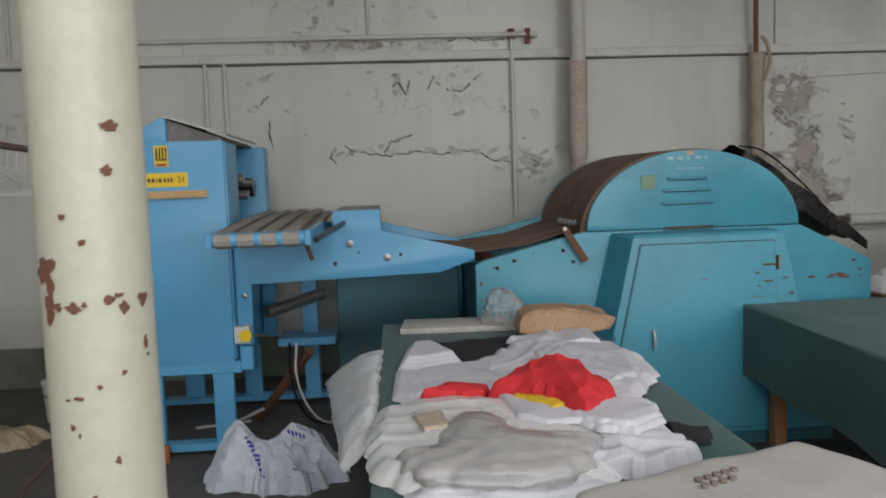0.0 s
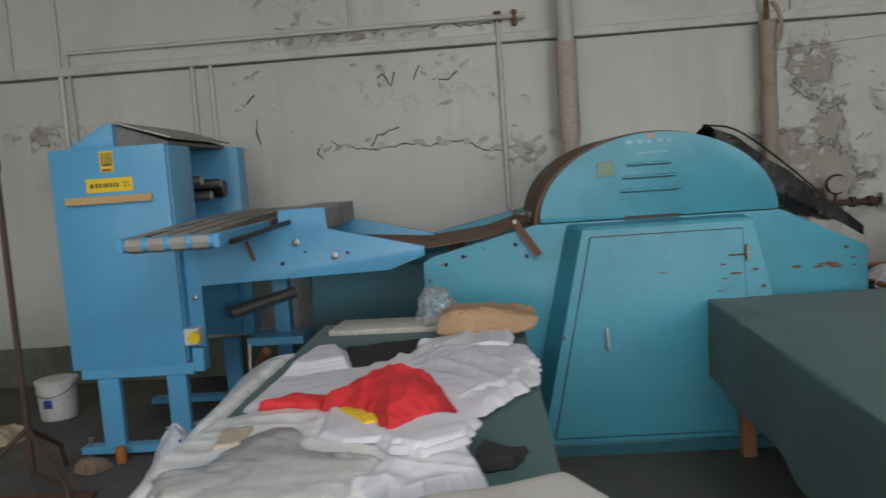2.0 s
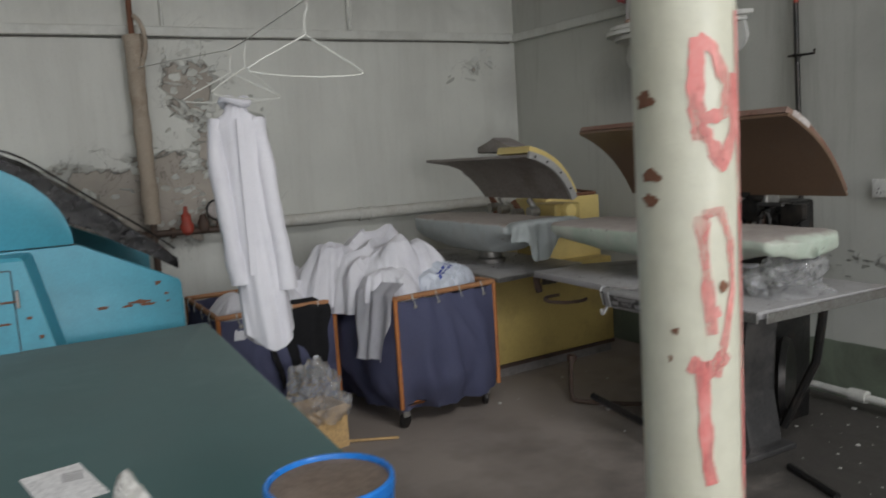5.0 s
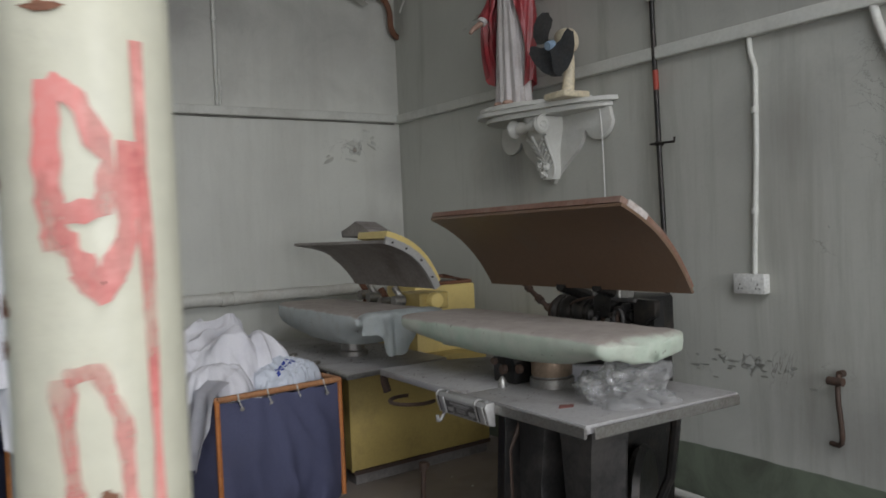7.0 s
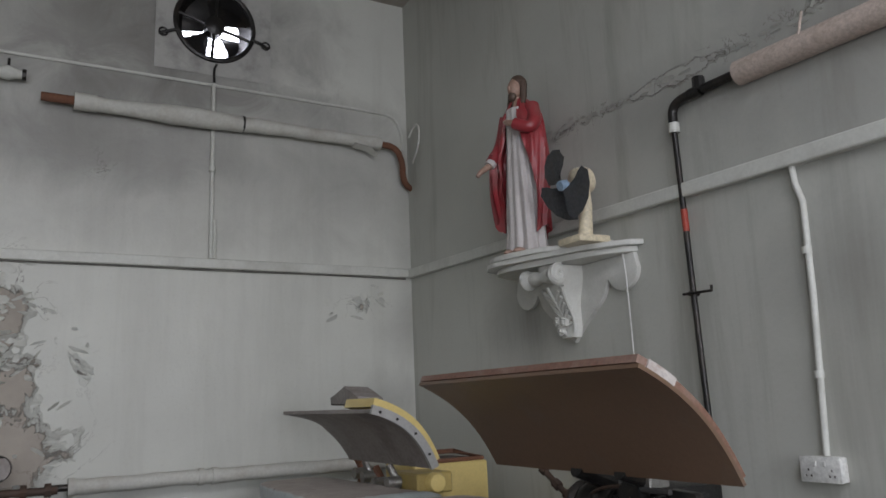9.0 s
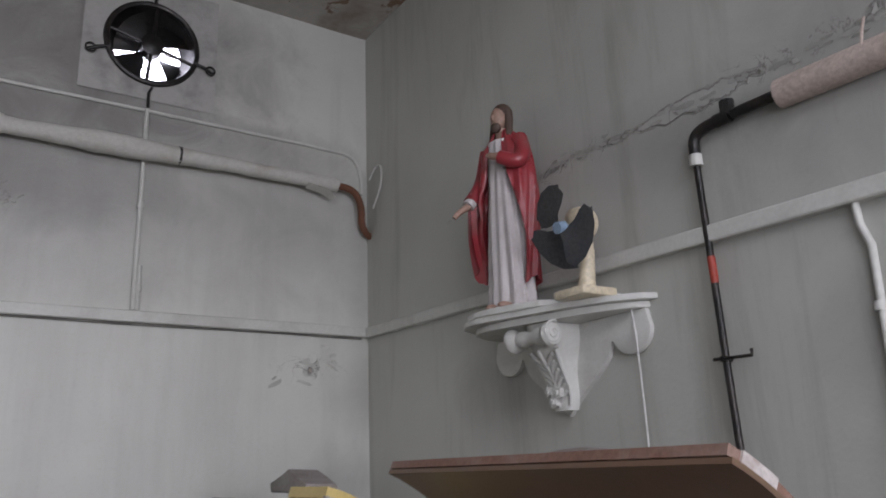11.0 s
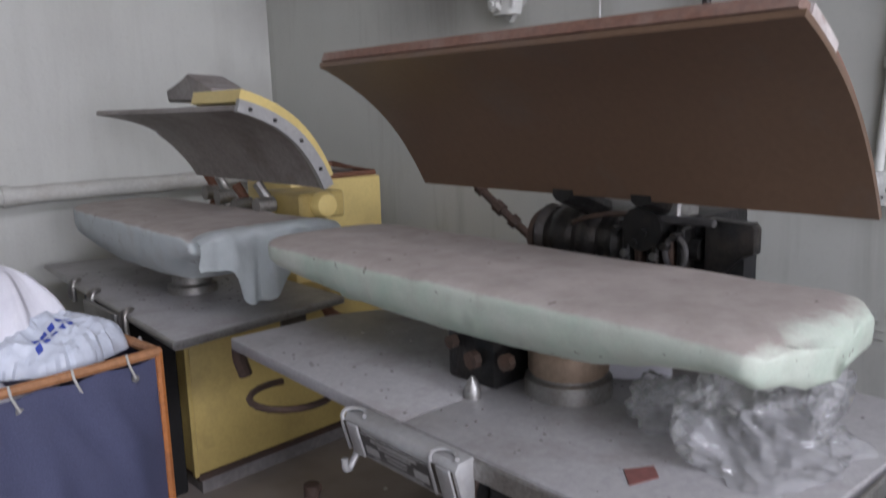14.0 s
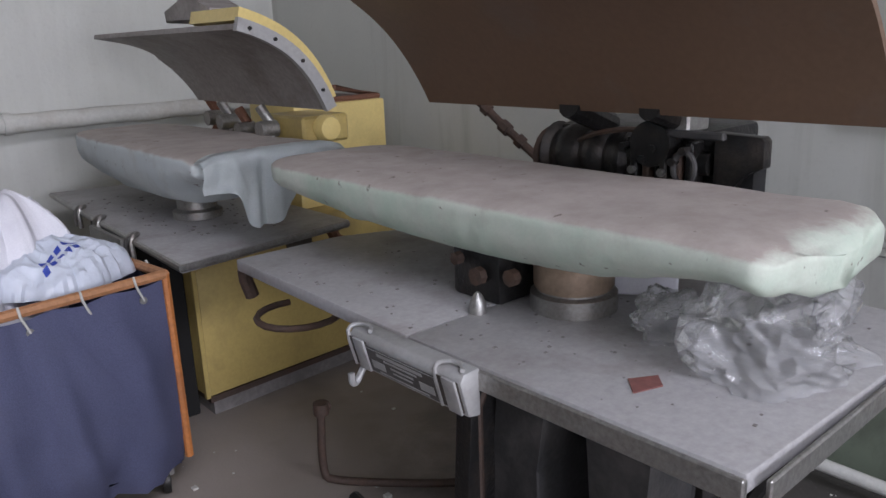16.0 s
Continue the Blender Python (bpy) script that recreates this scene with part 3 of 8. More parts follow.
def film_bag(bm, cx, cy, z0, rx, ry, h, seed, lean=(0, 0)):
    """An empty bag of thin film crushed into flat facets."""
    r_ = random.Random(int(seed))
    rings, seg = 20, 46
    rows = []
    for i in range(rings + 1):
        f = max(0.03, i / rings)
        row = []
        for j in range(seg):
            t = 2 * math.pi * j / seg
            dx, dy = math.cos(t), math.sin(t)
            phi = f * math.pi * 0.56
            sx, sz = math.sin(phi), math.cos(phi)
            q = Vector((dx * sx, dy * sx, sz)) * 1.7 + Vector((seed, seed * 0.3, 0))
            big = n3(q.x, q.y, q.z)
            ridge = 1 - 2 * abs(n3(q.x * 2.3, q.y * 2.3, q.z * 2.3)) + 0.5 * (1 - 2 * abs(n3(q.x * 5, q.y * 5, q.z * 5)))
            k = 0.82 + 0.38 * big + 0.16 * ridge
            x, y, z = rx * dx * sx * k, ry * dy * sx * k, max(0.0, h * (sz + 0.16) / 1.16 * k)
            x, y = x + lean[0] * z, y + lean[1] * z
            jig = 0.002 if i < rings else 0.001
            row.append(bm.verts.new((cx + x + r_.uniform(-jig, jig), cy + y + r_.uniform(-jig, jig), z0 + 0.001 + (z if i < rings else 0) + r_.uniform(0, jig))))
        rows.append(row)
    skin(bm, rows)
    bm.faces.new(rows[0])
    return bm


def slabs(bm, pts, th):
    """A thin plate on a row of cross lines: pts[i] = (left, right) points; th its thickness downward."""
    rings = []
    for l, r in pts:
        l, r = Vector(l), Vector(r)
        rings.append([bm.verts.new(l), bm.verts.new(r), bm.verts.new(r - Vector((0, 0, th))), bm.verts.new(l - Vector((0, 0, th)))])
    skin(bm, rings)
    bm.faces.new(rings[0])
    bm.faces.new(rings[-1][::-1])
    return bm


def text_mesh(body, size, depth=0.001):
    cu = bpy.data.curves.new("lettering", "FONT")
    cu.body, cu.size, cu.extrude, cu.align_x, cu.align_y = body, size, depth, "CENTER", "CENTER"
    ob = new("lettering", cu)
    me = bpy.data.meshes.new_from_object(ob.evaluated_get(bpy.context.evaluated_depsgraph_get()))
    bpy.data.objects.remove(ob)
    bpy.data.curves.remove(cu)
    return me


def lettering(body, size, material, parent, m, label=""):
    me = text_mesh(body, size)
    me.materials.append(material)
    ob = new("lettering", me)
    ob.parent = parent
    ob.matrix_basis = m
    return tagged(ob, label)


# ---- structure ----
T = 0.3
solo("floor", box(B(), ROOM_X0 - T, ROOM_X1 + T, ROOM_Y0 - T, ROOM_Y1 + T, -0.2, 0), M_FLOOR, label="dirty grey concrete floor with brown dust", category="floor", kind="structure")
bm = B()
cy0, cy1 = min(r[2] for r in ROOFLIGHTS), max(r[3] for r in ROOFLIGHTS)
box(bm, ROOM_X0 - T, ROOM_X1 + T, ROOM_Y0 - T, cy0, CEIL, CEIL + 0.2)
box(bm, ROOM_X0 - T, ROOM_X1 + T, cy1, ROOM_Y1 + T, CEIL, CEIL + 0.2)
cx = [ROOM_X0 - T] + [v for r in ROOFLIGHTS for v in r[:2]] + [ROOM_X1 + T]
for i in range(0, len(cx), 2):
    box(bm, cx[i], cx[i + 1], cy0, cy1, CEIL, CEIL + 0.2)
box(bm, ROOFLIGHTS[0][0], ROOFLIGHTS[0][1], ROOFLIGHTS[0][3], cy1, CEIL, CEIL + 0.2)
solo("ceiling", bm, M_CEIL, label="pale ceiling with brown damp stains", category="ceiling", kind="structure")
FX, FZ, FH = 4.54, 4.43, 0.30
bm = B()
box(bm, ROOM_X0 - T, FX - FH, ROOM_Y1, ROOM_Y1 + T, 0, CEIL)
box(bm, FX + FH, ROOM_X1 + T, ROOM_Y1, ROOM_Y1 + T, 0, CEIL)
box(bm, FX - FH, FX + FH, ROOM_Y1, ROOM_Y1 + T, 0, FZ - FH)
box(bm, FX - FH, FX + FH, ROOM_Y1, ROOM_Y1 + T, FZ + FH, CEIL)
bmesh.ops.remove_doubles(bm, verts=bm.verts[:], dist=0.0005)
solo("wall_north", bm, M_NORTH, label="cream painted wall with peeling paint and bare plaster", category="wall", kind="structure", smooth=0)
solo("wall_east", box(B(), ROOM_X1, ROOM_X1 + T, ROOM_Y0 - T, ROOM_Y1, 0, CEIL), M_EAST, label="grey-green painted wall with drip stains and flaking line", category="wall", kind="structure", smooth=0)
solo("wall_west", box(B(), ROOM_X0 - T, ROOM_X0, ROOM_Y0 - T, ROOM_Y1, 0, CEIL), M_PLAINWALL, label="dull cream painted wall", category="wall", kind="structure", smooth=0)
bm = B()
xs = [ROOM_X0] + [v for w in WINDOWS for v in w[:2]] + [ROOM_X1]
for i in range(0, len(xs), 2):
    box(bm, xs[i], xs[i + 1], ROOM_Y0 - T, ROOM_Y0, 0, CEIL)
for wx0, wx1, wz0, wz1, watts in WINDOWS:
    box(bm, wx0, wx1, ROOM_Y0 - T, ROOM_Y0, 0, wz0)
    box(bm, wx0, wx1, ROOM_Y0 - T, ROOM_Y0, wz1, CEIL)
solo("wall_south", bm, M_PLAINWALL, label="cream painted wall with tall windows", category="wall", kind="structure", smooth=0)
for i, (wx0, wx1, wz0, wz1, watts) in enumerate(WINDOWS):
    win = thing("window_%d" % (i + 1), (0, 0, 0), 0, "tall steel-framed factory window", "window", kind="structure")
    fr = B()
    for v in (0.03, 0.35, 0.65, 0.97):
        x = wx0 + (wx1 - wx0) * v
        box(fr, x - 0.02, x + 0.02, ROOM_Y0 - 0.08, ROOM_Y0 - 0.03, wz0, wz1)
    for v in (0.02, 0.34, 0.66, 0.98):
        z = wz0 + (wz1 - wz0) * v
        box(fr, wx0, wx1, ROOM_Y0 - 0.075, ROOM_Y0 - 0.035, z - 0.02, z + 0.02)
    part("window_frame", fr, M_TRUNK, win)


def trunk_run(name, p0, p1, h, d, axis, label):
    """Surface trunking on a wall, from p0 to p1 along its centre line; h high, d proud."""
    bm = B()
    n = 24
    rows = []
    for i in range(n + 1):
        f = i / n
        c = Vector(p0).lerp(Vector(p1), f)
        w = 0.004 * n3(c.x * 1.3, c.y * 1.3, 3)
        o = Vector((0, -d, 0)) if axis == "x" else Vector((-d, 0, 0))
        up = Vector((0, 0, h / 2))
        c.z += w
        rows.append([bm.verts.new(v) for v in (c - up, c - up + o, c - up * 0.8 + o * 1.12, c + up * 0.8 + o * 1.12, c + up + o, c + up)])
    skin(bm, rows)
    bm.faces.new(rows[0]), bm.faces.new(rows[-1][::-1])
    return solo(name, bm, M_TRUNK, label=label, category="trunking", kind="structure", smooth=20)


trunk_run("cable_trunking", (ROOM_X0, ROOM_Y1, 2.585), (ROOM_X1, ROOM_Y1, 2.58), 0.07, 0.04, "x", "cream painted cable trunking along the wall")
trunk_run("cable_trunking", (ROOM_X1, 6.085, 2.575), (ROOM_X1, 0.2, 2.435), 0.07, 0.04, "y", "grey painted cable trunking along the wall")


def pipe(name, pts, r, material, label, rings=(), sm=0, seg=12, cat="pipe", ring_mat=None):
    ob = thing(name, (0, 0, 0), 0, label, cat, "wall conduits" if name == "conduit" else "")
    part("pipe", tube(B(), pts, r, seg, smooth_path=sm), material, ob)
    for p, q, rr in rings:
        part("collar", cyl(B(), p, q, rr, seg), ring_mat or material, ob)
    return ob


Y = ROOM_Y1 - 0.03
pipe("grimy_cable", [(ROOM_X0 + 0.02, ROOM_Y1 - 0.012, 2.541)] + [(-4.0 + 0.5 * i, ROOM_Y1 - 0.012, 2.540 + 0.003 * math.sin(i * 2.1)) for i in range(20)] + [(ROOM_X1 - 0.06, ROOM_Y1 - 0.012, 2.537)], 0.0085, mat("grimy_grey_cable", (0.13, 0.125, 0.11), 0.7, dirt=(0.3, 0.29, 0.26), dirt_amt=0.7, scale=5), "grimy dark cable clipped under the trunking", seg=8, cat="cable")
pipe("conduit", [(-2.64, Y, 1.55), (-2.64, Y, 2.73), (1.0, Y - 0.03, 2.735)], 0.019, M_TRUNK, "cream painted iron pipe run along the wall",
     [((0.98, Y - 0.03, 2.735), (1.04, Y - 0.03, 2.735), 0.028), ((-0.9, Y - 0.02, 2.732), (-0.87, Y - 0.02, 2.732), 0.026)])
pipe("conduit", [(0.83, Y - 0.01, 2.75), (0.835, Y - 0.01, 1.25)], 0.018, M_TRUNK, "cream painted drop pipe on the wall", [((0.83, Y - 0.01, 2.70), (0.83, Y - 0.01, 2.78), 0.03), ((0.96, Y - 0.03, 2.66), (0.96, Y - 0.03, 2.78), 0.022)], ring_mat=M_RUST)
for x, z0, z1, r in ((-3.12, 2.62, CEIL, 0.014), (-2.72, 1.45, 2.55, 0.022), (-2.72, 2.62, CEIL, 0.016), (-1.635, 1.2, 2.55, 0.016), (-1.485, 1.2, 2.55, 0.016), (-0.33, 2.75, CEIL, 0.012), (3.08, 2.62, CEIL, 0.012), (4.535, 2.62, 3.95, 0.015), (4.56, 2.62, 2.9, 0.012)):
    pipe("conduit", [(x, Y + 0.008, z0), (x, Y + 0.008, z1)], r, M_TRUNK, "thin cream painted conduit on the wall", [((x, Y + 0.008, (z0 + z1) / 2 - 0.02), (x, Y + 0.008, (z0 + z1) / 2 + 0.02), r + 0.007)])
pipe("steam_pipe", [(1.325, 5.9, 1.66), (1.325, 5.9, 1.78), (1.325, 5.9, 2.47)], lambda f: 0.08 if f > 0.1 else 0.05, M_PINKLAG, "upright pipe wrapped in pinkish lagging", [((1.325, 5.9, 1.6), (1.325, 5.9, 1.67), 0.075), ((1.325, 5.9, 2.45), (1.325, 5.9, 2.48), 0.083)])
pipe("steam_pipe", [(1.33, 5.9, 2.48), (1.33, 5.9, CEIL)], 0.062, M_LAG, "upright cream painted pipe")
pipe("steam_pipe", [(1.3, 5.9, 0.6), (1.3, 5.9, 1.62)], 0.03, M_RUST, "rusty upright pipe behind the ironer")
bm = B()
tube(bm, [(2.85 + 0.012 * n3(i * 0.7, 1), 5.98 + 0.01 * n3(i * 0.9, 4), 1.2 + i * 0.07) for i in range(20)], lambda f: 0.058 + 0.014 * n3(f * 9, 2) + (0.012 if f > 0.9 else 0), 14)
ob = thing("wrapped_pipe", (0, 0, 0), 0, "upright pipe bound in loose brown sacking", "pipe")
part("sacking", bm, M_PIPEWRAP, ob)
part("pipe", cyl(B(), (2.85, 6.0, 2.5), (2.85, 6.0, CEIL), 0.02), M_RUST, ob, "dark rusty pipe")
part("knot", tube(B(), [(2.88, 5.92, 2.3), (2.93, 5.9, 2.45), (2.91, 5.92, 2.6), (2.86, 5.93, 2.66)], 0.016, 8, smooth_path=2), M_PIPEWRAP, ob)

# pipework with valves low on the north wall
ob = thing("valve_pipework", (0, 0, 0), 0, "rusty steam pipework with red valves and a round gauge", "pipework")
part("pipe", tube(B(), [(2.55, 5.95, 1.13), (3.62, 5.95, 1.12)], 0.024, 12), M_DARKRUST, ob)
part("pipe", tube(B(), [(2.85, 5.95, 1.22), (2.85, 5.95, 0.9), (2.85, 5.95, 0.3)], 0.024, 12), M_DARKRUST, ob)
part("valve_body", lathe(B(), [(0.02, -0.02), (0.045, 0.0), (0.05, 0.05), (0.035, 0.08), (0.035, 0.12), (0.02, 0.14), (0.012, 0.19)], (3.08, 5.95, 1.12), 14), M_RED, ob, "red painted valve")
part("valve_body", lathe(B(), [(0.02, -0.02), (0.04, 0.0), (0.045, 0.06), (0.03, 0.09), (0.02, 0.12)], (3.2, 5.95, 1.12), 14), M_DARKRUST, ob)
part("gauge", cyl(B(), (3.3, 5.93, 1.27), (3.29, 5.88, 1.27), 0.075, 24), M_HEADGREY, ob, "round dull grey gauge")
part("gauge_rim", tube(B(), [(3.29 + 0.072 * math.cos(a), 5.88, 1.27 + 0.072 * math.sin(a)) for a in (math.pi * 2 * i / 24 for i in range(25))], 0.008, 6), M_BLACKIRON, ob)
part("stem", cyl(B(), (3.3, 5.93, 1.12), (3.3, 5.93, 1.2), 0.014), M_DARKRUST, ob)
for x in (2.72, 2.96, 3.42, 3.55):
    part("flange", cyl(B(), (x, 5.95, 1.125), (x + 0.035, 5.95, 1.125), 0.042, 10), M_DARKRUST, ob)
part("drop_pipe", tube(B(), [(3.38, 5.95, 1.12), (3.38, 5.95, 0.98), (3.34, 5.95, 0.93)], 0.014, 8, smooth_path=1), M_LAG, ob)
ob = thing("lagged_pipe", (0, 0, 0), 0, "horizontal cream painted lagged pipe on the wall", "pipe")
part("pipe", tube(B(), [(3.7 + i * 0.1, 6.03, 1.125 + 0.006 * n3(i, 0.3)) for i in range(25)], lambda f: 0.047 + 0.004 * n3(f * 22, 7), 14), M_LAG, ob)
part("pipe", cyl(B(), (3.55, 6.03, 1.125), (3.72, 6.03, 1.125), 0.022), M_BLACKIRON, ob)
for x in (3.68, 4.46, 4.55):
    part("band", cyl(B(), (x, 6.03, 1.125), (x + 0.035, 6.03, 1.125), 0.056), M_LAG, ob)

# high pipe in the corner, with its rusty bend
ob = thing("lagged_pipe", (0, 0, 0), 0, "high lagged pipe with peeling wrap and a rusty bend", "pipe")
part("lagging", tube(B(), [(3.62 + i * 0.1, 6.04, 3.635 + 0.01 * n3(i, 3.3)) for i in range(23)] + [(5.86, 6.04, 3.63)], lambda f: 0.050 + 0.006 * n3(f * 17, 5) + 0.022 * math.exp(-((f - 0.33) / 0.16) ** 2), 14), M_LAG, ob)
part("bend", tube(B(), [(5.84, 6.04, 3.63), (6.0, 6.04, 3.62), (6.06, 6.04, 3.5), (6.06, 6.05, 3.36), (6.13, 6.08, 3.29), (6.2, 6.1, 3.3)], 0.026, 10, smooth_path=2), M_RUST, ob, "bare rusty bend")
part("stub", cyl(B(), (3.4, 6.04, 3.64), (3.64, 6.04, 3.64), 0.03), M_RUST, ob)
part("sleeve", cyl(B(), (3.6, 6.04, 3.637), (3.74, 6.04, 3.637), 0.06), M_LAG, ob)
part("torn_wrap", slabs(B(), [((5.62, 5.985, 3.6), (5.62, 6.06, 3.58)), ((5.74, 5.97, 3.575), (5.73, 6.05, 3.56)), ((5.82, 5.98, 3.52), (5.8, 6.04, 3.52))], 0.006), M_LAG, ob)
part("band", cyl(B(), (4.73, 6.04, 3.637), (4.745, 6.04, 3.637), 0.062), M_BLACKIRON, ob)
pipe("surface_cable", [(ROOM_X0 + 8.5, Y + 0.02, 3.95), (5.9, Y + 0.02, 3.94), (6.05, Y + 0.02, 3.9), (6.1, Y + 0.02, 3.75), (6.1, Y + 0.02, 3.62)], 0.012, M_TRUNK, "thin painted cable along the wall", sm=2, seg=8, cat="cable")
pipe("cable_loop", [(6.1, 6.0, 3.7), (6.12, 5.93, 3.8), (6.12, 5.84, 3.76), (6.12, 5.86, 3.6), (6.12, 5.98, 3.48)], 0.008, M_TRUNK, "loose loop of painted cable in the corner", sm=2, seg=8, cat="cable")

# capped branch with a valve, high on the north wall
VX, VZ = 3.204, 3.772
ob = thing("capped_branch", (0, 0, 0), 0, "rusty branch pipe ending in a white painted valve", "pipe")
part("pipe", cyl(B(), (VX - 0.62, 6.05, VZ + 0.01), (VX - 0.06, 6.05, VZ), 0.028), M_DARKRUST, ob)
part("valve_body", tube(B(), [(VX - 0.07, 6.05, VZ), (VX - 0.03, 6.05, VZ), (VX, 6.05, VZ), (VX + 0.04, 6.05, VZ), (VX + 0.08, 6.05, VZ)], lambda f: (0.026, 0.045, 0.05, 0.036, 0.03)[min(4, int(f * 4.01))], 14), M_TRUNK, ob, "white painted valve body")
part("spindle", cyl(B(), (VX, 6.05, VZ + 0.045), (VX, 6.05, VZ + 0.10), 0.009, 8), M_BLACKIRON, ob)
part("cap", cyl(B(), (VX + 0.08, 6.05, VZ), (VX + 0.105, 6.05, VZ), 0.038, 10), M_BLACKIRON, ob)

# extractor fan in the north wall
ob = thing("extractor_fan", (FX, ROOM_Y1, FZ), 0, "round black extractor fan with bright louvres behind", "extractor fan")
bm = B()
n = 40
inner = [(0.285 * math.cos(2 * math.pi * i / n), 0.285 * math.sin(2 * math.pi * i / n)) for i in range(n)]
rings = []
for y, s in ((-0.012, 1.0), (-0.012, 0.0), (0.2, 0.0)):
    ring = []
    for x, z in inner:
        if s:
            k = 0.43 / max(abs(x), abs(z))
            ring.append(bm.verts.new((x * k, y, z * k + 0.02)))
        else:
            ring.append(bm.verts.new((x, y, z)))
    rings.append(ring)
skin(bm, rings)
part("mounting_board", bm, mat("sooty_board_paint", (0.42, 0.415, 0.39), 0.7, dirt=(0.13, 0.12, 0.11), dirt_amt=0.75, scale=3, grain=30, spread=0.04), ob, "painted mounting board")
part("rim", tube(B(), [(0.29 * math.cos(a), -0.02, 0.29 * math.sin(a)) for a in (2 * math.pi * i / 40 for i in range(41))], 0.02, 8), M_BLACKIRON, ob)
for a in (90, 200, 345):
    c, s = math.cos(radians(a)), math.sin(radians(a))
    arm = part("bracket", tube(B(), [(0.28 * c, -0.03, 0.28 * s), (0.36 * c, -0.03, 0.36 * s), (0.43 * c, -0.005, 0.43 * s)], 0.012, 8), M_BLACKIRON, ob)
    part("eye", tube(B(), [(0.40 * c + 0.03 * math.cos(t), -0.03, 0.40 * s + 0.03 * math.sin(t)) for t in (2 * math.pi * i / 12 for i in range(13))], 0.007, 6), M_BLACKIRON, arm)
bm = B()
skin(bm, [[bm.verts.new((r * math.cos(2 * math.pi * i / 40), y, r * math.sin(2 * math.pi * i / 40))) for i in range(40)] for r, y in ((0.284, -0.008), (0.265, 0.05), (0.225, 0.13), (0.218, 0.13), (0.258, 0.05), (0.276, -0.008))])
part("cowl", bm, M_BLACKIRON, ob, "sooty black cowl")
part("support_bar", tube(B(), [(-0.28, 0.0, 0.06), (0.28, 0.0, -0.08)], 0.012, 8), M_BLACKIRON, ob)
part("support_bar", tube(B(), [(0.02, 0.0, 0.28), (-0.02, 0.0, -0.28)], 0.012, 8), M_BLACKIRON, ob)
part("motor", lathe(B(), [(0.02, -0.04), (0.07, -0.03), (0.075, 0.06), (0.03, 0.08)], (0, 0, 0), 18), M_BLACKIRON, ob).matrix_basis = pose(0, 0.05, 0, 90, 0, 0)
for i in range(4):
    bl = B()
    a0 = i * 90 + 55
    rows = []
    for r in (0.06, 0.13, 0.2, 0.265):
        w = 18 + 9 * (r / 0.26) + (16 if i < 2 else 0)
        rows.append([bl.verts.new((r * math.cos(radians(a0 + w * u)), 0.09 + 0.05 * u, r * math.sin(radians(a0 + w * u)))) for u in (-1, -0.33, 0.33, 1)])
    skin(bl, rows, False)
    bmesh.ops.solidify(bl, geom=bl.faces[:], thickness=0.004)
    part("blade", bl, M_BLACKIRON, ob)
for i in range(9):
    z = -0.26 + i * 0.065
    part("louvre", slabs(B(), [((-0.29, 0.22, z), (-0.29, 0.25, z + 0.028)), ((0.29, 0.22, z), (0.29, 0.25, z + 0.028))], 0.003), M_STEEL, ob)
pipe("fan_cable", [(FX + 0.01, Y - 0.01, FZ - 0.33), (FX - 0.01, Y - 0.02, 4.05), (FX - 0.005, Y - 0.01, 3.95)], 0.009, M_BLACKIRON, "black cable below the extractor fan", seg=8, cat="cable")
k = Nodes("bright_overcast_sky")
k.b.inputs["Emission Color"].default_value = (0.86, 0.9, 1.0, 1)
k.b.inputs["Emission Strength"].default_value = 6.0
solo("backdrop", box(B(), FX - 1.5, FX + 1.5, ROOM_Y1 + 0.9, ROOM_Y1 + 0.92, FZ - 1.5, FZ + 1.5), k.m, label="plain bright sky beyond the extractor fan", category="sky", kind="structure")

# pipes on the east wall
X = ROOM_X1 - 0.035
ob = thing("black_pipe", (0, 0, 0), 0, "black iron pipe with an elbow and wrapped upper run", "pipe")
part("pipe", tube(B(), [(X, 3.130, 0.9), (X, 3.155, 2.0), (X, 3.170, 2.86)], 0.015, 12), M_BLACKIRON, ob)
part("elbow", tube(B(), [(X, 3.170, 2.84), (X, 3.170, 2.92), (X, 3.130, 2.95), (X, 3.050, 2.955)], 0.024, 12, smooth_path=2), M_BLACKIRON, ob)
part("tee", cyl(B(), (X, 3.050, 2.955), (X, 2.98, 2.955), 0.028), M_BLACKIRON, ob)
part("tee_plug", cyl(B(), (X, 2.990, 2.955), (X, 2.990, 3.02), 0.03, 8), M_BLACKIRON, ob)
part("pipe", cyl(B(), (X, 2.970, 2.955), (X, 2.72, 2.95), 0.022), M_BLACKIRON, ob)
part("collar", cyl(B(), (X, 3.170, 2.80), (X, 3.170, 2.85), 0.028), M_TRUNK, ob)
part("red_tape", cyl(B(), (X, 3.158, 2.3), (X, 3.161, 2.41), 0.0165, 12), M_RED, ob)
part("lagging", tube(B(), [(X, 2.76 - i * 0.12, 2.948 - i * 0.004) for i in range(20)], lambda f: 0.058 + 0.006 * n3(f * 19, 8), 14), M_PINKLAG, ob, "pinkish wrapped lagging")
part("tie", tube(B(), [(X - 0.05, 2.42, 2.95), (X - 0.02, 2.42, 3.03), (X - 0.03, 2.4, 3.07)], 0.006, 6), M_PINKLAG, ob)
part("clamp", tube(B(), [(X - 0.02, 3.160, 2.0), (X + 0.07, 3.160, 2.0)], 0.012, 8), M_BLACKIRON, ob)
part("clamp_arm", tube(B(), [(X - 0.03, 3.190, 2.0), (X - 0.03, 3.020, 1.995), (X - 0.03, 3.020, 2.02)], 0.007, 6), M_BLACKIRON, ob)
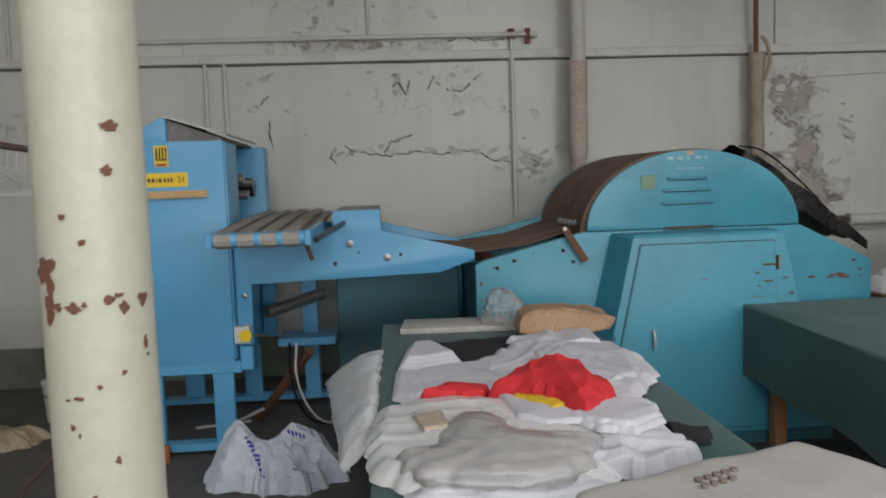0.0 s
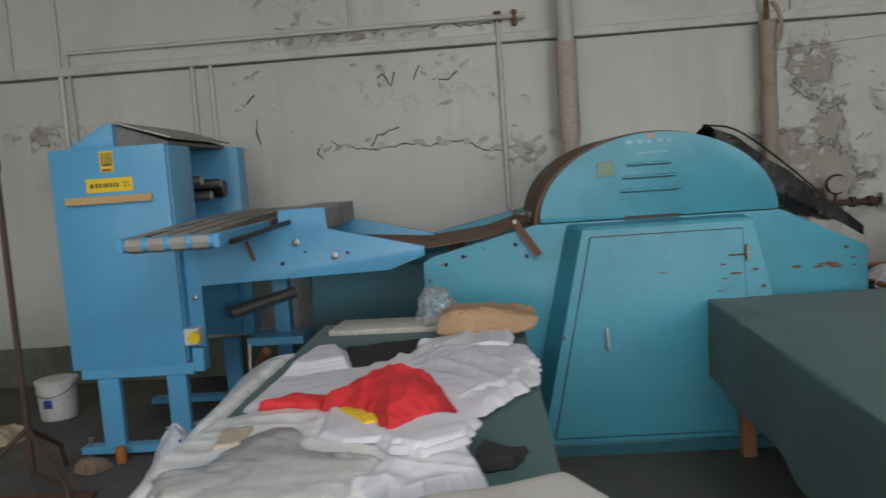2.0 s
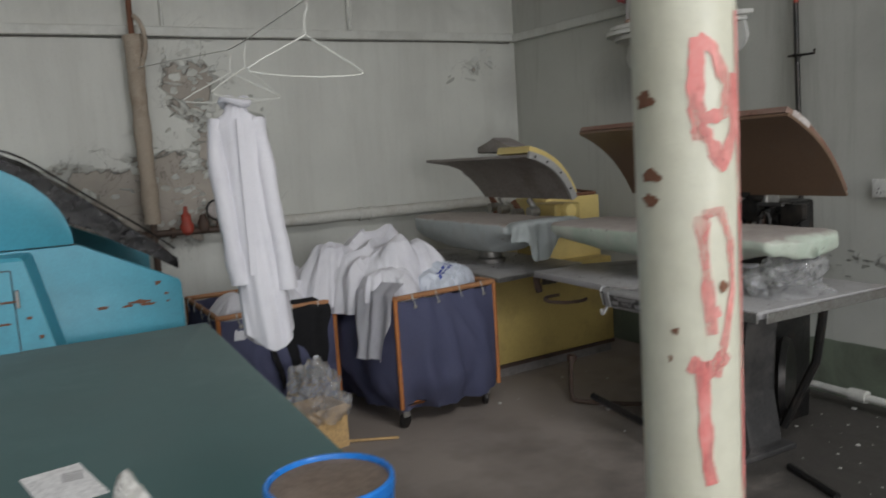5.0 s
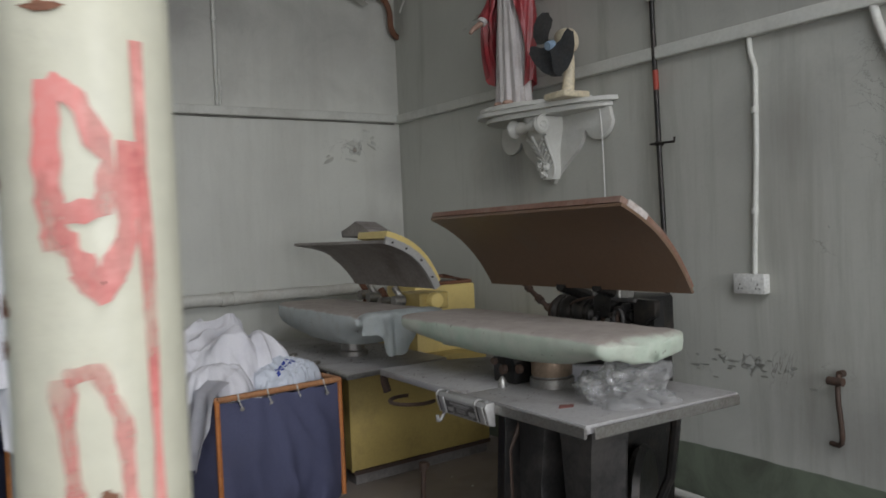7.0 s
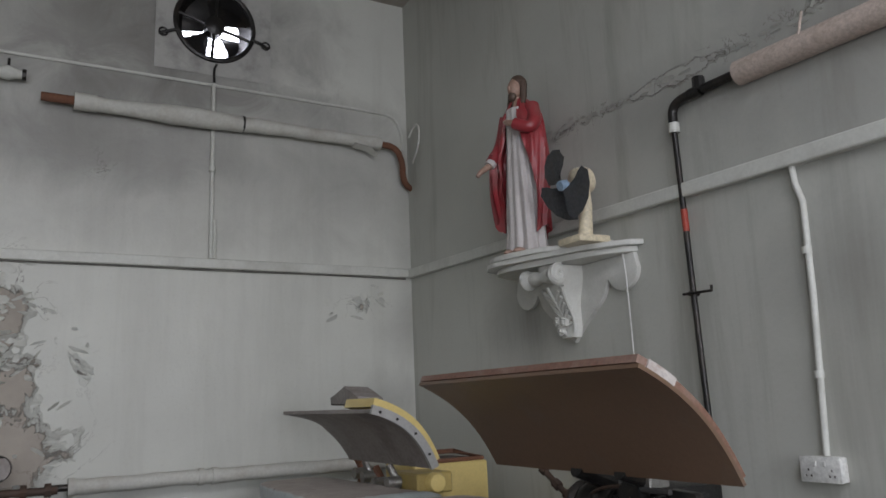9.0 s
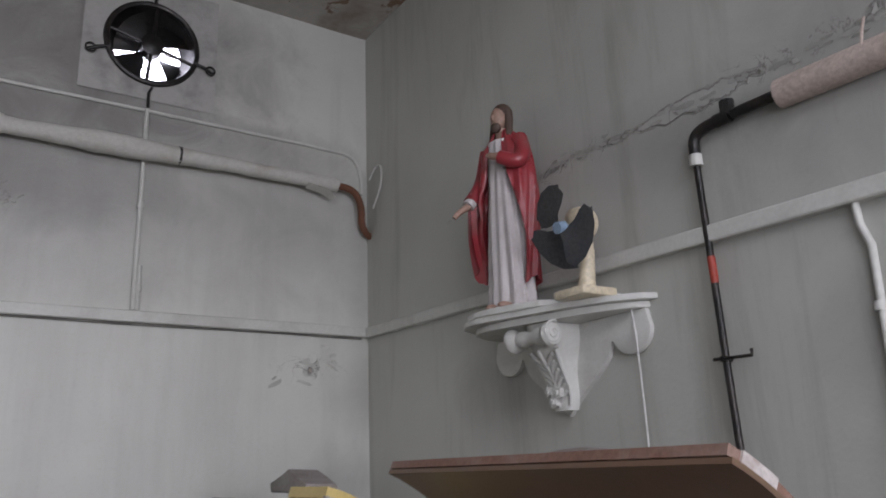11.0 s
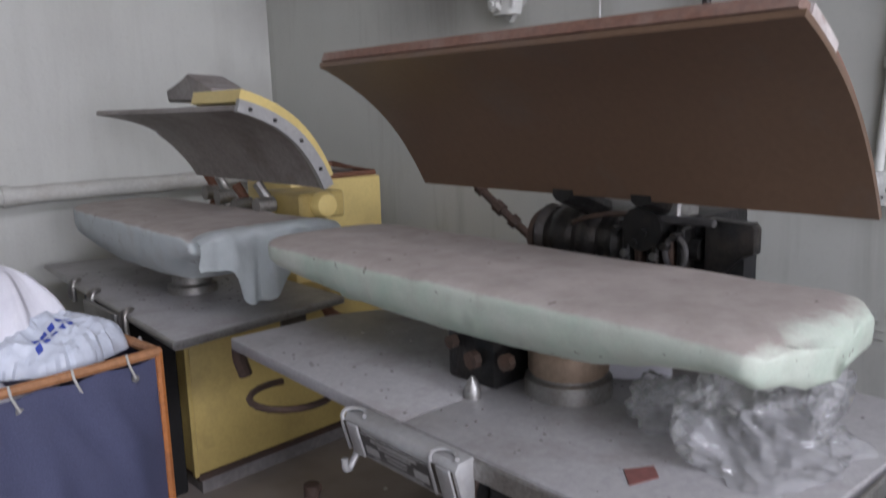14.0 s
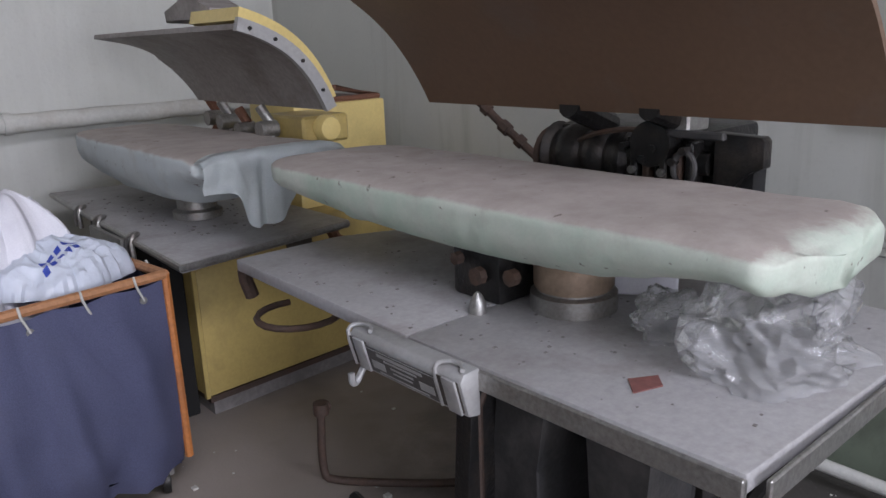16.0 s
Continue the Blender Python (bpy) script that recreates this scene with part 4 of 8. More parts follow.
pipe("conduit", [(X + 0.02, 2.575, 2.46), (X + 0.02, 2.57, 2.38), (X + 0.02, 2.545, 2.3), (X + 0.02, 2.555, 1.9), (X + 0.02, 2.59, 1.28)], 0.014, M_TRUNK, "white conduit down to the socket", [((X + 0.02, 2.555, 2.08), (X + 0.02, 2.556, 2.11), 0.02), ((X + 0.02, 2.575, 1.58), (X + 0.02, 2.576, 1.61), 0.02)])
pipe("conduit", [(X + 0.015, 1.97, 2.49), (X + 0.015, 1.93, 2.32), (X + 0.015, 1.84, 2.12), (X + 0.015, 1.84, 1.95), (X + 0.015, 1.88, 0.35)], 0.02, M_TRUNK, "thick cream conduit down the wall", sm=1)
ob = thing("wall_socket", (ROOM_X1, 2.60, 1.23), 0, "white double switched socket on a surface box", "socket")
part("back_box", box(B(), -0.045, 0, -0.085, 0.085, -0.048, 0.048, 0.005, 2), M_SWITCH, ob)
part("face_plate", box(B(), -0.053, -0.046, -0.088, 0.088, -0.05, 0.05, 0.004, 2), M_SWITCH, ob)
for s in (-1, 1):
    part("rocker", box(B(), -0.058, -0.0535, s * 0.02 - 0.008, s * 0.02 + 0.008, 0.012, 0.032, 0.002), M_SWITCH, ob)
    for dy, dz in ((0, -0.002), (-0.011, -0.024), (0.011, -0.024)):
        part("pin_hole", box(B(), -0.0545, -0.0535, s * 0.05 + dy - 0.003, s * 0.05 + dy + 0.003, dz - 0.004, dz + 0.004), M_DARKINK, ob)
pipe("tap_pipe", [(X, 2.16, 0.83), (X - 0.02, 2.16, 0.74), (X - 0.02, 2.14, 0.56), (X - 0.0, 2.16, 0.5), (X + 0.02, 2.22, 0.5)], 0.012, M_DARKRUST, "small rusty tap pipe on the wall", [((X - 0.02, 2.13, 0.8), (X - 0.02, 2.2, 0.8), 0.02), ((X, 2.16, 0.83), (X + 0.06, 2.16, 0.83), 0.016)], sm=1)
pipe("floor_pipe", [(6.02, 3.18, 0.0), (6.02, 3.17, 0.62)], 0.05, M_LAG, "stub of cream lagged pipe rising from the floor", [((6.02, 3.18, 0.0), (6.02, 3.18, 0.03), 0.07)])
pipe("floor_pipe", [(6.0, 3.6, 0.1), (6.0, 2.2, 0.08)], 0.022, M_LAG, "grey pipe along the wall near the floor", [((6.0, 2.75, 0.09), (6.0, 2.65, 0.09), 0.036), ((6.0, 3.6, 0.1), (6.0, 3.5, 0.1), 0.036)])

# peeling paint that stands off the walls
rnd = random.Random(4)
bm = B()
for a, u, ha, hu, count in ((0.2, 2.3, 0.75, 0.25, 12), (0.1, 1.82, 0.85, 0.04, 16), (-1.25, 2.25, 0.22, 0.3, 10), (-0.3, 2.66, 0.9, 0.04, 40), (-0.5, 3.0, 0.8, 0.25, 14), (3.3, 2.05, 0.22, 0.5, 44), (2.95, 1.42, 0.6, 0.3, 50), (-2.9, 2.1, 0.35, 0.1, 14), (1.0, 1.7, 0.25, 0.12, 25), (3.75, 1.8, 0.08, 0.3, 5), (5.7, 2.35, 0.35, 0.15, 10)):
    for i in range(count):
        x, z = a + ha * rnd.gauss(0, 0.55), u + hu * rnd.gauss(0, 0.55)
        w, h, t = rnd.uniform(0.015, 0.075), rnd.uniform(0.008, 0.035), rnd.uniform(-0.7, 0.7)
        pts = []
        for j in range(7):
            th = 2 * math.pi * j / 7
            rr = rnd.uniform(0.6, 1.2)
            px, pz = w * rr * math.cos(th), h * rr * math.sin(th)
            pts.append((x + px * math.cos(t) - pz * math.sin(t), z + px * math.sin(t) + pz * math.cos(t), (0.5 + pz / h) * rnd.uniform(0.004, 0.02)))
        bm.faces.new([bm.verts.new((px, ROOM_Y1 - 0.003 - max(0.0, off), pz)) for px, pz, off in pts])
CRACKS = (((-0.56, 1.86), (-0.41, 1.82), (-0.24, 1.79), (-0.08, 1.80), (0.06, 1.82), (0.22, 1.79), (0.35, 1.80), (0.52, 1.81), (0.65, 1.73), (0.81, 1.69)),
          ((-0.24, 1.81), (-0.18, 1.90), (0.0, 1.95)), ((-1.22, 2.22), (-1.15, 2.29)), ((-1.15, 2.09), (-1.16, 1.99), (-1.13, 1.87)),
          ((-0.15, 2.35), (-0.10, 2.38), (-0.04, 2.28), (-0.01, 2.38)), ((0.14, 2.31), (0.19, 2.42)), ((0.29, 2.30), (0.42, 2.29), (0.49, 2.35)),
          ((0.27, 2.68), (0.42, 2.74), (0.55, 2.70), (0.79, 2.71)), ((-0.65, 1.83), (-0.68, 1.78), (-0.63, 1.74)))
ck = B()
for line in CRACKS:
    for (xa, za), (xb, zb) in zip(line, line[1:]):
        length = math.hypot(xb - xa, zb - za)
        n = max(2, int(length / 0.022))
        up, dn = [], []
        for q in range(n + 1):
            f = q / n
            x, z = xa + (xb - xa) * f, za + (zb - za) * f + 0.022 * n3(xa + f * length * 14, za * 9, 2)
            wd = 0.0035 + 0.007 * abs(n3(x * 16, z * 16, 5))
            nx, nz = -(zb - za) / length * wd, (xb - xa) / length * wd
            up.append(ck.verts.new((x + nx, ROOM_Y1 - 0.004, z + nz)))
            dn.append(ck.verts.new((x - nx, ROOM_Y1 - 0.002, z - nz)))
        skin(ck, [up, dn], False)
        # lifted paint along the upper lip
        for q in range(n):
            if rnd.random() < 0.5:
                a_, b_ = up[q].co, up[q + 1].co
                hgt = rnd.uniform(0.006, 0.02)
                bm.faces.new([bm.verts.new(p) for p in (a_ + Vector((0, -0.012, 0)), b_ + Vector((0, -0.008, 0)), b_ + Vector((0, -0.001, hgt)), a_ + Vector((0, -0.001, hgt)))])
# real cracks as flat ribbons, the shade of their recess put into the colour
solo("wall_cracks", ck, mat("dark_crack_shade", (0.13, 0.115, 0.10), 0.95), label="thin dark cracks in the cream wall paint", category="cracks", kind="stuff", smooth=0)
solo("paint_flakes", bm, M_TRUNK, label="curling flakes of cream paint on the wall", category="flaking paint", kind="stuff", smooth=0)
bm = B()
for i in range(110):
    y = rnd.uniform(1.9, 4.9)
    z = 3.095 + 0.035 * (y - 3.2) + rnd.gauss(0, 0.013)
    if i > 85:
        y, z = rnd.uniform(2.15, 3.0), 0.80 + rnd.gauss(0, 0.04)
    w, h = rnd.uniform(0.01, 0.04), rnd.uniform(0.003, 0.009)
    bm.faces.new([bm.verts.new((ROOM_X1 - 0.003 - (0.5 + 0.5 * math.sin(2 * math.pi * j / 6)) * 0.012, y + w * rnd.uniform(0.6, 1.2) * math.cos(2 * math.pi * j / 6), z + h * math.sin(2 * math.pi * j / 6))) for j in range(6)])
solo("paint_flakes", bm, mat("grey_green_flakes", (0.46, 0.465, 0.43), 0.6, spread=0.05), label="flaking line of pale paint across the wall", category="flaking paint", kind="stuff", smooth=0)


# ---- columns ----
def column(x, y, r, label):
    ob = thing("column", (x, y, 0), 0, label, "column")
    part("shaft", tube(B(), [(0, 0, 1.0 + 0.02), (0, 0, CEIL)], r, 40), M_COLUMN, ob)
    part("painted_foot", tube(B(), [(0, 0, 0), (0, 0, 1.02)], r + 0.0002, 40), M_COLGREEN, ob, "dark green painted lower part")
    return ob


def chip(ob, a, z, w, h, seed, material, cr, name="paint_chip"):
    r = random.Random(seed)
    bm = B()
    c = bm.verts.new(((cr + 0.0022) * math.cos(radians(a)), (cr + 0.0022) * math.sin(radians(a)), z))
    ring = []
    n = 28
    ph = r.uniform(0, 50)
    for j in range(n):
        t = 2 * math.pi * j / n
        q = 0.85 + 0.55 * n3(math.cos(t) * 1.3 + ph, math.sin(t) * 1.3, 1) + 0.3 * n3(math.cos(t) * 4, math.sin(t) * 4 + ph, 2)
        ring.append(bm.verts.new(((cr + 0.0015) * math.cos(radians(a + w * q * math.cos(t))), (cr + 0.0015) * math.sin(radians(a + w * q * math.cos(t))), z + h * q * math.sin(t))))
    for j in range(n):
        bm.faces.new((c, ring[j], ring[(j + 1) % n]))
    part(name, bm, material, ob)


def red_stroke(ob, pts, width, cr):
    """A brush stroke of paint on the column along (angle, height) points."""
    bm = B()
    dense = []
    for (a0, z0), (a1, z1) in zip(pts, pts[1:]):
        for i in range(6):
            dense.append((a0 + (a1 - a0) * i / 6, z0 + (z1 - z0) * i / 6))
    dense.append(pts[-1])
    rows = []
    for i, (a, z) in enumerate(dense):
        b = dense[min(i + 1, len(dense) - 1)]
        c = dense[max(i - 1, 0)]
        da, dz = (b[0] - c[0]) * (cr * 0.01745), b[1] - c[1]
        l = math.hypot(da, dz) or 1
        w = width * (0.8 + 0.5 * n3(i * 0.5, z * 9))
        row = []
        for s in (-1, 0, 1):
            aa, zz = a - s * dz / l * w / (cr * 0.01745), z + s * da / l * w
            row.append(bm.verts.new(((cr + 0.0016) * math.cos(radians(aa)), (cr + 0.0016) * math.sin(radians(aa)), zz)))
        rows.append(row)
    skin(bm, rows, False)
    part("red_brush_stroke", bm, M_REDPAINT, ob, "smeared red paint")


colA = column(-0.677, 0.897, 0.075, "cream gloss iron column with rusty chips")
for a, z, w, h in ((-48, 1.66, 11, 0.008), (-54, 1.60, 7, 0.008), (-82, 1.505, 6, 0.005), (-100, 1.54, 4, 0.005), (-130, 1.467, 17, 0.024), (-121, 1.445, 7, 0.02), (-124, 1.415, 8, 0.026), (-112, 1.418, 7, 0.007), (-95, 1.416, 9, 0.008), (-84, 1.42, 4, 0.004), (-60, 1.425, 6, 0.007), (-50, 1.43, 5, 0.004), (-46, 1.412, 6, 0.010), (-22, 1.42, 8, 0.012), (-22, 1.358, 4, 0.010), (-20, 1.34, 3, 0.003), (-50, 1.322, 3, 0.004), (-75, 1.306, 3, 0.004), (-97, 1.292, 7, 0.003), (-108, 1.29, 4, 0.002), (-105, 1.252, 3, 0.005), (-98, 1.24, 2, 0.004), (-62, 1.20, 4, 0.006), (-88, 1.15, 5, 0.006)):
    chip(colA, a, z, w, h, int(z * 100 + a), M_RUST, 0.075)
colB = column(2.84, 0.85, 0.0645, "cream gloss iron column daubed with red paint")
for a, z, w, h in ((-182, 1.60, 14, 0.012), (-176, 1.505, 16, 0.009), (-178, 1.475, 12, 0.009), (-97, 1.365, 6, 0.008), (-152, 1.31, 5, 0.005), (-158, 1.275, 3, 0.005), (-97, 1.07, 5, 0.005), (-122, 1.72, 14, 0.004), (-160, 1.08, 4, 0.006)):
    chip(colB, a, z, w, h, int(z * 130 - a), M_RUST, 0.0645)
for pts, w in (([(-121, 1.668), (-124, 1.611), (-123, 1.569), (-120, 1.547)], 0.011), ([(-121, 1.668), (-104, 1.654), (-88, 1.611), (-92, 1.576), (-116, 1.572)], 0.009), ([(-122, 1.565), (-108, 1.540), (-92, 1.519), (-78, 1.554), (-74, 1.625)], 0.010), ([(-110, 1.530), (-96, 1.510), (-84, 1.526)], 0.006),
               ([(-122, 1.455), (-117, 1.380), (-112, 1.305)], 0.010), ([(-120, 1.455), (-100, 1.460), (-86, 1.420), (-84, 1.360), (-96, 1.300), (-108, 1.250)], 0.007), ([(-114, 1.330), (-102, 1.335)], 0.009), ([(-66, 1.70), (-64, 1.40), (-65, 1.15), (-68, 0.93)], 0.006),
               ([(-138, 1.270), (-118, 1.260), (-94, 1.280)], 0.012), ([(-124, 1.265), (-122, 1.195), (-120, 1.135), (-116, 1.110)], 0.010), ([(-108, 1.030), (-100, 1.000), (-104, 0.940), (-96, 0.920)], 0.010)):
    red_stroke(colB, pts, w, 0.0645)


# ---- ironer ----
def chips(parent, spots, y, material, seed):
    """Bare rusty chips in the paint of an upright face that looks south."""
    r = random.Random(seed)
    for x, z, w, h in spots:
        bm = B()
        c = bm.verts.new((x, y - 0.0015, z))
        ring = [bm.verts.new((x + w * q * math.cos(t), y - 0.0012, z + h * q * math.sin(t))) for q, t in ((r.uniform(0.5, 1.15), 2 * math.pi * j / 12) for j in range(12))]
        for j in range(12):
            bm.faces.new((c, ring[j], ring[(j + 1) % 12]))
        part("paint_chip", bm, material, parent)


def arc(cx, cz, rx, rz, a0, a1, n):
    return [(cx + rx * math.cos(radians(a0 + (a1 - a0) * i / n)), cz + rz * math.sin(radians(a0 + (a1 - a0) * i / n))) for i in range(n + 1)]


M_FAINT = mat("worn_pale_print", (0.30, 0.48, 0.54), 0.5, dirt=(0.08, 0.3, 0.38), dirt_amt=0.8, scale=30)
iron = thing("flatwork_ironer", (0, 0, 0), 0, "large teal flatwork ironer with domed end and worn paint", "ironer")
FRONT = [(0.27, 0.1), (0.27, 1.06), (0.32, 1.085), (0.93, 1.235), (2.27, 1.235), (2.73, 1.005), (2.74, 0.98), (2.74, 0.1)]
part("end_panel", prism(B(), FRONT, "y", 4.28, 4.34, 0.006), M_TEAL, iron)
part("rear_panel", prism(B(), [(0.1, 0.1), (0.1, 1.1), (0.93, 1.28), (2.27, 1.28), (2.74, 1.05), (2.74, 0.1)], "y", 5.46, 5.52, 0.006), M_TEAL, iron)
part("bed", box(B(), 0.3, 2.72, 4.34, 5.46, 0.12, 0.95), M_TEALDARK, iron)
part("plinth", box(B(), 0.4, 2.7, 4.33, 5.4, 0.0, 0.12), M_BLACKIRON, iron)
part("dome_panel", prism(B(), arc(1.6, 1.24, 0.655, 0.465, 180, 0, 40), "y", 4.262, 4.30, 0.005), M_TEAL, iron)
part("drum", prism(B(), arc(1.585, 1.2, 0.675, 0.515, 180, 0, 44), "y", 4.302, 5.45), M_DRUM, iron, "brown padded drum")
part("rear_dome", prism(B(), arc(1.58, 1.24, 0.66, 0.47, 180, 0, 32), "y", 5.45, 5.5), M_TEAL, iron)
slot = B()
box(slot, 1.42, 1.72, 4.2605, 4.27, 1.232, 1.25)
part("dome_slot", slot, M_DARKINK, iron)
for i, (z, x0, x1) in enumerate(((1.545, 1.44, 1.68), (1.475, 1.41, 1.70), (1.40, 1.40, 1.72))):
    part("louvre", prism(B(), [(4.262, z), (4.243, z - 0.006), (4.243, z - 0.012), (4.262, z - 0.018)], "x", x0, x1), M_TEAL, iron)
    part("louvre_gap", box(B(), x0 + 0.005, x1 - 0.005, 4.2545, 4.2615, z - 0.021, z - 0.018), M_TEALDARK, iron)
part("data_plate", box(B(), 1.275, 1.365, 4.258, 4.263, 1.475, 1.56, 0.002), mat("green_brass_plate", (0.14, 0.22, 0.15), 0.5, 0.3), iron, "dull green plate")
for x, w in ((1.44, 0.05), (1.50, 0.045), (1.555, 0.03), (1.61, 0.05), (1.665, 0.03)):
    part("worn_name_print", box(B(), x, x + w * 0.7, 4.2605, 4.2625, 1.648, 1.668), M_FAINT, iron)
for x in (1.50, 1.545, 1.59, 1.635):
    part("worn_print", box(B(), x, x + 0.032, 4.2605, 4.2625, 1.592, 1.6), M_FAINT, iron)
part("patch", box(B(), 1.555, 1.6, 4.2603, 4.263, 1.675, 1.70), mat("buff_patch", (0.5, 0.33, 0.24), 0.8), iron)
# hatch that stands proud of the end panel, wider towards the floor
def hx(side, z):
    return 1.15 - 0.24 * (1.22 - z) if side < 0 else 2.03 + 0.22 * (1.22 - z)


def hy(z):
    return 3.958 + 0.055 * z


bm = B()
rows = []
for z in (0.02, 1.0, 1.205, 1.222):
    pull = 0.012 if z > 1.21 else 0
    rows.append([bm.verts.new(v) for v in ((hx(-1, z) - 0.06 + pull, 4.285, z), (hx(-1, z) + pull, hy(z) + pull, z), (hx(1, z) - pull, hy(z) + pull, z), (hx(1, z) + 0.04 - pull, 4.285, z))])
skin(bm, rows)
bm.faces.new(rows[0]), bm.faces.new(rows[-1][::-1])
part("hatch_surround", bm, M_TEAL, iron, smooth=20)
bm = B()
prof = [(hx(-1, 1.165) + 0.05, 1.165), (1.975, 1.165), (1.985, 0.1), (hx(-1, 0.1) + 0.06, 0.1)]
lo, hi = [bm.verts.new((x, hy(z) - 0.001, z)) for x, z in prof], [bm.verts.new((x, hy(z) - 0.014, z)) for x, z in prof]
fs = skin(bm, [lo, hi]) + [bm.faces.new(lo), bm.faces.new(hi[::-1])]
bmesh.ops.bevel(bm, geom=list({e for f in fs for e in f.edges}), offset=0.004, segments=2, affect="EDGES")
door = part("hatch_door", bm, M_TEAL, iron, "flush sheet steel hatch")
bm = B()
for (x0, z0), (x1, z1) in zip(prof, prof[1:] + prof[:1]):
    tube(bm, [(x0, hy(z0) - 0.001, z0), (x1, hy(z1) - 0.001, z1)], 0.0055, 6)
part("door_gap", bm, M_DARKINK, iron)
part("handle", tube(B(), [(1.245, hy(0.68) - 0.012, 0.68), (1.243, hy(0.66) - 0.04, 0.66), (1.243, hy(0.6) - 0.042, 0.59), (1.247, hy(0.57) - 0.012, 0.57)], 0.009, 8, smooth_path=2), mat("bright_chrome", (0.78, 0.78, 0.77), 0.22, 0.5, dirt_amt=0.2), door, "small bright pull handle")
part("latch", box(B(), 1.985, 2.0, hy(1.05) - 0.03, hy(1.05), 1.0, 1.08, 0.003), M_STEEL, door, "worn steel latch")
part("latch_bar", cyl(B(), (1.90, hy(1.03) - 0.016, 1.03), (1.99, hy(1.03) - 0.016, 1.03), 0.005, 8), M_RUST, door)
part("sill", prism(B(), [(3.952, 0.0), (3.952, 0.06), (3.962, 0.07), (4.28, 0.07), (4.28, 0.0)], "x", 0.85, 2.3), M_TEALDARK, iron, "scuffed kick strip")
chips(iron, [(1.86, 0.985, 0.02, 0.006), (1.93, 0.935, 0.03, 0.007), (1.87, 0.91, 0.014, 0.005), (1.85, 0.845, 0.03, 0.004), (1.55, 0.96, 0.035, 0.002), (1.56, 0.73, 0.02, 0.002), (1.5, 0.36, 0.012, 0.008), (1.03, 0.12, 0.014, 0.01), (1.1, 0.7, 0.006, 0.005), (1.1, 0.62, 0.006, 0.005)], hy(0.85) - 0.016, M_RUST, 3)
chips(iron, [(2.03, 0.95, 0.02, 0.01), (2.07, 0.86, 0.012, 0.012), (1.02, 0.64, 0.008, 0.02), (0.97, 0.4, 0.007, 0.03), (0.94, 0.25, 0.008, 0.015)], hy(0.6) - 0.002, M_RUST, 7)
chips(iron, [(2.35, 0.905, 0.035, 0.008), (2.47, 0.90, 0.035, 0.009), (2.53, 0.915, 0.06, 0.012), (2.56, 0.895, 0.05, 0.009), (2.66, 0.94, 0.018, 0.007), (2.66, 0.90, 0.012, 0.006), (2.62, 1.0, 0.016, 0.012), (0.38, 1.04, 0.01, 0.006), (0.30, 0.95, 0.008, 0.02), (0.62, 1.12, 0.008, 0.006), (0.52, 1.08, 0.007, 0.006), (0.3, 0.85, 0.006, 0.012)], 4.278, M_RUST, 5)
for x, z in ((0.50, 1.08), (0.80, 1.13), (0.86, 1.06), (0.40, 1.04)):
    part("bolt", lathe(B(), [(0.012, 0), (0.012, 0.006), (0.006, 0.009)], (0, 0, 0), 10), M_BLACKIRON, iron).matrix_basis = pose(x, 4.28, z, 90, 0, 0)
part("strap", prism(B(), [(0.78, 1.26), (0.815, 1.28), (0.945, 1.075), (0.91, 1.055)], "y", 4.235, 4.243), M_RUST, iron, "rusty perforated steel strap")
part("strap_screw", cyl(B(), (0.80, 4.22, 1.262), (0.80, 4.245, 1.262), 0.012, 8), M_STEEL, iron)
for i in range(4):
    part("spring", cyl(B(), (0.80 + i * 0.03, 4.38, 1.30 - i * 0.005), (0.82 + i * 0.03, 4.37, 1.305 - i * 0.005), 0.02, 10), M_STEEL, iron)
for i in range(7):
    y = 4.45 + i * 0.15
    part("feed_tape", slabs(B(), [((-0.2, y, 1.17), (-0.2, y + 0.09, 1.17)), ((0.3, y, 1.13), (0.3, y + 0.09, 1.13)), ((0.65, y, 1.17), (0.65, y + 0.09, 1.17)), ((0.95, y, 1.26), (0.95, y + 0.09, 1.26))], 0.006), M_DRUM, iron)
part("feed_roller", cyl(B(), (0.42, 4.36, 1.03), (0.42, 5.44, 1.03), 0.05, 16), M_RUST, iron)
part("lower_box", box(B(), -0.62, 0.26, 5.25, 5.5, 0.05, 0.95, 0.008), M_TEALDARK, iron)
# black sheet thrown over the drum
bm = B()
rows = []
for i in range(15):
    u = i / 14
    row = []
    for j in range(-6, 16):
        v = max(j, 0) / 15
        drop = 0.038 * max(0, -j) * (1 - 0.75 * u)
        x = 1.94 + 0.80 * u
        z = 1.70 - 0.03 * u - 0.56 * u ** 1.15 + 0.02 * n3(u * 7, v * 9, 2) + (0.03 * math.sin(v * 9) * (1 - u)) - drop
        y = 4.345 + 0.95 * v - 0.02 + 0.03 * n3(u * 5, v * 3 + drop * 9, 9) * min(1, 6 * v + 0.4)
        row.append(bm.verts.new((x + 0.02 * n3(v * 8, u * 6), y, z)))
    rows.append(row)
skin(bm, rows, False)
bmesh.ops.solidify(bm, geom=bm.faces[:], thickness=0.004)
solo("plastic_sheet", bm, M_BLACKPLASTIC, label="crumpled black polythene sheet draped off the ironer drum", category="plastic sheet")
pipe("loose_cable", [(1.9, 4.3, 1.72), (2.05, 4.3, 1.70), (2.3, 4.32, 1.5), (2.6, 4.5, 1.28), (2.8, 4.8, 1.12)], 0.006, M_BLACKIRON, "thin dark cable over the ironer", sm=2, seg=6, cat="cable")

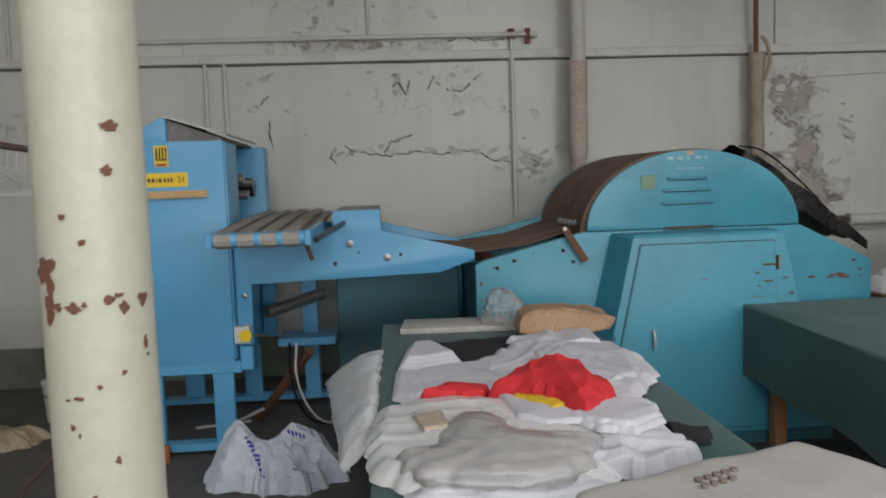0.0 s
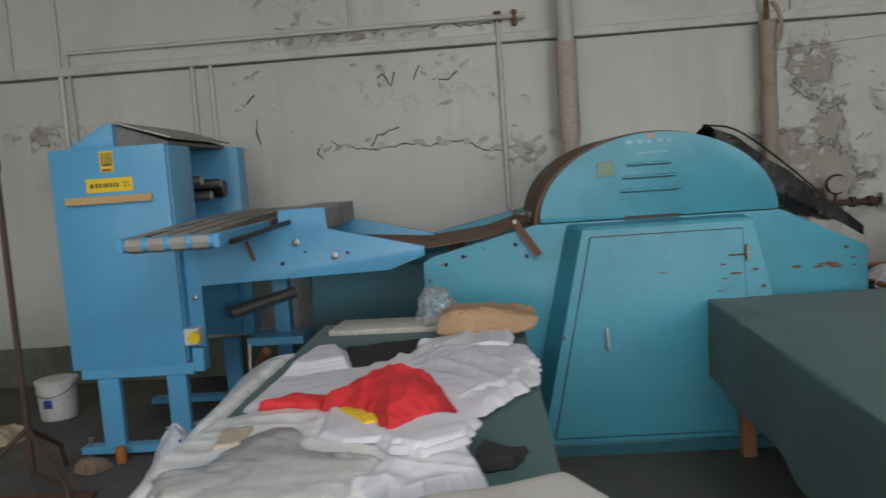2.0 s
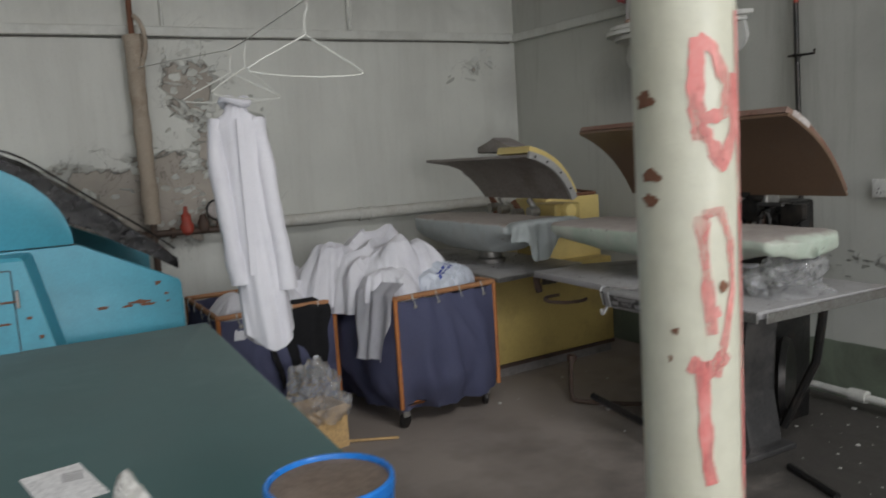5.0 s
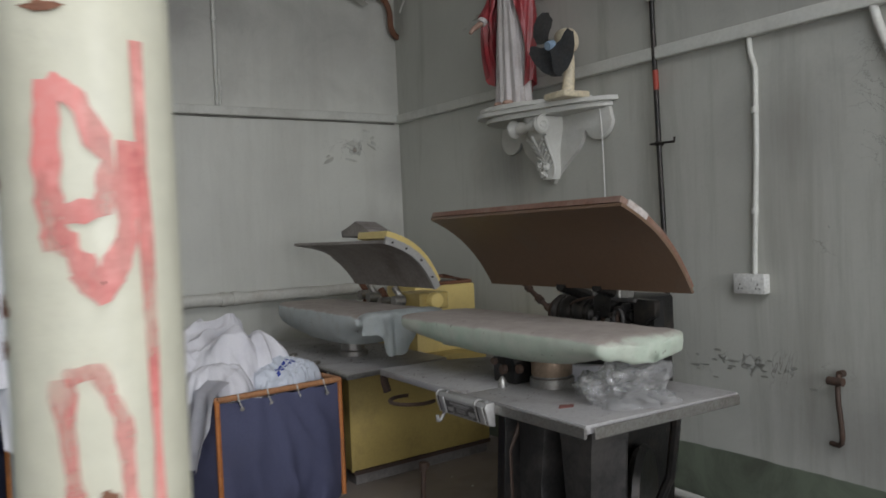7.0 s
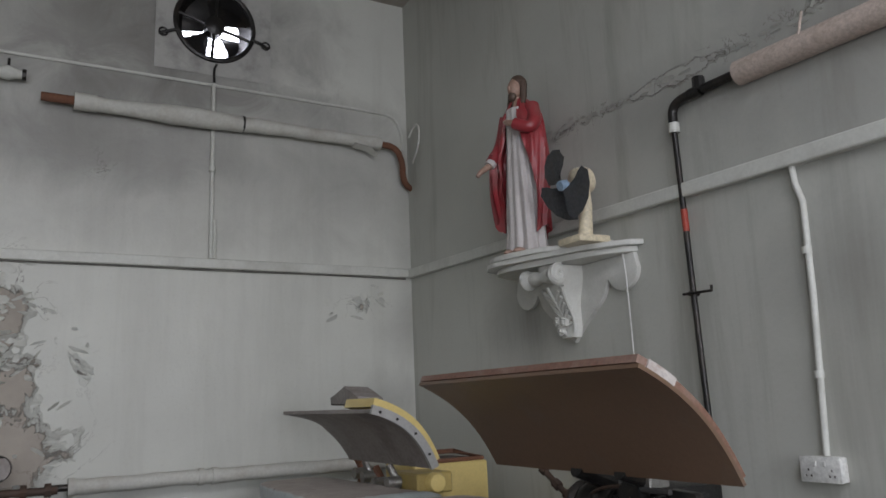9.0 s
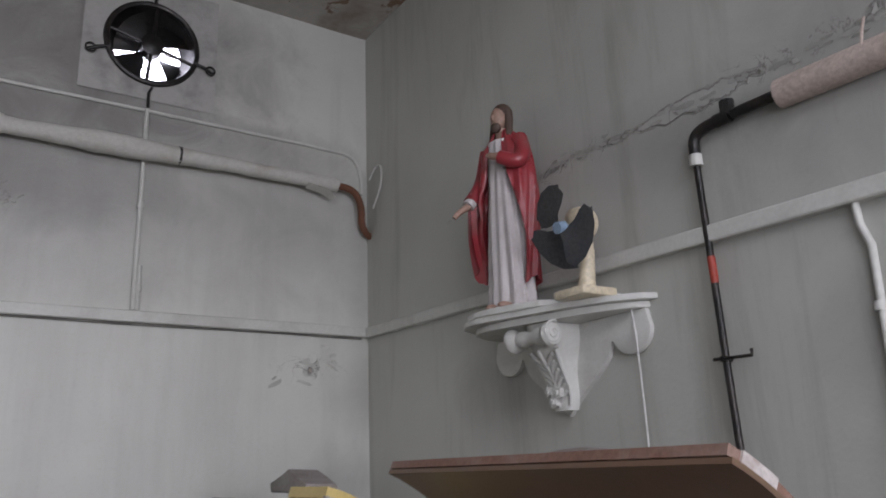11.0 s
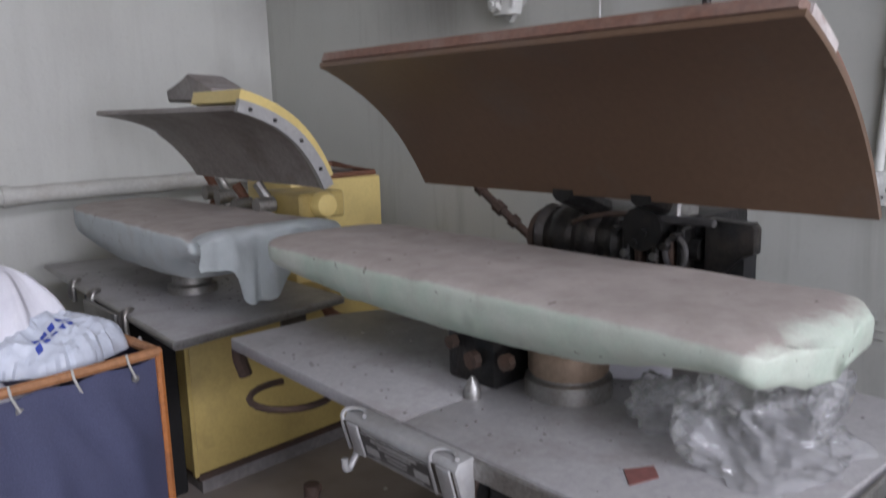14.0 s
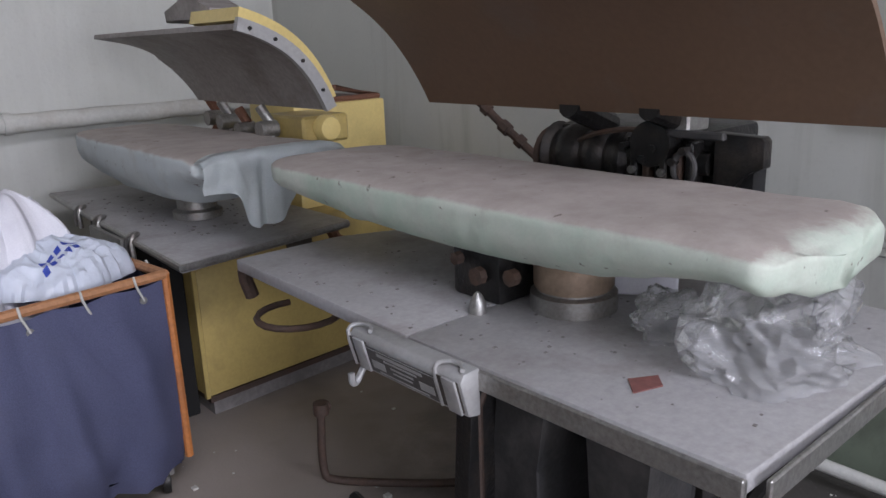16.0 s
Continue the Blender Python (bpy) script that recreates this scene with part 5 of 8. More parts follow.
# ---- folding machine ----
fold = thing("folding_machine", (0, 0, 0), 0, "light blue linen folding machine on a welded stand", "folding machine")
part("cabinet", box(B(), -1.85, -1.155, 4.30, 4.64, 0.56, 1.835, 0.01, 2), M_BLUE, fold)
part("cabinet_front", box(B(), -1.856, -1.165, 4.276, 4.299, 0.545, 1.842, 0.006, 2), M_BLUE, fold)
hood = part("hood", prism(B(), [(-1.80, 1.842), (-1.53, 1.985), (-1.50, 1.985), (-1.50, 1.842)], "y", 4.36, 5.42, 0.004), M_BLUE, fold)
part("hood_slot", prism(B(), [(-1.50, 1.842), (-1.50, 1.975), (-1.19, 1.86), (-1.19, 1.842)], "y", 4.40, 5.40), M_DARKGREY, hood, "open grey slot under the hood")
part("hood_top", slabs(B(), [((-1.53, 4.36, 1.99), (-1.53, 5.42, 1.99)), ((-1.48, 4.36, 1.99), (-1.48, 5.42, 1.99)), ((-1.16, 4.36, 1.885), (-1.16, 5.42, 1.885))], 0.012), M_STEEL, hood)
part("rear_cabinet", box(B(), -1.85, -1.10, 5.38, 5.56, 0.5, 1.85, 0.008, 2), M_BLUE, fold)
part("side_web", box(B(), -1.84, -1.5, 4.64, 5.38, 0.6, 1.84), M_BLUE, fold)
for y, z in ((4.75, 1.62), (4.9, 1.52), (5.1, 1.60)):
    part("roller", cyl(B(), (-1.5, y, z), (-1.14, y, z), 0.03, 14), M_STEEL, fold)
part("motor", cyl(B(), (-1.42, 5.2, 1.56), (-1.15, 5.2, 1.56), 0.06, 18), M_BLACKIRON, fold)
part("rear_roller", cyl(B(), (-1.84, 5.0, 1.0), (-1.1, 5.0, 1.0), 0.06, 16), M_BLACKIRON, fold)
for x0, x1 in ((-1.72, -1.59), (-1.30, -1.18)):
    part("leg", box(B(), x0, x1, 4.285, 4.33, 0.07, 0.485, 0.004), M_BLUE, fold)
    part("leg", box(B(), x0, x1, 5.28, 5.33, 0.07, 0.485, 0.004), M_BLUE, fold)
part("stand_rail", box(B(), -1.81, -1.13, 4.28, 4.345, 0.485, 0.555, 0.004), M_BLUE, fold)
part("foot_bar", prism(B(), [(4.275, 0.03), (4.275, 0.07), (4.28, 0.074), (4.36, 0.074), (4.36, 0.03)], "x", -1.86, -1.12), M_BLUE, fold)
part("foot_bar", box(B(), -1.86, -0.2, 5.25, 5.35, 0.04, 0.08, 0.003), M_BLUE, fold)
for x in (-1.82, -1.18):
    part("foot", lathe(B(), [(0.03, 0), (0.03, 0.01), (0.012, 0.02), (0.012, 0.03)], (x, 4.32, 0), 12), M_STEEL, fold)
    part("foot_bolt", lathe(B(), [(0.012, 0.074), (0.012, 0.1), (0.02, 0.102), (0.02, 0.118)], (x, 4.32, 0), 10), M_STEEL, fold)
sign = part("name_sign", box(B(), -1.645, -1.37, 4.271, 4.2755, 1.585, 1.665, 0.001), M_SIGNYELLOW, fold, "yellow name sign with dark lettering")
for x, w in ((-1.62, 0.022), (-1.592, 0.018), (-1.57, 0.018), (-1.546, 0.008), (-1.532, 0.022), (-1.505, 0.018), (-1.483, 0.014), (-1.465, 0.014)):
    part("word_bar", box(B(), x, x + w * 0.75, 4.2695, 4.2708, 1.612, 1.636), M_DARKINK, sign)
lettering("21", 0.045, M_DARKINK, sign, pose(-1.405, 4.2698, 1.625, 90, 0, 0))
logo = part("logo_sign", box(B(), -1.55, -1.472, 4.271, 4.2755, 1.70, 1.82, 0.001), M_SIGNYELLOW, fold, "yellow emblem sign")
for x in (-1.54, -1.522, -1.505, -1.488):
    part("emblem_bar", box(B(), x, x + 0.009, 4.2695, 4.2708, 1.745, 1.81), M_DARKINK, logo)
part("emblem_bar", box(B(), -1.54, -1.48, 4.2695, 4.2708, 1.735, 1.744), M_DARKINK, logo)
part("emblem_red_bar", box(B(), -1.54, -1.485, 4.2695, 4.2708, 1.705, 1.718), M_RED, logo)
part("wooden_strip", box(B(), -1.77, -1.26, 4.25, 4.2755, 1.52, 1.563, 0.003), M_PALEWOOD, fold, "bare pine strip")
part("seam", box(B(), -1.845, -1.155, 4.296, 4.31, 0.552, 0.559), M_DARKINK, fold)
# tape conveyor and side frames
SIDE = [(-1.15, 0.5), (-1.15, 1.30), (-0.565, 1.30), (-0.565, 1.412), (-0.285, 1.412), (-0.285, 1.285), (0.275, 1.15), (0.275, 1.095), (0.06, 1.02), (-1.06, 1.0), (-1.06, 0.5)]
for y in (4.345, 5.30):
    part("side_frame", prism(B(), SIDE, "y", y, y + 0.03, 0.003), M_BLUE, fold)
part("feed_box", box(B(), -0.56, -0.285, 4.376, 5.30, 1.28, 1.41, 0.004), M_HEADGREY, fold, "grey topped feed box")
for x, z, r in ((-0.47, 1.215, 0.022), (-0.25, 1.125, 0.022), (-0.56, 1.10, 0.012), (-0.17, 1.14, 0.009), (-0.42, 1.16, 0.006), (-1.1, 0.93, 0.016), (-1.1, 0.75, 0.016)):
    part("boss", lathe(B(), [(r, 0), (r, 0.008), (r * 0.5, 0.012)], (0, 0, 0), 14), M_STEEL if r > 0.015 else M_DARKINK, fold).matrix_basis = pose(x, 4.345, z, 90, 0, 0)
conv = part("conveyor_bed", slabs(B(), [((-1.09, 3.52, 1.325), (-0.63, 3.52, 1.325)), ((-1.09, 5.3, 1.385), (-0.63, 5.3, 1.385))], 0.03), M_HEADGREY, fold)
part("conveyor_side", box(B(), -0.645, -0.615, 3.475, 4.345, 1.285, 1.355, 0.003), M_BLUE, conv)
part("conveyor_side", box(B(), -1.115, -1.085, 3.475, 4.345, 1.285, 1.355, 0.003), M_BLUE, conv)
part("nose_roller", cyl(B(), (-1.085, 3.52, 1.318), (-0.645, 3.52, 1.318), 0.036, 16), M_BLUE, conv)
for i in range(4):
    x = -1.075 + i * 0.108
    bm = B()
    pts = [(3.6, 1.278), (3.53, 1.276), (3.492, 1.29), (3.478, 1.318), (3.492, 1.346), (3.53, 1.357), (4.4, 1.388), (5.3, 1.402)]
    rows = [[bm.verts.new((x + dx, y, z)) for dx in (0, 0.078)] for y, z in pts]
    skin(bm, rows, False)
    bmesh.ops.solidify(bm, geom=bm.faces[:], thickness=0.003)
    part("tape", bm, M_TAPE, conv, "off-white woven tape")
part("crank", tube(B(), [(-0.72, 4.2, 1.25), (-0.70, 4.2, 1.2), (-0.68, 4.2, 1.14)], 0.012, 8), M_RUST, fold)
part("guard_bar", cyl(B(), (-0.6, 3.6, 1.3), (-0.5, 4.36, 1.34), 0.015), M_BLACKIRON, fold)
sw = part("isolator_switch", box(B(), -1.16, -1.07, 4.26, 4.34, 0.66, 0.76, 0.006), M_SWITCH, fold, "grey isolator box with yellow knob")
part("knob", cyl(B(), (-1.09, 4.235, 0.71), (-1.09, 4.26, 0.71), 0.035, 16), M_SIGNYELLOW, sw)
part("junction_box", box(B(), -1.13, -1.06, 4.28, 4.34, 0.5, 0.64, 0.004), M_BLUE, fold)
part("side_button_box", box(B(), -1.90, -1.857, 4.42, 4.5, 1.16, 1.28, 0.004), M_SIGNYELLOW, fold)
for i in range(2):
    part("cable", tube(B(), [(-0.86 + 0.04 * i, 4.4, 0.62), (-0.87 + 0.03 * i, 4.42, 0.4), (-0.82 + 0.05 * i, 4.5, 0.16), (-0.7 + 0.05 * i, 4.6, 0.03), (-0.3, 4.9 + 0.1 * i, 0.02)], 0.008, 6, smooth_path=2), M_TRUNK if i else M_BLACKIRON, fold)
part("cable", tube(B(), [(-1.05, 4.5, 0.2), (-1.25, 4.55, 0.1), (-1.6, 4.7, 0.03), (-1.2, 4.85, 0.02)], 0.008, 6, smooth_path=2), M_TRUNK, fold)
part("lower_shelf", box(B(), -1.0, -0.62, 4.9, 5.2, 0.5, 0.55), M_BLUE, fold)
part("lower_arm", tube(B(), [(-1.15, 4.9, 0.02), (-0.75, 4.5, 0.55)], 0.03, 8), M_RUST, fold)
part("inner_roller", cyl(B(), (-1.05, 4.8, 0.75), (-0.7, 5.1, 0.82), 0.04), M_STEEL, fold)
part("inner_post", box(B(), -0.85, -0.75, 5.1, 5.2, 0.08, 0.95), M_BLUE, fold)


# ---- covered tables ----
def covered_table(name, c, top, drop, legs, label, sag):
    """c: the four top corners in turn; drop: hem height."""
    ob = thing(name, (0, 0, 0), 0, label, "table")
    pts = []
    n = 26
    for i in range(4):
        a, b = Vector(c[i]), Vector(c[(i + 1) % 4])
        pts += [a.lerp(b, j / n) for j in range(n)]
    mid = sum(pts, Vector((0, 0))) / len(pts)
    bm = B()
    rows = []
    for lvl, (grow, z) in enumerate(((-0.5, top + 0.004), (-0.02, top + 0.004), (0.0, top), (0.006, top - 0.012), (0.012, top - 0.15), (0.018, (top + drop) / 2), (0.022, drop))):
        row = []
        for i, p in enumerate(pts):
            d = (p - mid).normalized()
            if lvl == 0:
                q = mid.lerp(p, 0.5)
            else:
                k = min(i % n, n - i % n) / n
                wave = 0.022 * math.sin(i * 0.9 + sag) * max(0, lvl - 3) / 3 + (0.05 if k == 0 else 0.015 if k < 0.05 else 0) * max(0, lvl - 3) / 3
                q = p + d * (grow + wave)
            zz = z + (0.03 * n3(i * 0.12, sag) if lvl == 6 else 0) + (0.003 * n3(q.x * 3, q.y * 3, sag) if lvl < 2 else 0)
            row.append(bm.verts.new((q.x, q.y, zz)))
        rows.append(row)
    skin(bm, rows)
    bm.faces.new(rows[0])
    part("cloth_cover", bm, M_GREENCLOTH, ob, "dark green cotton cover with hanging sides", smooth=50)
    part("tabletop", prism(B(), [mid.lerp(Vector(p), 0.97) for p in c], "z", top - 0.04, top - 0.003), M_WOOD, ob)
    for x, y in legs:
        part("leg", box(B(), x - 0.035, x + 0.035, y - 0.035, y + 0.035, 0, top - 0.04, 0.004), M_WOOD, ob, "orange-brown wooden leg")
    part("stretcher", box(B(), min(l[0] for l in legs), max(l[0] for l in legs), legs[0][1] - 0.02, legs[0][1] + 0.02, 0.28, 0.34), M_WOOD, ob)
    return ob


covered_table("work_table", [(-0.33, 1.25), (0.79, 1.25), (0.80, 3.95), (-0.29, 4.12)], 0.76, 0.36, [(-0.2, 1.5), (0.66, 1.5), (0.70, 3.80), (-0.2, 3.95)], "work table under a dark green cloth cover", 0.4)
covered_table("work_table", [(1.64, 0.95), (2.70, 0.95), (2.80, 4.03), (1.78, 4.02)], 0.80, 0.40, [(1.78, 1.15), (2.6, 1.15), (2.64, 3.88), (1.92, 3.86)], "long work table under a dark green cloth cover", 1.7)

# ---- presses ----
def press_head(rows_y, prof, th, ends=None):
    """A curved plate: prof is its section (x, z) from the front edge to the back edge, swept over y0..y1; ends gives each section point its own far end."""
    bm = B()
    y0, y1 = rows_y
    sect = []
    for i, (x, z) in enumerate(prof):
        a, b = prof[max(0, i - 1)], prof[min(len(prof) - 1, i + 1)]
        d = Vector((b[0] - a[0], b[1] - a[1])).normalized()
        sect.append((x, z, d.y * -th, d.x * th))
    rows = []
    n = 16
    for j in range(n + 1):
        ys = [y0 + ((ends[k] if ends else y1) - y0) * j / n for k in range(len(sect))]
        rows.append([bm.verts.new((x, y, z)) for (x, z, nx, nz), y in zip(sect, ys)] + [bm.verts.new((x + nx, y, z + nz)) for (x, z, nx, nz), y in zip(sect[::-1], ys[::-1])])
    skin(bm, rows)
    bm.faces.new(rows[0]), bm.faces.new(rows[-1][::-1])
    return bm


def quarter(x0, z0, x1, z1, n=14, bulge=0.10):
    out = []
    for i in range(n + 1):
        f = i / n
        x, z = x0 + (x1 - x0) * f, z0 + (z1 - z0) * f
        s = math.sin(math.pi * min(1, f * 0.96 + 0.02)) ** 0.9 * bulge
        d = Vector((x1 - x0, z1 - z0)).normalized()
        out.append((x - d.y * s, z + d.x * s))
    return out


def buck(bm, y0, y1, xs, z0, z1, near, tip, seed):
    """Padded press board in a drawn-in cover; its width follows xs(f) = (near, far); near and tip are the lengths over which its ends round off."""
    n, m = 110, 40
    rows = []
    for i in range(n + 1):
        f = i / n
        y = y0 + (y1 - y0) * f
        e1, e2 = min(1.0, f * (y1 - y0) / near + 0.02), min(1.0, (1 - f) * (y1 - y0) / tip + 0.01)
        e = math.sqrt(1 - (1 - e1) ** 2) * math.sqrt(1 - (1 - e2) ** 2)
        a, b = xs(f)
        mid_x, hw = (a + b) / 2, (b - a) / 2 * e
        belly = z0 + 0.075 * (2 * f - 0.95) ** 2 - 0.015
        belly = z1 - 0.03 - (z1 - 0.03 - belly) * (0.35 + 0.65 * e)
        thin = max(0.0, 1 - f * (y1 - y0) / 0.4)
        belly += (z1 - 0.085 - belly) * thin
        edge_z = z1 - 0.03
        row = []
        for k in range(m):
            t = 2 * math.pi * k / m
            c, s = math.cos(t), math.sin(t)
            if s >= 0:
                x = hw * math.copysign(abs(c) ** 0.3, c)
                z = edge_z + 0.032 * s ** 0.45 * (0.4 + 0.6 * e) + 0.004 * n3(y * 5, x * 6, seed)
            else:
                x = hw * math.copysign(abs(c) ** 0.8, c)
                z = edge_z - (edge_z - belly) * (-s) ** 0.85
                drag = (1 - 2 * abs(n3(y * 17 + z * 9, seed, x * 2))) * 0.009 + 0.006 * n3(y * 38, z * 14, seed)
                x += math.copysign(drag * min(1, -s * 2.5), c)
                z += 0.5 * drag * min(1.0, -s * 1.5)
            # the cover is gathered and slack at the near end
            slack = max(0.0, 1 - f * (y1 - y0) / 0.13)
            z += slack * (0.014 * n3(x * 22, y * 14, seed) - 0.022 * slack) + slack * 0.006 * math.sin(x * 70 + 3 * n3(x * 6, y * 5, 2))
            row.append(bm.verts.new((mid_x + x, y + slack * 0.03 * n3(x * 11, z * 6, seed + 2), z)))
        rows.append(row)
    skin(bm, rows)
    bm.faces.new(rows[0]), bm.faces.new(rows[-1][::-1])
    return bm


p1 = thing("garment_press", (0, 0, 0), 0, "large garment press with brown open head and dusty padded board", "press")
TOP1 = 0.85
part("table_plate", prism(B(), [(4.60, 2.20), (5.42, 2.18), (5.42, 2.96), (4.60, 2.96)], "z", TOP1 - 0.035, TOP1, 0.005), M_GREYTOP, p1, "dusty grey enamel table plate")
part("table_plate", prism(B(), [(4.60, 2.964), (5.42, 2.964), (5.42, 3.62), (4.98, 3.80), (4.63, 3.80)], "z", TOP1 - 0.035, TOP1, 0.005), M_GREYTOP, p1, "dusty grey enamel table plate")
part("table_rim", box(B(), 4.592, 4.606, 2.2, 2.74, TOP1 - 0.05, TOP1 - 0.008, 0.003), M_STEEL, p1)
part("table_rim", box(B(), 4.62, 5.42, 2.172, 2.182, TOP1 - 0.05, TOP1 - 0.008, 0.003), M_STEEL, p1)
M_ALLOY = mat("cast_alloy", (0.40, 0.395, 0.385), 0.5, 0.35, dirt=(0.17, 0.15, 0.13), dirt_amt=0.5, scale=8, spread=0.06)
tray = part("clamp_tray", prism(B(), [(4.598, TOP1 - 0.002), (4.555, TOP1 - 0.004), (4.545, TOP1 - 0.022), (4.565, TOP1 - 0.098), (4.598, TOP1 - 0.105)], "y", 2.735, 3.10, 0.006), M_ALLOY, p1, "cast alloy tray with name plate")


def on_tray(a, b, lift, th):
    """Section of a plate on the tray's sloping face, from a to b down the slope."""
    a, b = a * 0.8, b * 0.8
    o, d, n = Vector((4.545, TOP1 - 0.022)), Vector((0.020, -0.076)).normalized(), Vector((-0.076, -0.020)).normalized()
    return [o + d * a + n * lift, o + d * b + n * lift, o + d * b + n * (lift + th), o + d * a + n * (lift + th)]


plate = part("name_plate", prism(B(), on_tray(0.008, 0.088, 0.0005, 0.003), "y", 2.81, 3.035), mat("worn_plate", (0.10, 0.095, 0.09), 0.5, 0.5, spread=0.1), tray, "worn maker's plate")
for y0, y1, a0, a1 in ((2.85, 3.0, 0.016, 0.026), (2.87, 2.98, 0.031, 0.037), (2.82, 2.865, 0.045, 0.07), (2.98, 3.025, 0.045, 0.07), (2.885, 2.96, 0.046, 0.052), (2.89, 2.955, 0.06, 0.065), (2.84, 3.005, 0.077, 0.081), (2.812, 3.033, 0.0085, 0.0105), (2.812, 3.033, 0.0855, 0.0875)):
    part("plate_line", prism(B(), on_tray(a0, a1, 0.0036, 0.0008), "y", y0, y1), M_ALLOY, plate)
for y in (2.772, 3.064):
    slot = part("clamp_slot", prism(B(), on_tray(-0.004, 0.086, 0.0005, 0.002), "y", y - 0.03, y + 0.03), M_DARKINK, tray, "dark slot in the tray")
    part("clamp_tongue", prism(B(), on_tray(-0.012, 0.088, 0.004, 0.006), "y", y - 0.03, y + 0.008, 0.002), M_ALLOY, slot)
    part("slot_rim", tube(B(), [(4.562, y + 0.034, TOP1 - 0.092), (4.540, y + 0.034, TOP1 - 0.012), (4.552, y + 0.033, TOP1 + 0.003), (4.572, y + 0.015, TOP1 + 0.004), (4.574, y - 0.012, TOP1 + 0.004), (4.555, y - 0.033, TOP1 + 0.003)], 0.005, 8, smooth_path=1), M_ALLOY, slot)
part("hook", tube(B(), [(4.575, 3.09, TOP1 - 0.10), (4.55, 3.09, TOP1 - 0.135), (4.535, 3.085, TOP1 - 0.13), (4.535, 3.085, TOP1 - 0.105)], 0.008, 8, smooth_path=2), M_ALLOY, tray)
bm = buck(B(), 2.25, 3.93, lambda f: (4.765 - 0.01 * f + 0.06 * max(0, f - 0.7), 5.255 + 0.01 * f), 0.965, 1.12, 0.055, 0.17, 3)
part("padded_board", bm, M_BOARDMINT, p1, "dusty padded board with mint green sides", 75)
part("pedestal", lathe(B(), [(0.10, TOP1), (0.10, TOP1 + 0.04), (0.085, TOP1 + 0.045), (0.085, TOP1 + 0.13)], (4.98, 2.82, 0), 24), M_STEEL, p1, "bright steel collar under the board")
part("pedestal_drum", lathe(B(), [(0.088, TOP1 + 0.05), (0.092, TOP1 + 0.06), (0.092, TOP1 + 0.12), (0.088, TOP1 + 0.14)], (4.98, 2.82, 0), 24), mat("heat_browned_steel", (0.33, 0.24, 0.17), 0.5, 0.5, scale=9), p1)
part("valve_block", box(B(), 4.86, 5.02, 2.94, 3.10, TOP1, TOP1 + 0.16, 0.012, 2), M_BLACKIRON, p1)
for x, y, z, r in ((4.85, 2.99, 0.92, 0.022), (4.85, 3.06, 0.95, 0.016), (4.87, 2.9, 0.93, 0.02)):
    part("valve_nut", cyl(B(), (x, y, z), (x - 0.02, y, z), r, 8), M_DARKRUST, p1)
part("valve_knob", lathe(B(), [(0.02, 0), (0.02, 0.02), (0.012, 0.04), (0.004, 0.05)], (4.80, 2.95, TOP1), 12), M_STEEL, p1)
HEAD1 = quarter(4.915, 1.622, 5.305, 1.252, 14, 0.055)
part("head_plate", press_head((2.30, 3.69), HEAD1, 0.014), M_HEADBROWN, p1, "scorched brown pressing plate")
part("head_back", press_head((2.315, 3.69), [(x + 0.008, z + 0.017) for x, z in HEAD1], 0.026), M_HEADEDGE, p1, "chipped brown head casing")
part("chipped_corner", press_head((2.309, 2.36), [(x + 0.007, z + 0.0165) for x, z in HEAD1[1:5]], 0.029), mat("flaked_pale_primer", (0.5, 0.46, 0.43), 0.8, dirt=(0.2, 0.12, 0.09), dirt_amt=0.9, scale=30), p1, "flaked pale corner")
bm = B()
tube(bm, [(5.12, 2.6 + i * 0.07, 1.60 + 0.055 * math.sin(math.pi * i / 10)) for i in range(11)], 0.025, 10)
part("head_yoke", bm, M_HEADGREY, p1)
part("head_bracket", box(B(), 5.10, 5.16, 2.57, 2.63, 1.56, 1.62, 0.01), M_BLACKIRON, p1)
part("head_bracket", box(B(), 5.10, 5.16, 3.27, 3.33, 1.56, 1.62, 0.01), M_BLACKIRON, p1)
part("machine_block", box(B(), 5.46, 5.78, 2.80, 3.27, 0.95, 1.2, 0.02, 2), M_BLACKIRON, p1, "oily black iron head mechanism")
bm = B()
rows = []
for i in range(29):
    f = i / 28
    r = 0.08 + 0.008 * math.sin(f * 19) + 0.006 * n3(f * 9, 2) + (0.007 if i in (6, 7, 17, 18, 27, 28) else 0) - 0.02 * (f < 0.05)
    rows.append([bm.verts.new((5.47 + r * math.cos(t), 2.98 + 0.30 * f, 1.11 + r * math.sin(t) * 1.05)) for t in (2 * math.pi * k / 20 for k in range(20))])
skin(bm, rows)
bm.faces.new(rows[0]), bm.faces.new(rows[-1][::-1])
part("bulged_barrel", bm, M_BLACKIRON, p1, "oily black barrel casting", 50)
for y, r in ((3.29, 0.085), (3.31, 0.06)):
    part("barrel_cap", cyl(B(), (5.47, y, 1.10), (5.47, y + 0.02, 1.10), r, 18), M_DARKRUST, p1)
for i in range(7):
    y = 2.80 + i * 0.03
    part("casting_lug", box(B(), 5.405 - 0.012 * (i % 3), 5.465, y - 0.011, y + 0.011, 1.0 + 0.035 * (i % 3), 1.18 - 0.03 * (i % 2), 0.005), M_DARKRUST if i % 3 == 1 else M_BLACKIRON, p1)
    part("bolt_head", cyl(B(), (5.37, y, 1.16 - 0.03 * (i % 3)), (5.41, y, 1.16 - 0.03 * (i % 3)), 0.011, 6), M_STEEL if i in (2, 5) else M_BLACKIRON, p1)
part("cross_rail", box(B(), 5.39, 5.41, 2.70, 2.95, 1.19, 1.21, 0.004), M_DUSTYIRON, p1)
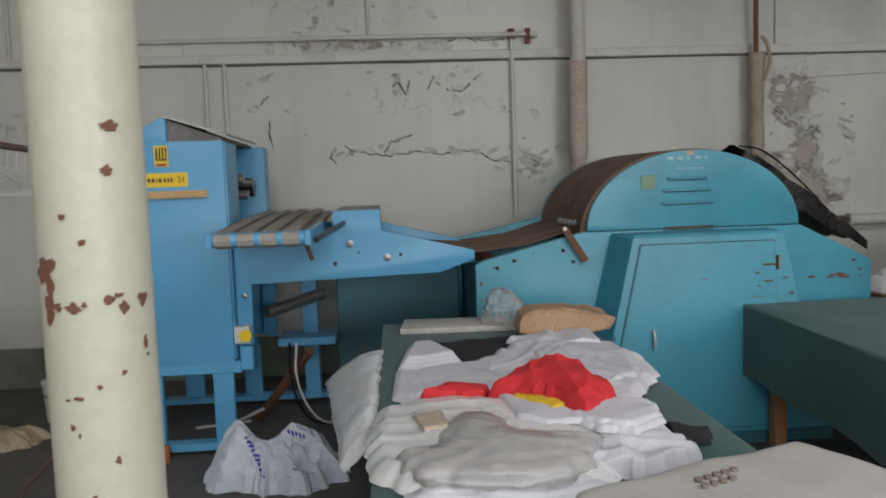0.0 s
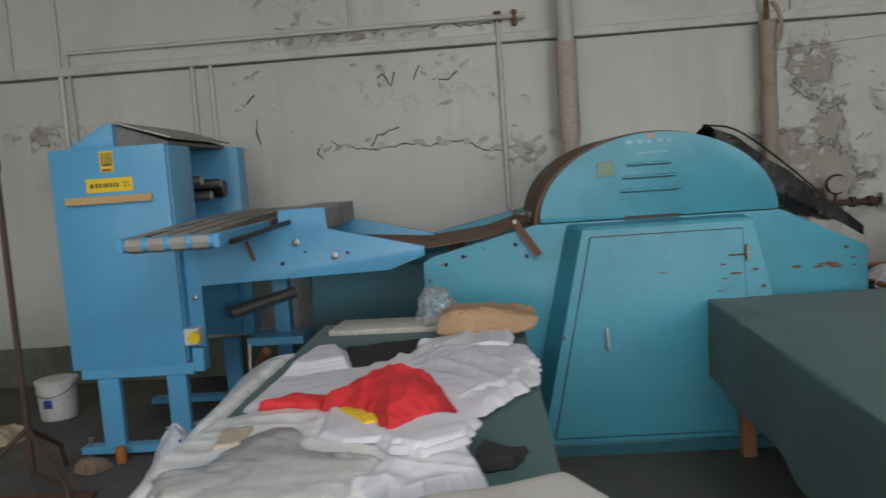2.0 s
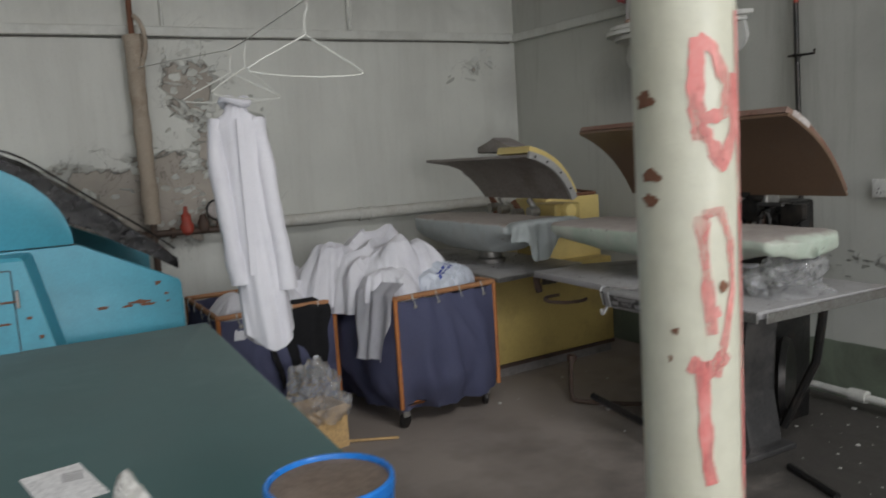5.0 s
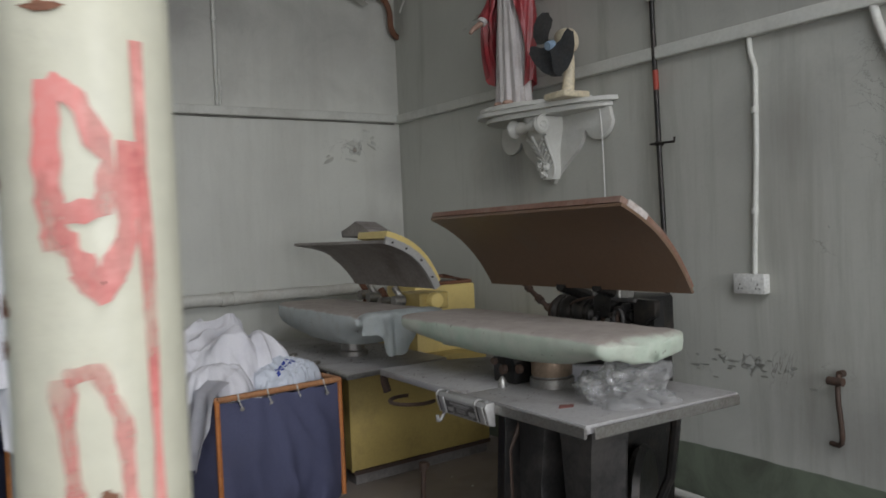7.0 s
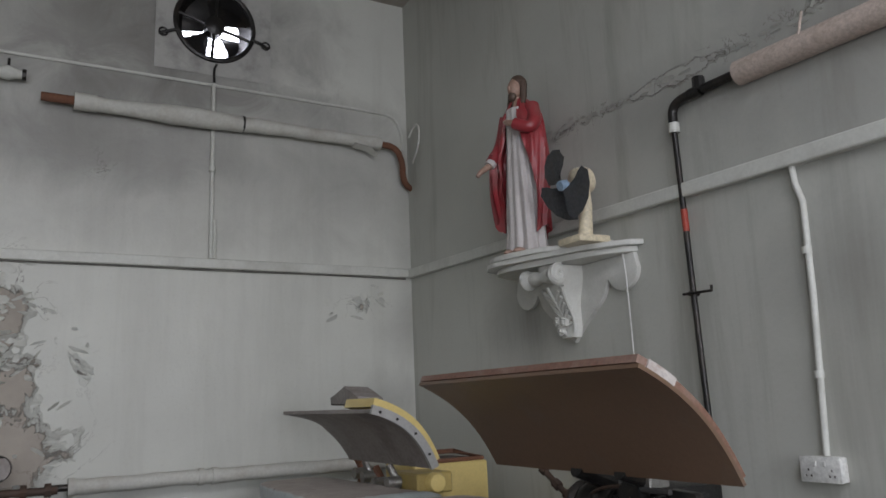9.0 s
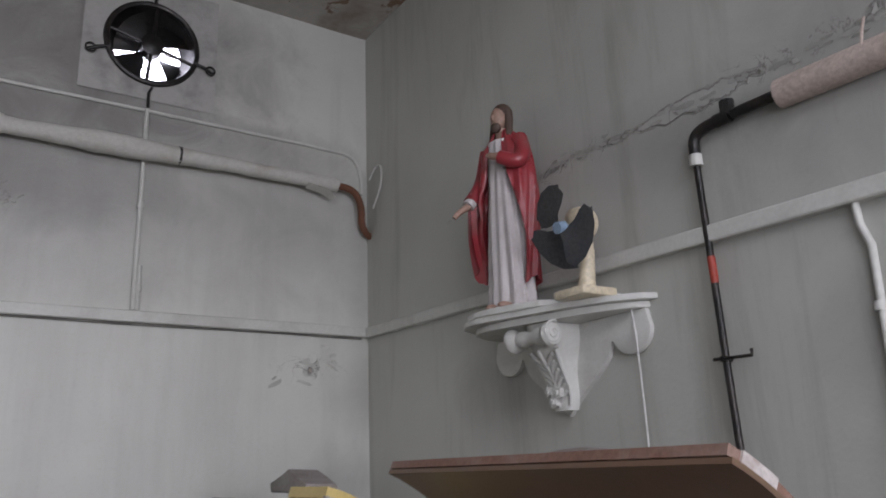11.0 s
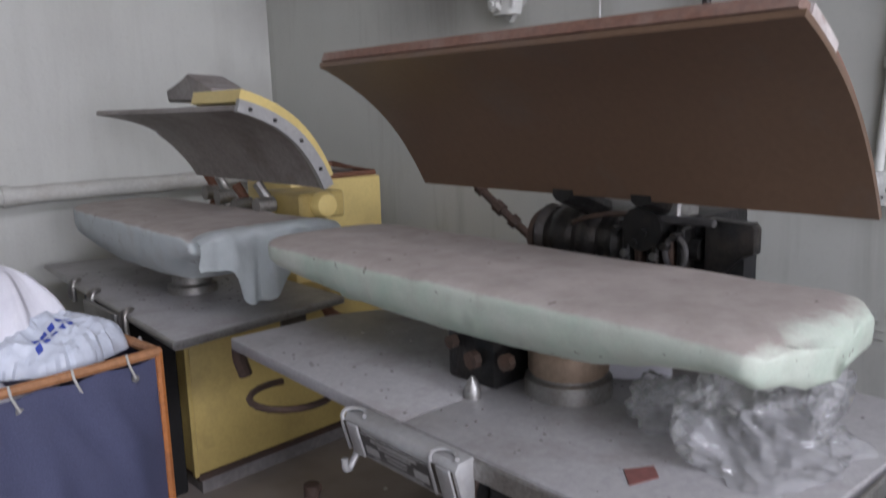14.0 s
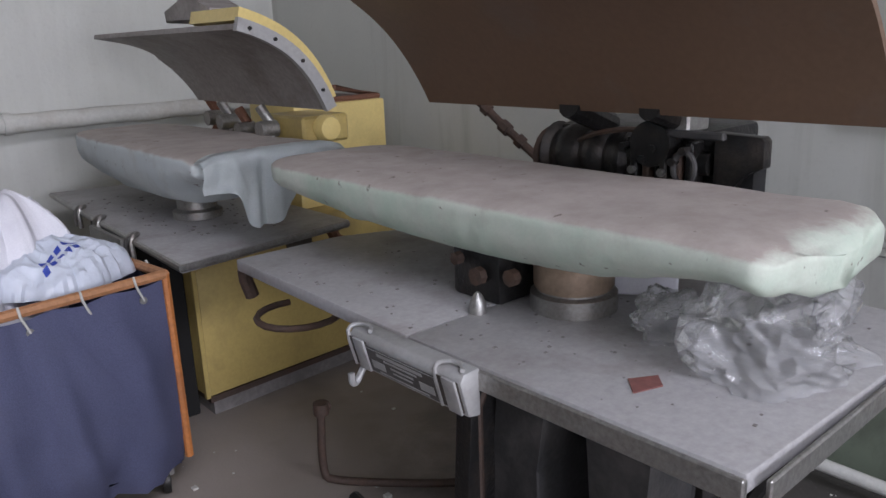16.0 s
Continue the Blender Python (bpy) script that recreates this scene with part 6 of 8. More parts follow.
part("ring_boss", tube(B(), [(5.385, 2.80 + 0.03 * math.cos(t), 1.115 + 0.042 * math.sin(t)) for t in (2 * math.pi * k / 18 for k in range(19))], 0.008, 8), M_DUSTYIRON, p1)
part("oil_pipe", tube(B(), [(5.42, 2.84, 1.19), (5.39, 2.95, 1.21), (5.40, 3.12, 1.18), (5.44, 3.22, 1.12)], 0.008, 6, smooth_path=2), M_DARKRUST, p1)
arch = [(2.62 + 0.10 * math.cos(t), 0.97 + 0.15 * math.sin(t)) for t in (math.pi * k / 14 for k in range(15))]
part("end_cheek", prism(B(), [(2.745, 0.97), (2.745, 1.205), (2.625, 1.20), (2.615, 1.19), (2.615, 1.125)] + [p for p in arch[::-1] if p[0] > 2.62], "x", 5.43, 5.47, 0.004), M_BLACKIRON, p1, "dusty iron cheek with an arched opening")
# black block behind the arch, for the shade in its opening
part("arch_shade_block", box(B(), 5.474, 5.54, 2.66, 2.80, 0.96, 1.19), M_VOID, p1)
part("linkage", tube(B(), [(5.30, 2.85, 1.27), (5.46, 2.85, 1.22)], 0.03, 10), M_BLACKIRON, p1)
part("linkage", tube(B(), [(5.30, 3.1, 1.27), (5.48, 3.1, 1.20)], 0.035, 10), M_BLACKIRON, p1)
part("cam_disc", cyl(B(), (5.38, 2.9, 1.17), (5.43, 2.9, 1.17), 0.06, 20), M_BLACKIRON, p1)
part("shaft", cyl(B(), (5.45, 2.76, 1.12), (5.45, 3.3, 1.12), 0.03, 12), M_BLACKIRON, p1)
part("top_lug", box(B(), 5.40, 5.5, 2.80, 2.88, 1.2, 1.25, 0.006), M_STEEL, p1)
part("knuckle", lathe(B(), [(0.02, 0), (0.04, 0.02), (0.04, 0.07), (0.02, 0.09)], (5.52, 3.2, 1.18), 12), M_BLACKIRON, p1)
for pts in ([(3.16, 0.0), (2.98, 0.0), (2.94, 0.12), (2.955, 0.35), (2.93, 0.6), (2.86, 0.81), (3.12, 0.81), (3.10, 0.5), (3.12, 0.18), (3.20, 0.05)],
            [(2.60, 0.0), (2.76, 0.0), (2.79, 0.12), (2.77, 0.35), (2.80, 0.6), (2.86, 0.81), (2.56, 0.81), (2.62, 0.6), (2.64, 0.3), (2.58, 0.06)]):
    part("cast_leg", prism(B(), pts, "x", 5.0, 5.22, 0.012), M_DUSTYIRON, p1, "dusty black cast iron leg")
part("foot_flange", prism(B(), [(4.92, 2.56), (5.30, 2.56), (5.30, 3.24), (4.92, 3.24)], "z", 0.0, 0.03, 0.006), M_DUSTYIRON, p1)
part("leg_web", box(B(), 5.06, 5.16, 2.76, 2.97, 0.05, 0.2, 0.008), M_DUSTYIRON, p1)
part("top_spider", prism(B(), [(2.45, 0.815), (3.3, 0.815), (3.2, 0.74), (2.55, 0.74)], "x", 4.92, 5.3, 0.01), M_DUSTYIRON, p1)
part("back_frame", prism(B(), [(5.35, 0.0), (5.75, 0.0), (5.78, 0.95), (5.5, 0.98), (5.36, 0.5)], "y", 2.82, 3.2, 0.01), M_BLACKIRON, p1)
for y in (3.14,):
    part("side_leg", prism(B(), [(4.88, 0.0), (4.98, 0.0), (5.06, 0.81), (4.94, 0.81)], "y", y - 0.03, y + 0.03, 0.006), M_BLACKIRON, p1)
part("side_strut", tube(B(), [(5.38, 2.45, 0.82), (5.34, 2.48, 0.45), (5.28, 2.62, 0.1)], 0.022, 8), M_BLACKIRON, p1)
part("treadle", tube(B(), [(4.75, 3.45, 0.16), (4.72, 2.9, 0.12), (4.75, 2.4, 0.16)], 0.02, 8, smooth_path=1), M_BLACKIRON, p1, "foot treadle bar")
part("flywheel", lathe(B(), [(0.05, -0.03), (0.2, -0.03), (0.22, 0), (0.2, 0.03), (0.05, 0.03)], (0, 0, 0), 28), M_BLACKIRON, p1).matrix_basis = pose(5.42, 2.72, 0.3, 90, 0, 30)
part("copper_pipe", tube(B(), [(5.1, 3.1, 0.8), (4.95, 3.12, 0.5), (4.95, 3.12, 0.1), (5.0, 3.0, 0.05)], 0.014, 8), M_DARKRUST, p1)
part("steam_elbow", tube(B(), [(4.66, 3.79, 0.835), (4.66, 3.82, 0.79), (4.68, 3.82, 0.72)], 0.022, 10, smooth_path=1), M_DARKRUST, p1, "rusty steam elbow under the table")
part("copper_loop", tube(B(), [(4.72 + 0.12 * math.cos(a), 3.62 + 0.12 * math.sin(a), 0.70) for a in (math.pi * (0.4 + 1.3 * i / 12) for i in range(13))], 0.01, 6), M_DARKRUST, p1)
hose = part("hose", tube(B(), [(5.5, 3.76, 1.30), (5.58, 3.73, 1.23), (5.60, 3.66, 1.165), (5.61, 3.60, 1.12), (5.66, 3.5, 1.02), (5.74, 3.42, 0.9)], 0.015, 10, smooth_path=1), M_DARKRUST, p1, "rusty jointed pipe behind the board")
for a, b in (((5.585, 3.72, 1.218), (5.592, 3.70, 1.2)), ((5.602, 3.65, 1.157), (5.606, 3.62, 1.135)), ((5.615, 3.59, 1.11), (5.625, 3.57, 1.09))):
    part("union_nut", cyl(B(), a, b, 0.024, 8), M_DARKRUST, hose)

p2 = thing("garment_press", (0, 0, 0), 0, "smaller yellow garment press with open grey head", "press")
TOP2 = 0.78
part("table_plate", prism(B(), [(4.585, 4.11), (5.32, 4.22), (5.34, 5.75), (4.68, 5.9)], "z", TOP2 - 0.03, TOP2, 0.004), M_GREYTOP, p2, "dusty grey table plate")
part("table_rim", tube(B(), [(5.31, 4.215, TOP2 - 0.012), (4.588, 4.108, TOP2 - 0.012), (4.682, 5.9, TOP2 - 0.012)], 0.013, 8), M_STEEL, p2)
for y in (4.62, 5.05, 5.35):
    part("clamp_slot", tube(B(), [(4.575 + 0.05 * (y - 4.1), y - 0.03, TOP2 - 0.08), (4.575 + 0.05 * (y - 4.1), y - 0.025, TOP2 + 0.005), (4.62 + 0.05 * (y - 4.1), y, TOP2 + 0.012), (4.575 + 0.05 * (y - 4.1), y + 0.025, TOP2 + 0.005), (4.575 + 0.05 * (y - 4.1), y + 0.03, TOP2 - 0.08)], 0.011, 8, smooth_path=2), M_STEEL, p2)
part("tray_plate", box(B(), 4.585, 4.6, 4.66, 5.02, TOP2 - 0.09, TOP2 - 0.01), M_STEEL, p2)
HEAD2 = quarter(4.905, 1.505, 5.237, 1.21, 14, 0.065)
bm = press_head((4.20, 5.40), HEAD2, 0.02, [5.62, 5.57, 5.50, 5.445, 5.41, 5.385, 5.375, 5.40, 5.385, 5.37, 5.355, 5.34, 5.325, 5.31, 5.30])
part("head_plate", bm, M_HEADGREY, p2, "dusty grey pressing plate")
part("head_end_band", press_head((4.185, 4.21), [(x - 0.004, z - 0.004) for x, z in HEAD2], 0.045), M_ALLOY, p2, "riveted steel end band")
for i in (1, 4, 8, 12):
    x, z = HEAD2[i]
    part("rivet", cyl(B(), (x + 0.01, 4.178, z + 0.012), (x + 0.01, 4.186, z + 0.012), 0.007, 8), M_BLACKIRON, p2)
part("head_back", press_head((4.22, 4.60), [(x + 0.02, z + 0.03) for x, z in HEAD2], 0.045), M_PALEYELLOW, p2, "pale yellow enamel head back")
bm = prism(B(), [(-0.21, 0.0), (-0.215, 0.05), (-0.10, 0.075), (-0.02, 0.115), (0.05, 0.08), (0.20, 0.058), (0.205, 0.012), (0.1, 0.02), (0.0, 0.008), (-0.12, 0.016)], "x", -0.07, 0.08, 0.006)
for v in bm.verts:
    v.co += Vector((0.012 * n3(v.co.y * 9, v.co.z * 20, 2), 0.01 * n3(v.co.z * 20, v.co.x * 9, 5), 0.008 * n3(v.co.x * 12, v.co.y * 8, 7)))
    v.co += Vector((5.04, 4.72, 1.545 - 0.12 * max(0, v.co.x)))
solo("felt_pad", bm, M_HEADGREY, label="folded grey felt pad on the press head", category="pad")
bm = buck(B(), 4.15, 5.70, lambda f: (4.70 + 0.01 * f + 0.05 * max(0, f - 0.6), 5.25 - 0.06 * f), 0.87, 1.10, 0.07, 0.24, 8)
part("padded_board", bm, M_BOARDBLUE, p2, "dusty padded board with pale blue sides", 75)
bm = B()
rows = []
for i in range(30):
    f = i / 29
    row = []
    for j in range(61):
        u = j / 60
        flap = 1 / (1 + math.exp(-(u - 0.22) * 60)) * (1 - 1 / (1 + math.exp(-(u - 0.56) * 22)))
        drop = 0.085 + 0.155 * flap * (0.9 + 0.25 * n3(u * 9, 1.5)) - 0.03 * max(0, u - 0.6)
        run = f * (drop + 0.09)
        over = min(run, 0.07)
        down = max(0.0, run - 0.05)
        fold_ = (math.sin(u * 21 + 1.5 * n3(u * 4, f * 2, 3)) + 0.5 * math.sin(u * 47 + 2)) * 0.020 * min(1, down * 9)
        x = 4.705 + 0.55 * u + 0.02 * n3(f * 2, u * 5, 8) * min(1, down * 9) - 0.02 * (0.5 - u) * min(1, down * 6)
        row.append(bm.verts.new((x, 4.205 - 1.1 * over - 0.012 * math.sin(min(1, down * 14) * math.pi / 2) + fold_ - 0.006, 1.112 - 0.002 * (0.07 - over) - down * (1 - 0.25 * math.exp(-down * 40)) + 0.004 * n3(u * 14, f * 6, 5) - 0.03 * (abs(2 * u - 1) ** 8) * (1 - f))))
    rows.append(row)
skin(bm, rows, False)
bmesh.ops.solidify(bm, geom=bm.faces[:], thickness=0.004)
part("loose_cover", bm, M_MINTBLUE, p2, "loose pale blue cover hanging off the end")
part("pedestal", lathe(B(), [(0.1, TOP2), (0.1, TOP2 + 0.03), (0.08, TOP2 + 0.04), (0.08, TOP2 + 0.19)], (4.95, 4.78, 0), 20), M_STEEL, p2)
part("tower", box(B(), 5.42, 5.92, 4.74, 5.15, 0.12, 1.19, 0.012, 2), M_PALEYELLOW, p2, "pale yellow enamel tower")
part("tower_mouth", box(B(), 5.46, 5.88, 4.78, 5.11, 1.19, 1.205), M_BLACKIRON, p2)
part("tower_lip", tube(B(), [(5.45, 4.77, 1.2), (5.9, 4.77, 1.2), (5.9, 5.12, 1.23), (5.45, 5.12, 1.23), (5.45, 4.77, 1.2)], 0.016, 6), M_RUST, p2)
part("knob", lathe(B(), [(0.055, 0), (0.055, 0.03), (0.045, 0.05), (0.015, 0.055)], (0, 0, 0), 20), M_PALEYELLOW, p2, "round yellow knob").matrix_basis = pose(5.38, 4.44, 1.12, 90, 0, 0)
part("knob_arm", box(B(), 5.28, 5.5, 4.44, 4.76, 1.06, 1.17, 0.01), M_YELLOW, p2)
for i, (x, y, z) in enumerate(((5.2, 4.62, 1.12), (5.22, 4.85, 1.1), (5.25, 5.08, 1.12), (5.27, 5.25, 1.13))):
    part("lever", tube(B(), [(x, y, z - 0.1), (x + 0.05, y, z), (x + 0.02, y + 0.05, z + 0.09)], 0.022, 8, smooth_path=1), (M_STEEL, M_RUST)[i % 2], p2)
    part("lever_boss", cyl(B(), (x - 0.02, y, z), (x + 0.06, y, z), 0.035, 12), M_STEEL, p2)
part("lower_cabinet", prism(B(), [(4.79, 4.53), (5.90, 4.60), (5.90, 5.6), (4.79, 5.6)], "z", 0.09, 0.73, 0.012), M_YELLOW, p2, "mustard enamel base cabinet")
part("cabinet_plinth", prism(B(), [(4.82, 4.55), (5.88, 4.62), (5.88, 5.55), (4.82, 5.55)], "z", 0.0, 0.065), M_DARKGREY, p2, "grey mortar plinth")
part("plinth_band", prism(B(), [(4.80, 4.528), (5.90, 4.60), (5.90, 5.58), (4.80, 5.58)], "z", 0.0655, 0.0895), M_DARKRUST, p2, "rusty foot band")
# black block put into the gap in place of its shade
part("gap_shade_block", box(B(), 4.70, 4.782, 4.60, 5.4, 0.0, 0.74, 0.006), M_VOID, p2, "black block for the shade in the gap beside the cabinet")
part("cabinet_edge", box(B(), 4.78, 4.80, 4.518, 4.54, 0.09, 0.73, 0.003), M_YELLOW, p2)
part("cabinet_slot", box(B(), 5.22, 5.34, 4.545, 4.57, 0.60, 0.71), M_DARKINK, p2)
part("side_valve", tube(B(), [(5.36, 4.44, 0.72), (5.38, 4.42, 0.66), (5.44, 4.44, 0.62)], 0.025, 8), M_RUST, p2)


# ---- laundry carts ----
def cart(c, top, label, group):
    """c: corners of the top rail in turn (near left, near right, far right, far left)."""
    ob = thing("laundry_cart", (0, 0, 0), 0, label, "laundry cart", group)
    c = [Vector((x, y, 0)) for x, y in c]
    mid = sum(c, Vector()) / 4
    for i in range(4):
        a, b = c[i], c[(i + 1) % 4]
        part("top_rail", tube(B(), [a + Vector((0, 0, top)), b + Vector((0, 0, top))], 0.016, 8), M_WOOD, ob, "worn brown top rail")
        part("post", tube(B(), [a + Vector((0, 0, top)), a + Vector((0, 0, 0.14))], 0.014, 8), M_ORANGE, ob)
        part("bottom_rail", tube(B(), [a.lerp(mid, 0.09) + Vector((0, 0, 0.145)), b.lerp(mid, 0.09) + Vector((0, 0, 0.145))], 0.012, 8), M_ORANGE, ob)
        q = a.lerp(mid, 0.16)
        wheel = part("caster", lathe(B(), [(0.02, -0.014), (0.045, -0.012), (0.048, 0), (0.045, 0.012), (0.02, 0.014)], (0, 0, 0), 16), M_BLACKIRON, ob)
        wheel.matrix_basis = pose(q.x, q.y, 0.048, 90, 0, 30 + 40 * i)
        part("caster_fork", box(B(), q.x - 0.022, q.x + 0.022, q.y - 0.03, q.y + 0.03, 0.07, 0.13, 0.004), M_STEEL, ob)
        # canvas side, hung from the rail and bellied out
        bm = B()
        d = (b - a).normalized()
        out = Vector((d.y, -d.x, 0))
        rows = []
        for r in range(13):
            f = r / 12
            row = []
            for s in range(25):
                u = s / 24
                p = a.lerp(b, 0.01 + 0.98 * u)
                belly = 0.10 * math.sin(math.pi * min(1, f * 1.05)) * math.sin(math.pi * u) * (0.6 + 0.6 * f)
                crease = 0.10 * (folds(u * 0.7 - f * 0.25, f * 0.22, i + top * 3, 7) - 0.45) * (0.35 + f) * min(1, 6 * u, 6 * (1 - u)) + 0.02 * math.sin(u * 13 - f * 4 + i + 4 * n3(u * 2, f * 2, i)) * min(1.0, f * 1.6) * min(1, 6 * u, 6 * (1 - u))
                sag = 0.014 * abs(math.sin(u * math.pi * 4)) * (1 - f)
                row.append(bm.verts.new(p + out * (0.002 + belly + crease - 0.03 * f ** 9) + Vector((0, 0, top - 0.012 - sag - f * (top - 0.13 + 0.02 * math.sin(math.pi * u))))))
            rows.append(row)
        skin(bm, rows, False)
        bmesh.ops.solidify(bm, geom=bm.faces[:], thickness=0.004)
        part("canvas_side", bm, M_NAVY, ob, "sagging navy canvas", smooth=60)
        for u in (0.15, 0.38, 0.62, 0.85):
            p = a.lerp(b, u) + out * 0.01
            part("lacing", tube(B(), [p + Vector((0, 0, top + 0.02)), p + out * 0.012 + Vector((0, 0, top - 0.01)), p + d * 0.02 + out * 0.008 + Vector((0, 0, top - 0.06))], 0.004, 6), M_GREYCLOTH, ob)
            part("eyelet", cyl(B(), p + d * 0.02 + Vector((0, 0, top - 0.06)), p + d * 0.02 + out * 0.006 + Vector((0, 0, top - 0.06)), 0.012, 10), M_STEEL, ob)
    bm = B()
    bm.faces.new([bm.verts.new(p.lerp(mid, 0.02) + Vector((0, 0, 0.15))) for p in c])
    bmesh.ops.solidify(bm, geom=bm.faces[:], thickness=0.01)
    part("canvas_floor", bm, M_NAVY, ob)
    return ob


cart([(3.816, 3.985), (4.515, 4.07), (4.42, 4.98), (3.70, 4.90)], 0.775, "laundry cart of navy canvas on orange tubes, overfull with white linen", "laundry carts")
cart([(2.93, 4.42), (3.62, 4.45), (3.60, 5.32), (2.92, 5.30)], 0.735, "laundry cart of navy canvas with black and white clothes", "laundry carts")


def garment(name, args, material, label, cat="clothing", **kw):
    return solo(name, heap(B(), *args, **kw), material, label=label, category=cat, group="white shirts on the table" if name == "white_shirt" else "", smooth=70)


for name, args, label, kw in (
        ("tumbled_linen", (3.97, 4.56, 0.66, 0.38, 0.38, 0.58, 11.0), "tumbled pile of white shirts filling the cart", dict(rough=0.55, ragged=0.10, seg=240, rings=96, crease=0.05)),
        ("tumbled_linen", (3.76, 4.66, 0.70, 0.34, 0.28, 0.36, 14.0), "white shirts tumbled over the back of the cart", dict(rough=0.6, ragged=0.16, seg=170, rings=64, crease=0.045)),
        ("crumpled_shirt", (3.92, 4.30, 0.74, 0.20, 0.24, 0.22, 23.0), "crumpled white shirt at the edge of the cart", dict(rough=0.5, ragged=0.14, seg=150, rings=56, crease=0.04)),
        ("crumpled_shirt", (4.16, 4.44, 0.78, 0.22, 0.20, 0.24, 29.0), "white shirt thrown on top of the pile", dict(rough=0.5, ragged=0.2, seg=150, rings=56, crease=0.04))):
    garment(name, args, M_WHITECLOTH, label, "linen", flat=0.0, **kw)
laundry_bag = solo("laundry_bag", crinkled(B(), 4.27, 4.30, 0.76, 0.20, 0.19, 0.15, 31.0, sharp=0.045, ragged=0.15), M_CARRIER, label="white plastic laundry bag with blue marks in the cart", category="bag", smooth=30)
bag_tree = BVHTree.FromPolygons([v.co for v in laundry_bag.data.vertices], [q.vertices[:] for q in laundry_bag.data.polygons])
for i in range(10):
    x, y = 4.20 + 0.026 * (i % 5), 4.19 + 0.012 * (i % 5) - 0.035 * (i // 5)
    hits = [bag_tree.ray_cast(Vector((x + dx, y + dy, 1.4)), Vector((0, 0, -1)))[0] for dx, dy in ((0, 0), (0.016, 0.004), (0.013, 0.022), (-0.003, 0.018))]
    if None not in hits:
        bm = B()
        lo, hi = [bm.verts.new(q + Vector((0, 0, 0.002))) for q in hits], [bm.verts.new(q + Vector((0, 0, 0.004))) for q in hits]
        skin(bm, [lo, hi])
        bm.faces.new(lo), bm.faces.new(hi[::-1])
        part("printed_mark", bm, M_INK, laundry_bag)


def hanging_cloth(name, top, bottom, half, normal, material, label, seed, thick=0.008, cat="clothing", taper=0.3):
    """A garment that hangs down over an edge; top and bottom are the middles of its ends, normal points out."""
    bm = B()
    t, b, n = Vector(top), Vector(bottom), Vector(normal).normalized()
    side = n.cross(Vector((0, 0, 1))).normalized()
    rows = []
    for r in range(19):
        f = r / 18
        p = t.lerp(b, f)
        w = half * (1 - taper * f + 0.15 * n3(f * 3, seed))
        row = []
        for s in range(21):
            u = s / 10 - 1
            fold_ = 0.022 * math.sin(u * 8 + seed + f * 1.2 + n3(f * 3, u * 2, seed) * 2) * (0.35 + 0.65 * f)
            over = 0.07 * max(0.0, 0.12 - f) / 0.12
            row.append(bm.verts.new(p + side * (w * u) + n * (fold_ + 0.02 - over) + Vector((0, 0, 0.03 * n3(u * 2 + seed, f * 2) * f + 0.02 * max(0, 0.12 - f)))))
        rows.append(row)
    skin(bm, rows, False)
    bmesh.ops.solidify(bm, geom=bm.faces[:], thickness=thick)
    return solo(name, bm, material, label=label, category=cat, smooth=80)


hanging_cloth("hanging_shirt", (3.79, 4.16, 0.85), (3.68, 4.06, 0.45), 0.17, (-0.9, -0.35, 0), M_WHITECLOTH, "white shirt hanging over the side of the cart", 2.0)
hanging_cloth("black_jacket", (3.36, 4.42, 0.77), (3.38, 4.36, 0.30), 0.22, (0.1, -1, 0), M_BLACKCLOTH, "black jacket hanging over the cart rail", 5.0, 0.015)
part("cuff_tag", box(B(), 3.42, 3.45, 4.30, 4.304, 0.44, 0.46), M_WHITEPRINT, bpy.data.objects["black_jacket"])
garment("tumbled_linen", (3.44, 4.82, 0.62, 0.30, 0.34, 0.40, 42.0), M_WHITECLOTH, "tumbled white linen beside the black clothes", "linen", rough=0.55, flat=0.0, seg=150, rings=56, crease=0.045)
garment("tumbled_linen", (3.10, 4.70, 0.60, 0.20, 0.28, 0.22, 41.0), M_WHITECLOTH, "white linen in the cart beside the ironer", "linen", rough=0.45, flat=0.2, ridges=7, seg=64, rings=22)
garment("black_jumper", (3.42, 4.75, 0.60, 0.19, 0.26, 0.17, 43.0), M_BLACKCLOTH, "black clothes heaped in the cart", rough=0.45, flat=0.2, seg=56, rings=20)
ob = thing("cardboard_box", (3.33, 4.1, 0), 12, "small open pale cardboard box on the floor", "box")
for n_, x0, x1, y0, y1 in (("side", -0.14, 0.14, -0.12, -0.115), ("side", -0.14, 0.14, 0.115, 0.12), ("end", -0.14, -0.135, -0.114, 0.114), ("end", 0.135, 0.14, -0.114, 0.114)):
    part(n_, box(B(), x0, x1, y0, y1, 0.0, 0.24), M_PALEWOOD, ob)
part("base", box(B(), -0.134, 0.134, -0.114, 0.114, 0.0, 0.006), M_PALEWOOD, ob)
solo("clear_bag", film_bag(B(), 3.34, 4.09, 0.16, 0.20, 0.18, 0.27, 47.0), M_CLEAR, label="crinkled clear polythene bag in the box", category="bag", smooth=0)
solo("stick", tube(B(), [(3.5, 4.05, 0.01), (3.75, 3.92, 0.012)], 0.008, 6), M_PALEWOOD, label="thin pale stick on the floor", category="stick")

# ---- shirt, hangers and line ----
pipe("washing_line", [(2.85, 0.92, 2.20), (2.90, 2.47, 2.052), (2.92, 3.3, 2.06), (2.925, 3.57, 2.07), (2.86, 5.92, 2.3)], 0.0022, M_TRUNK, "sagging wire line from the column to the wall", seg=6, cat="wire")


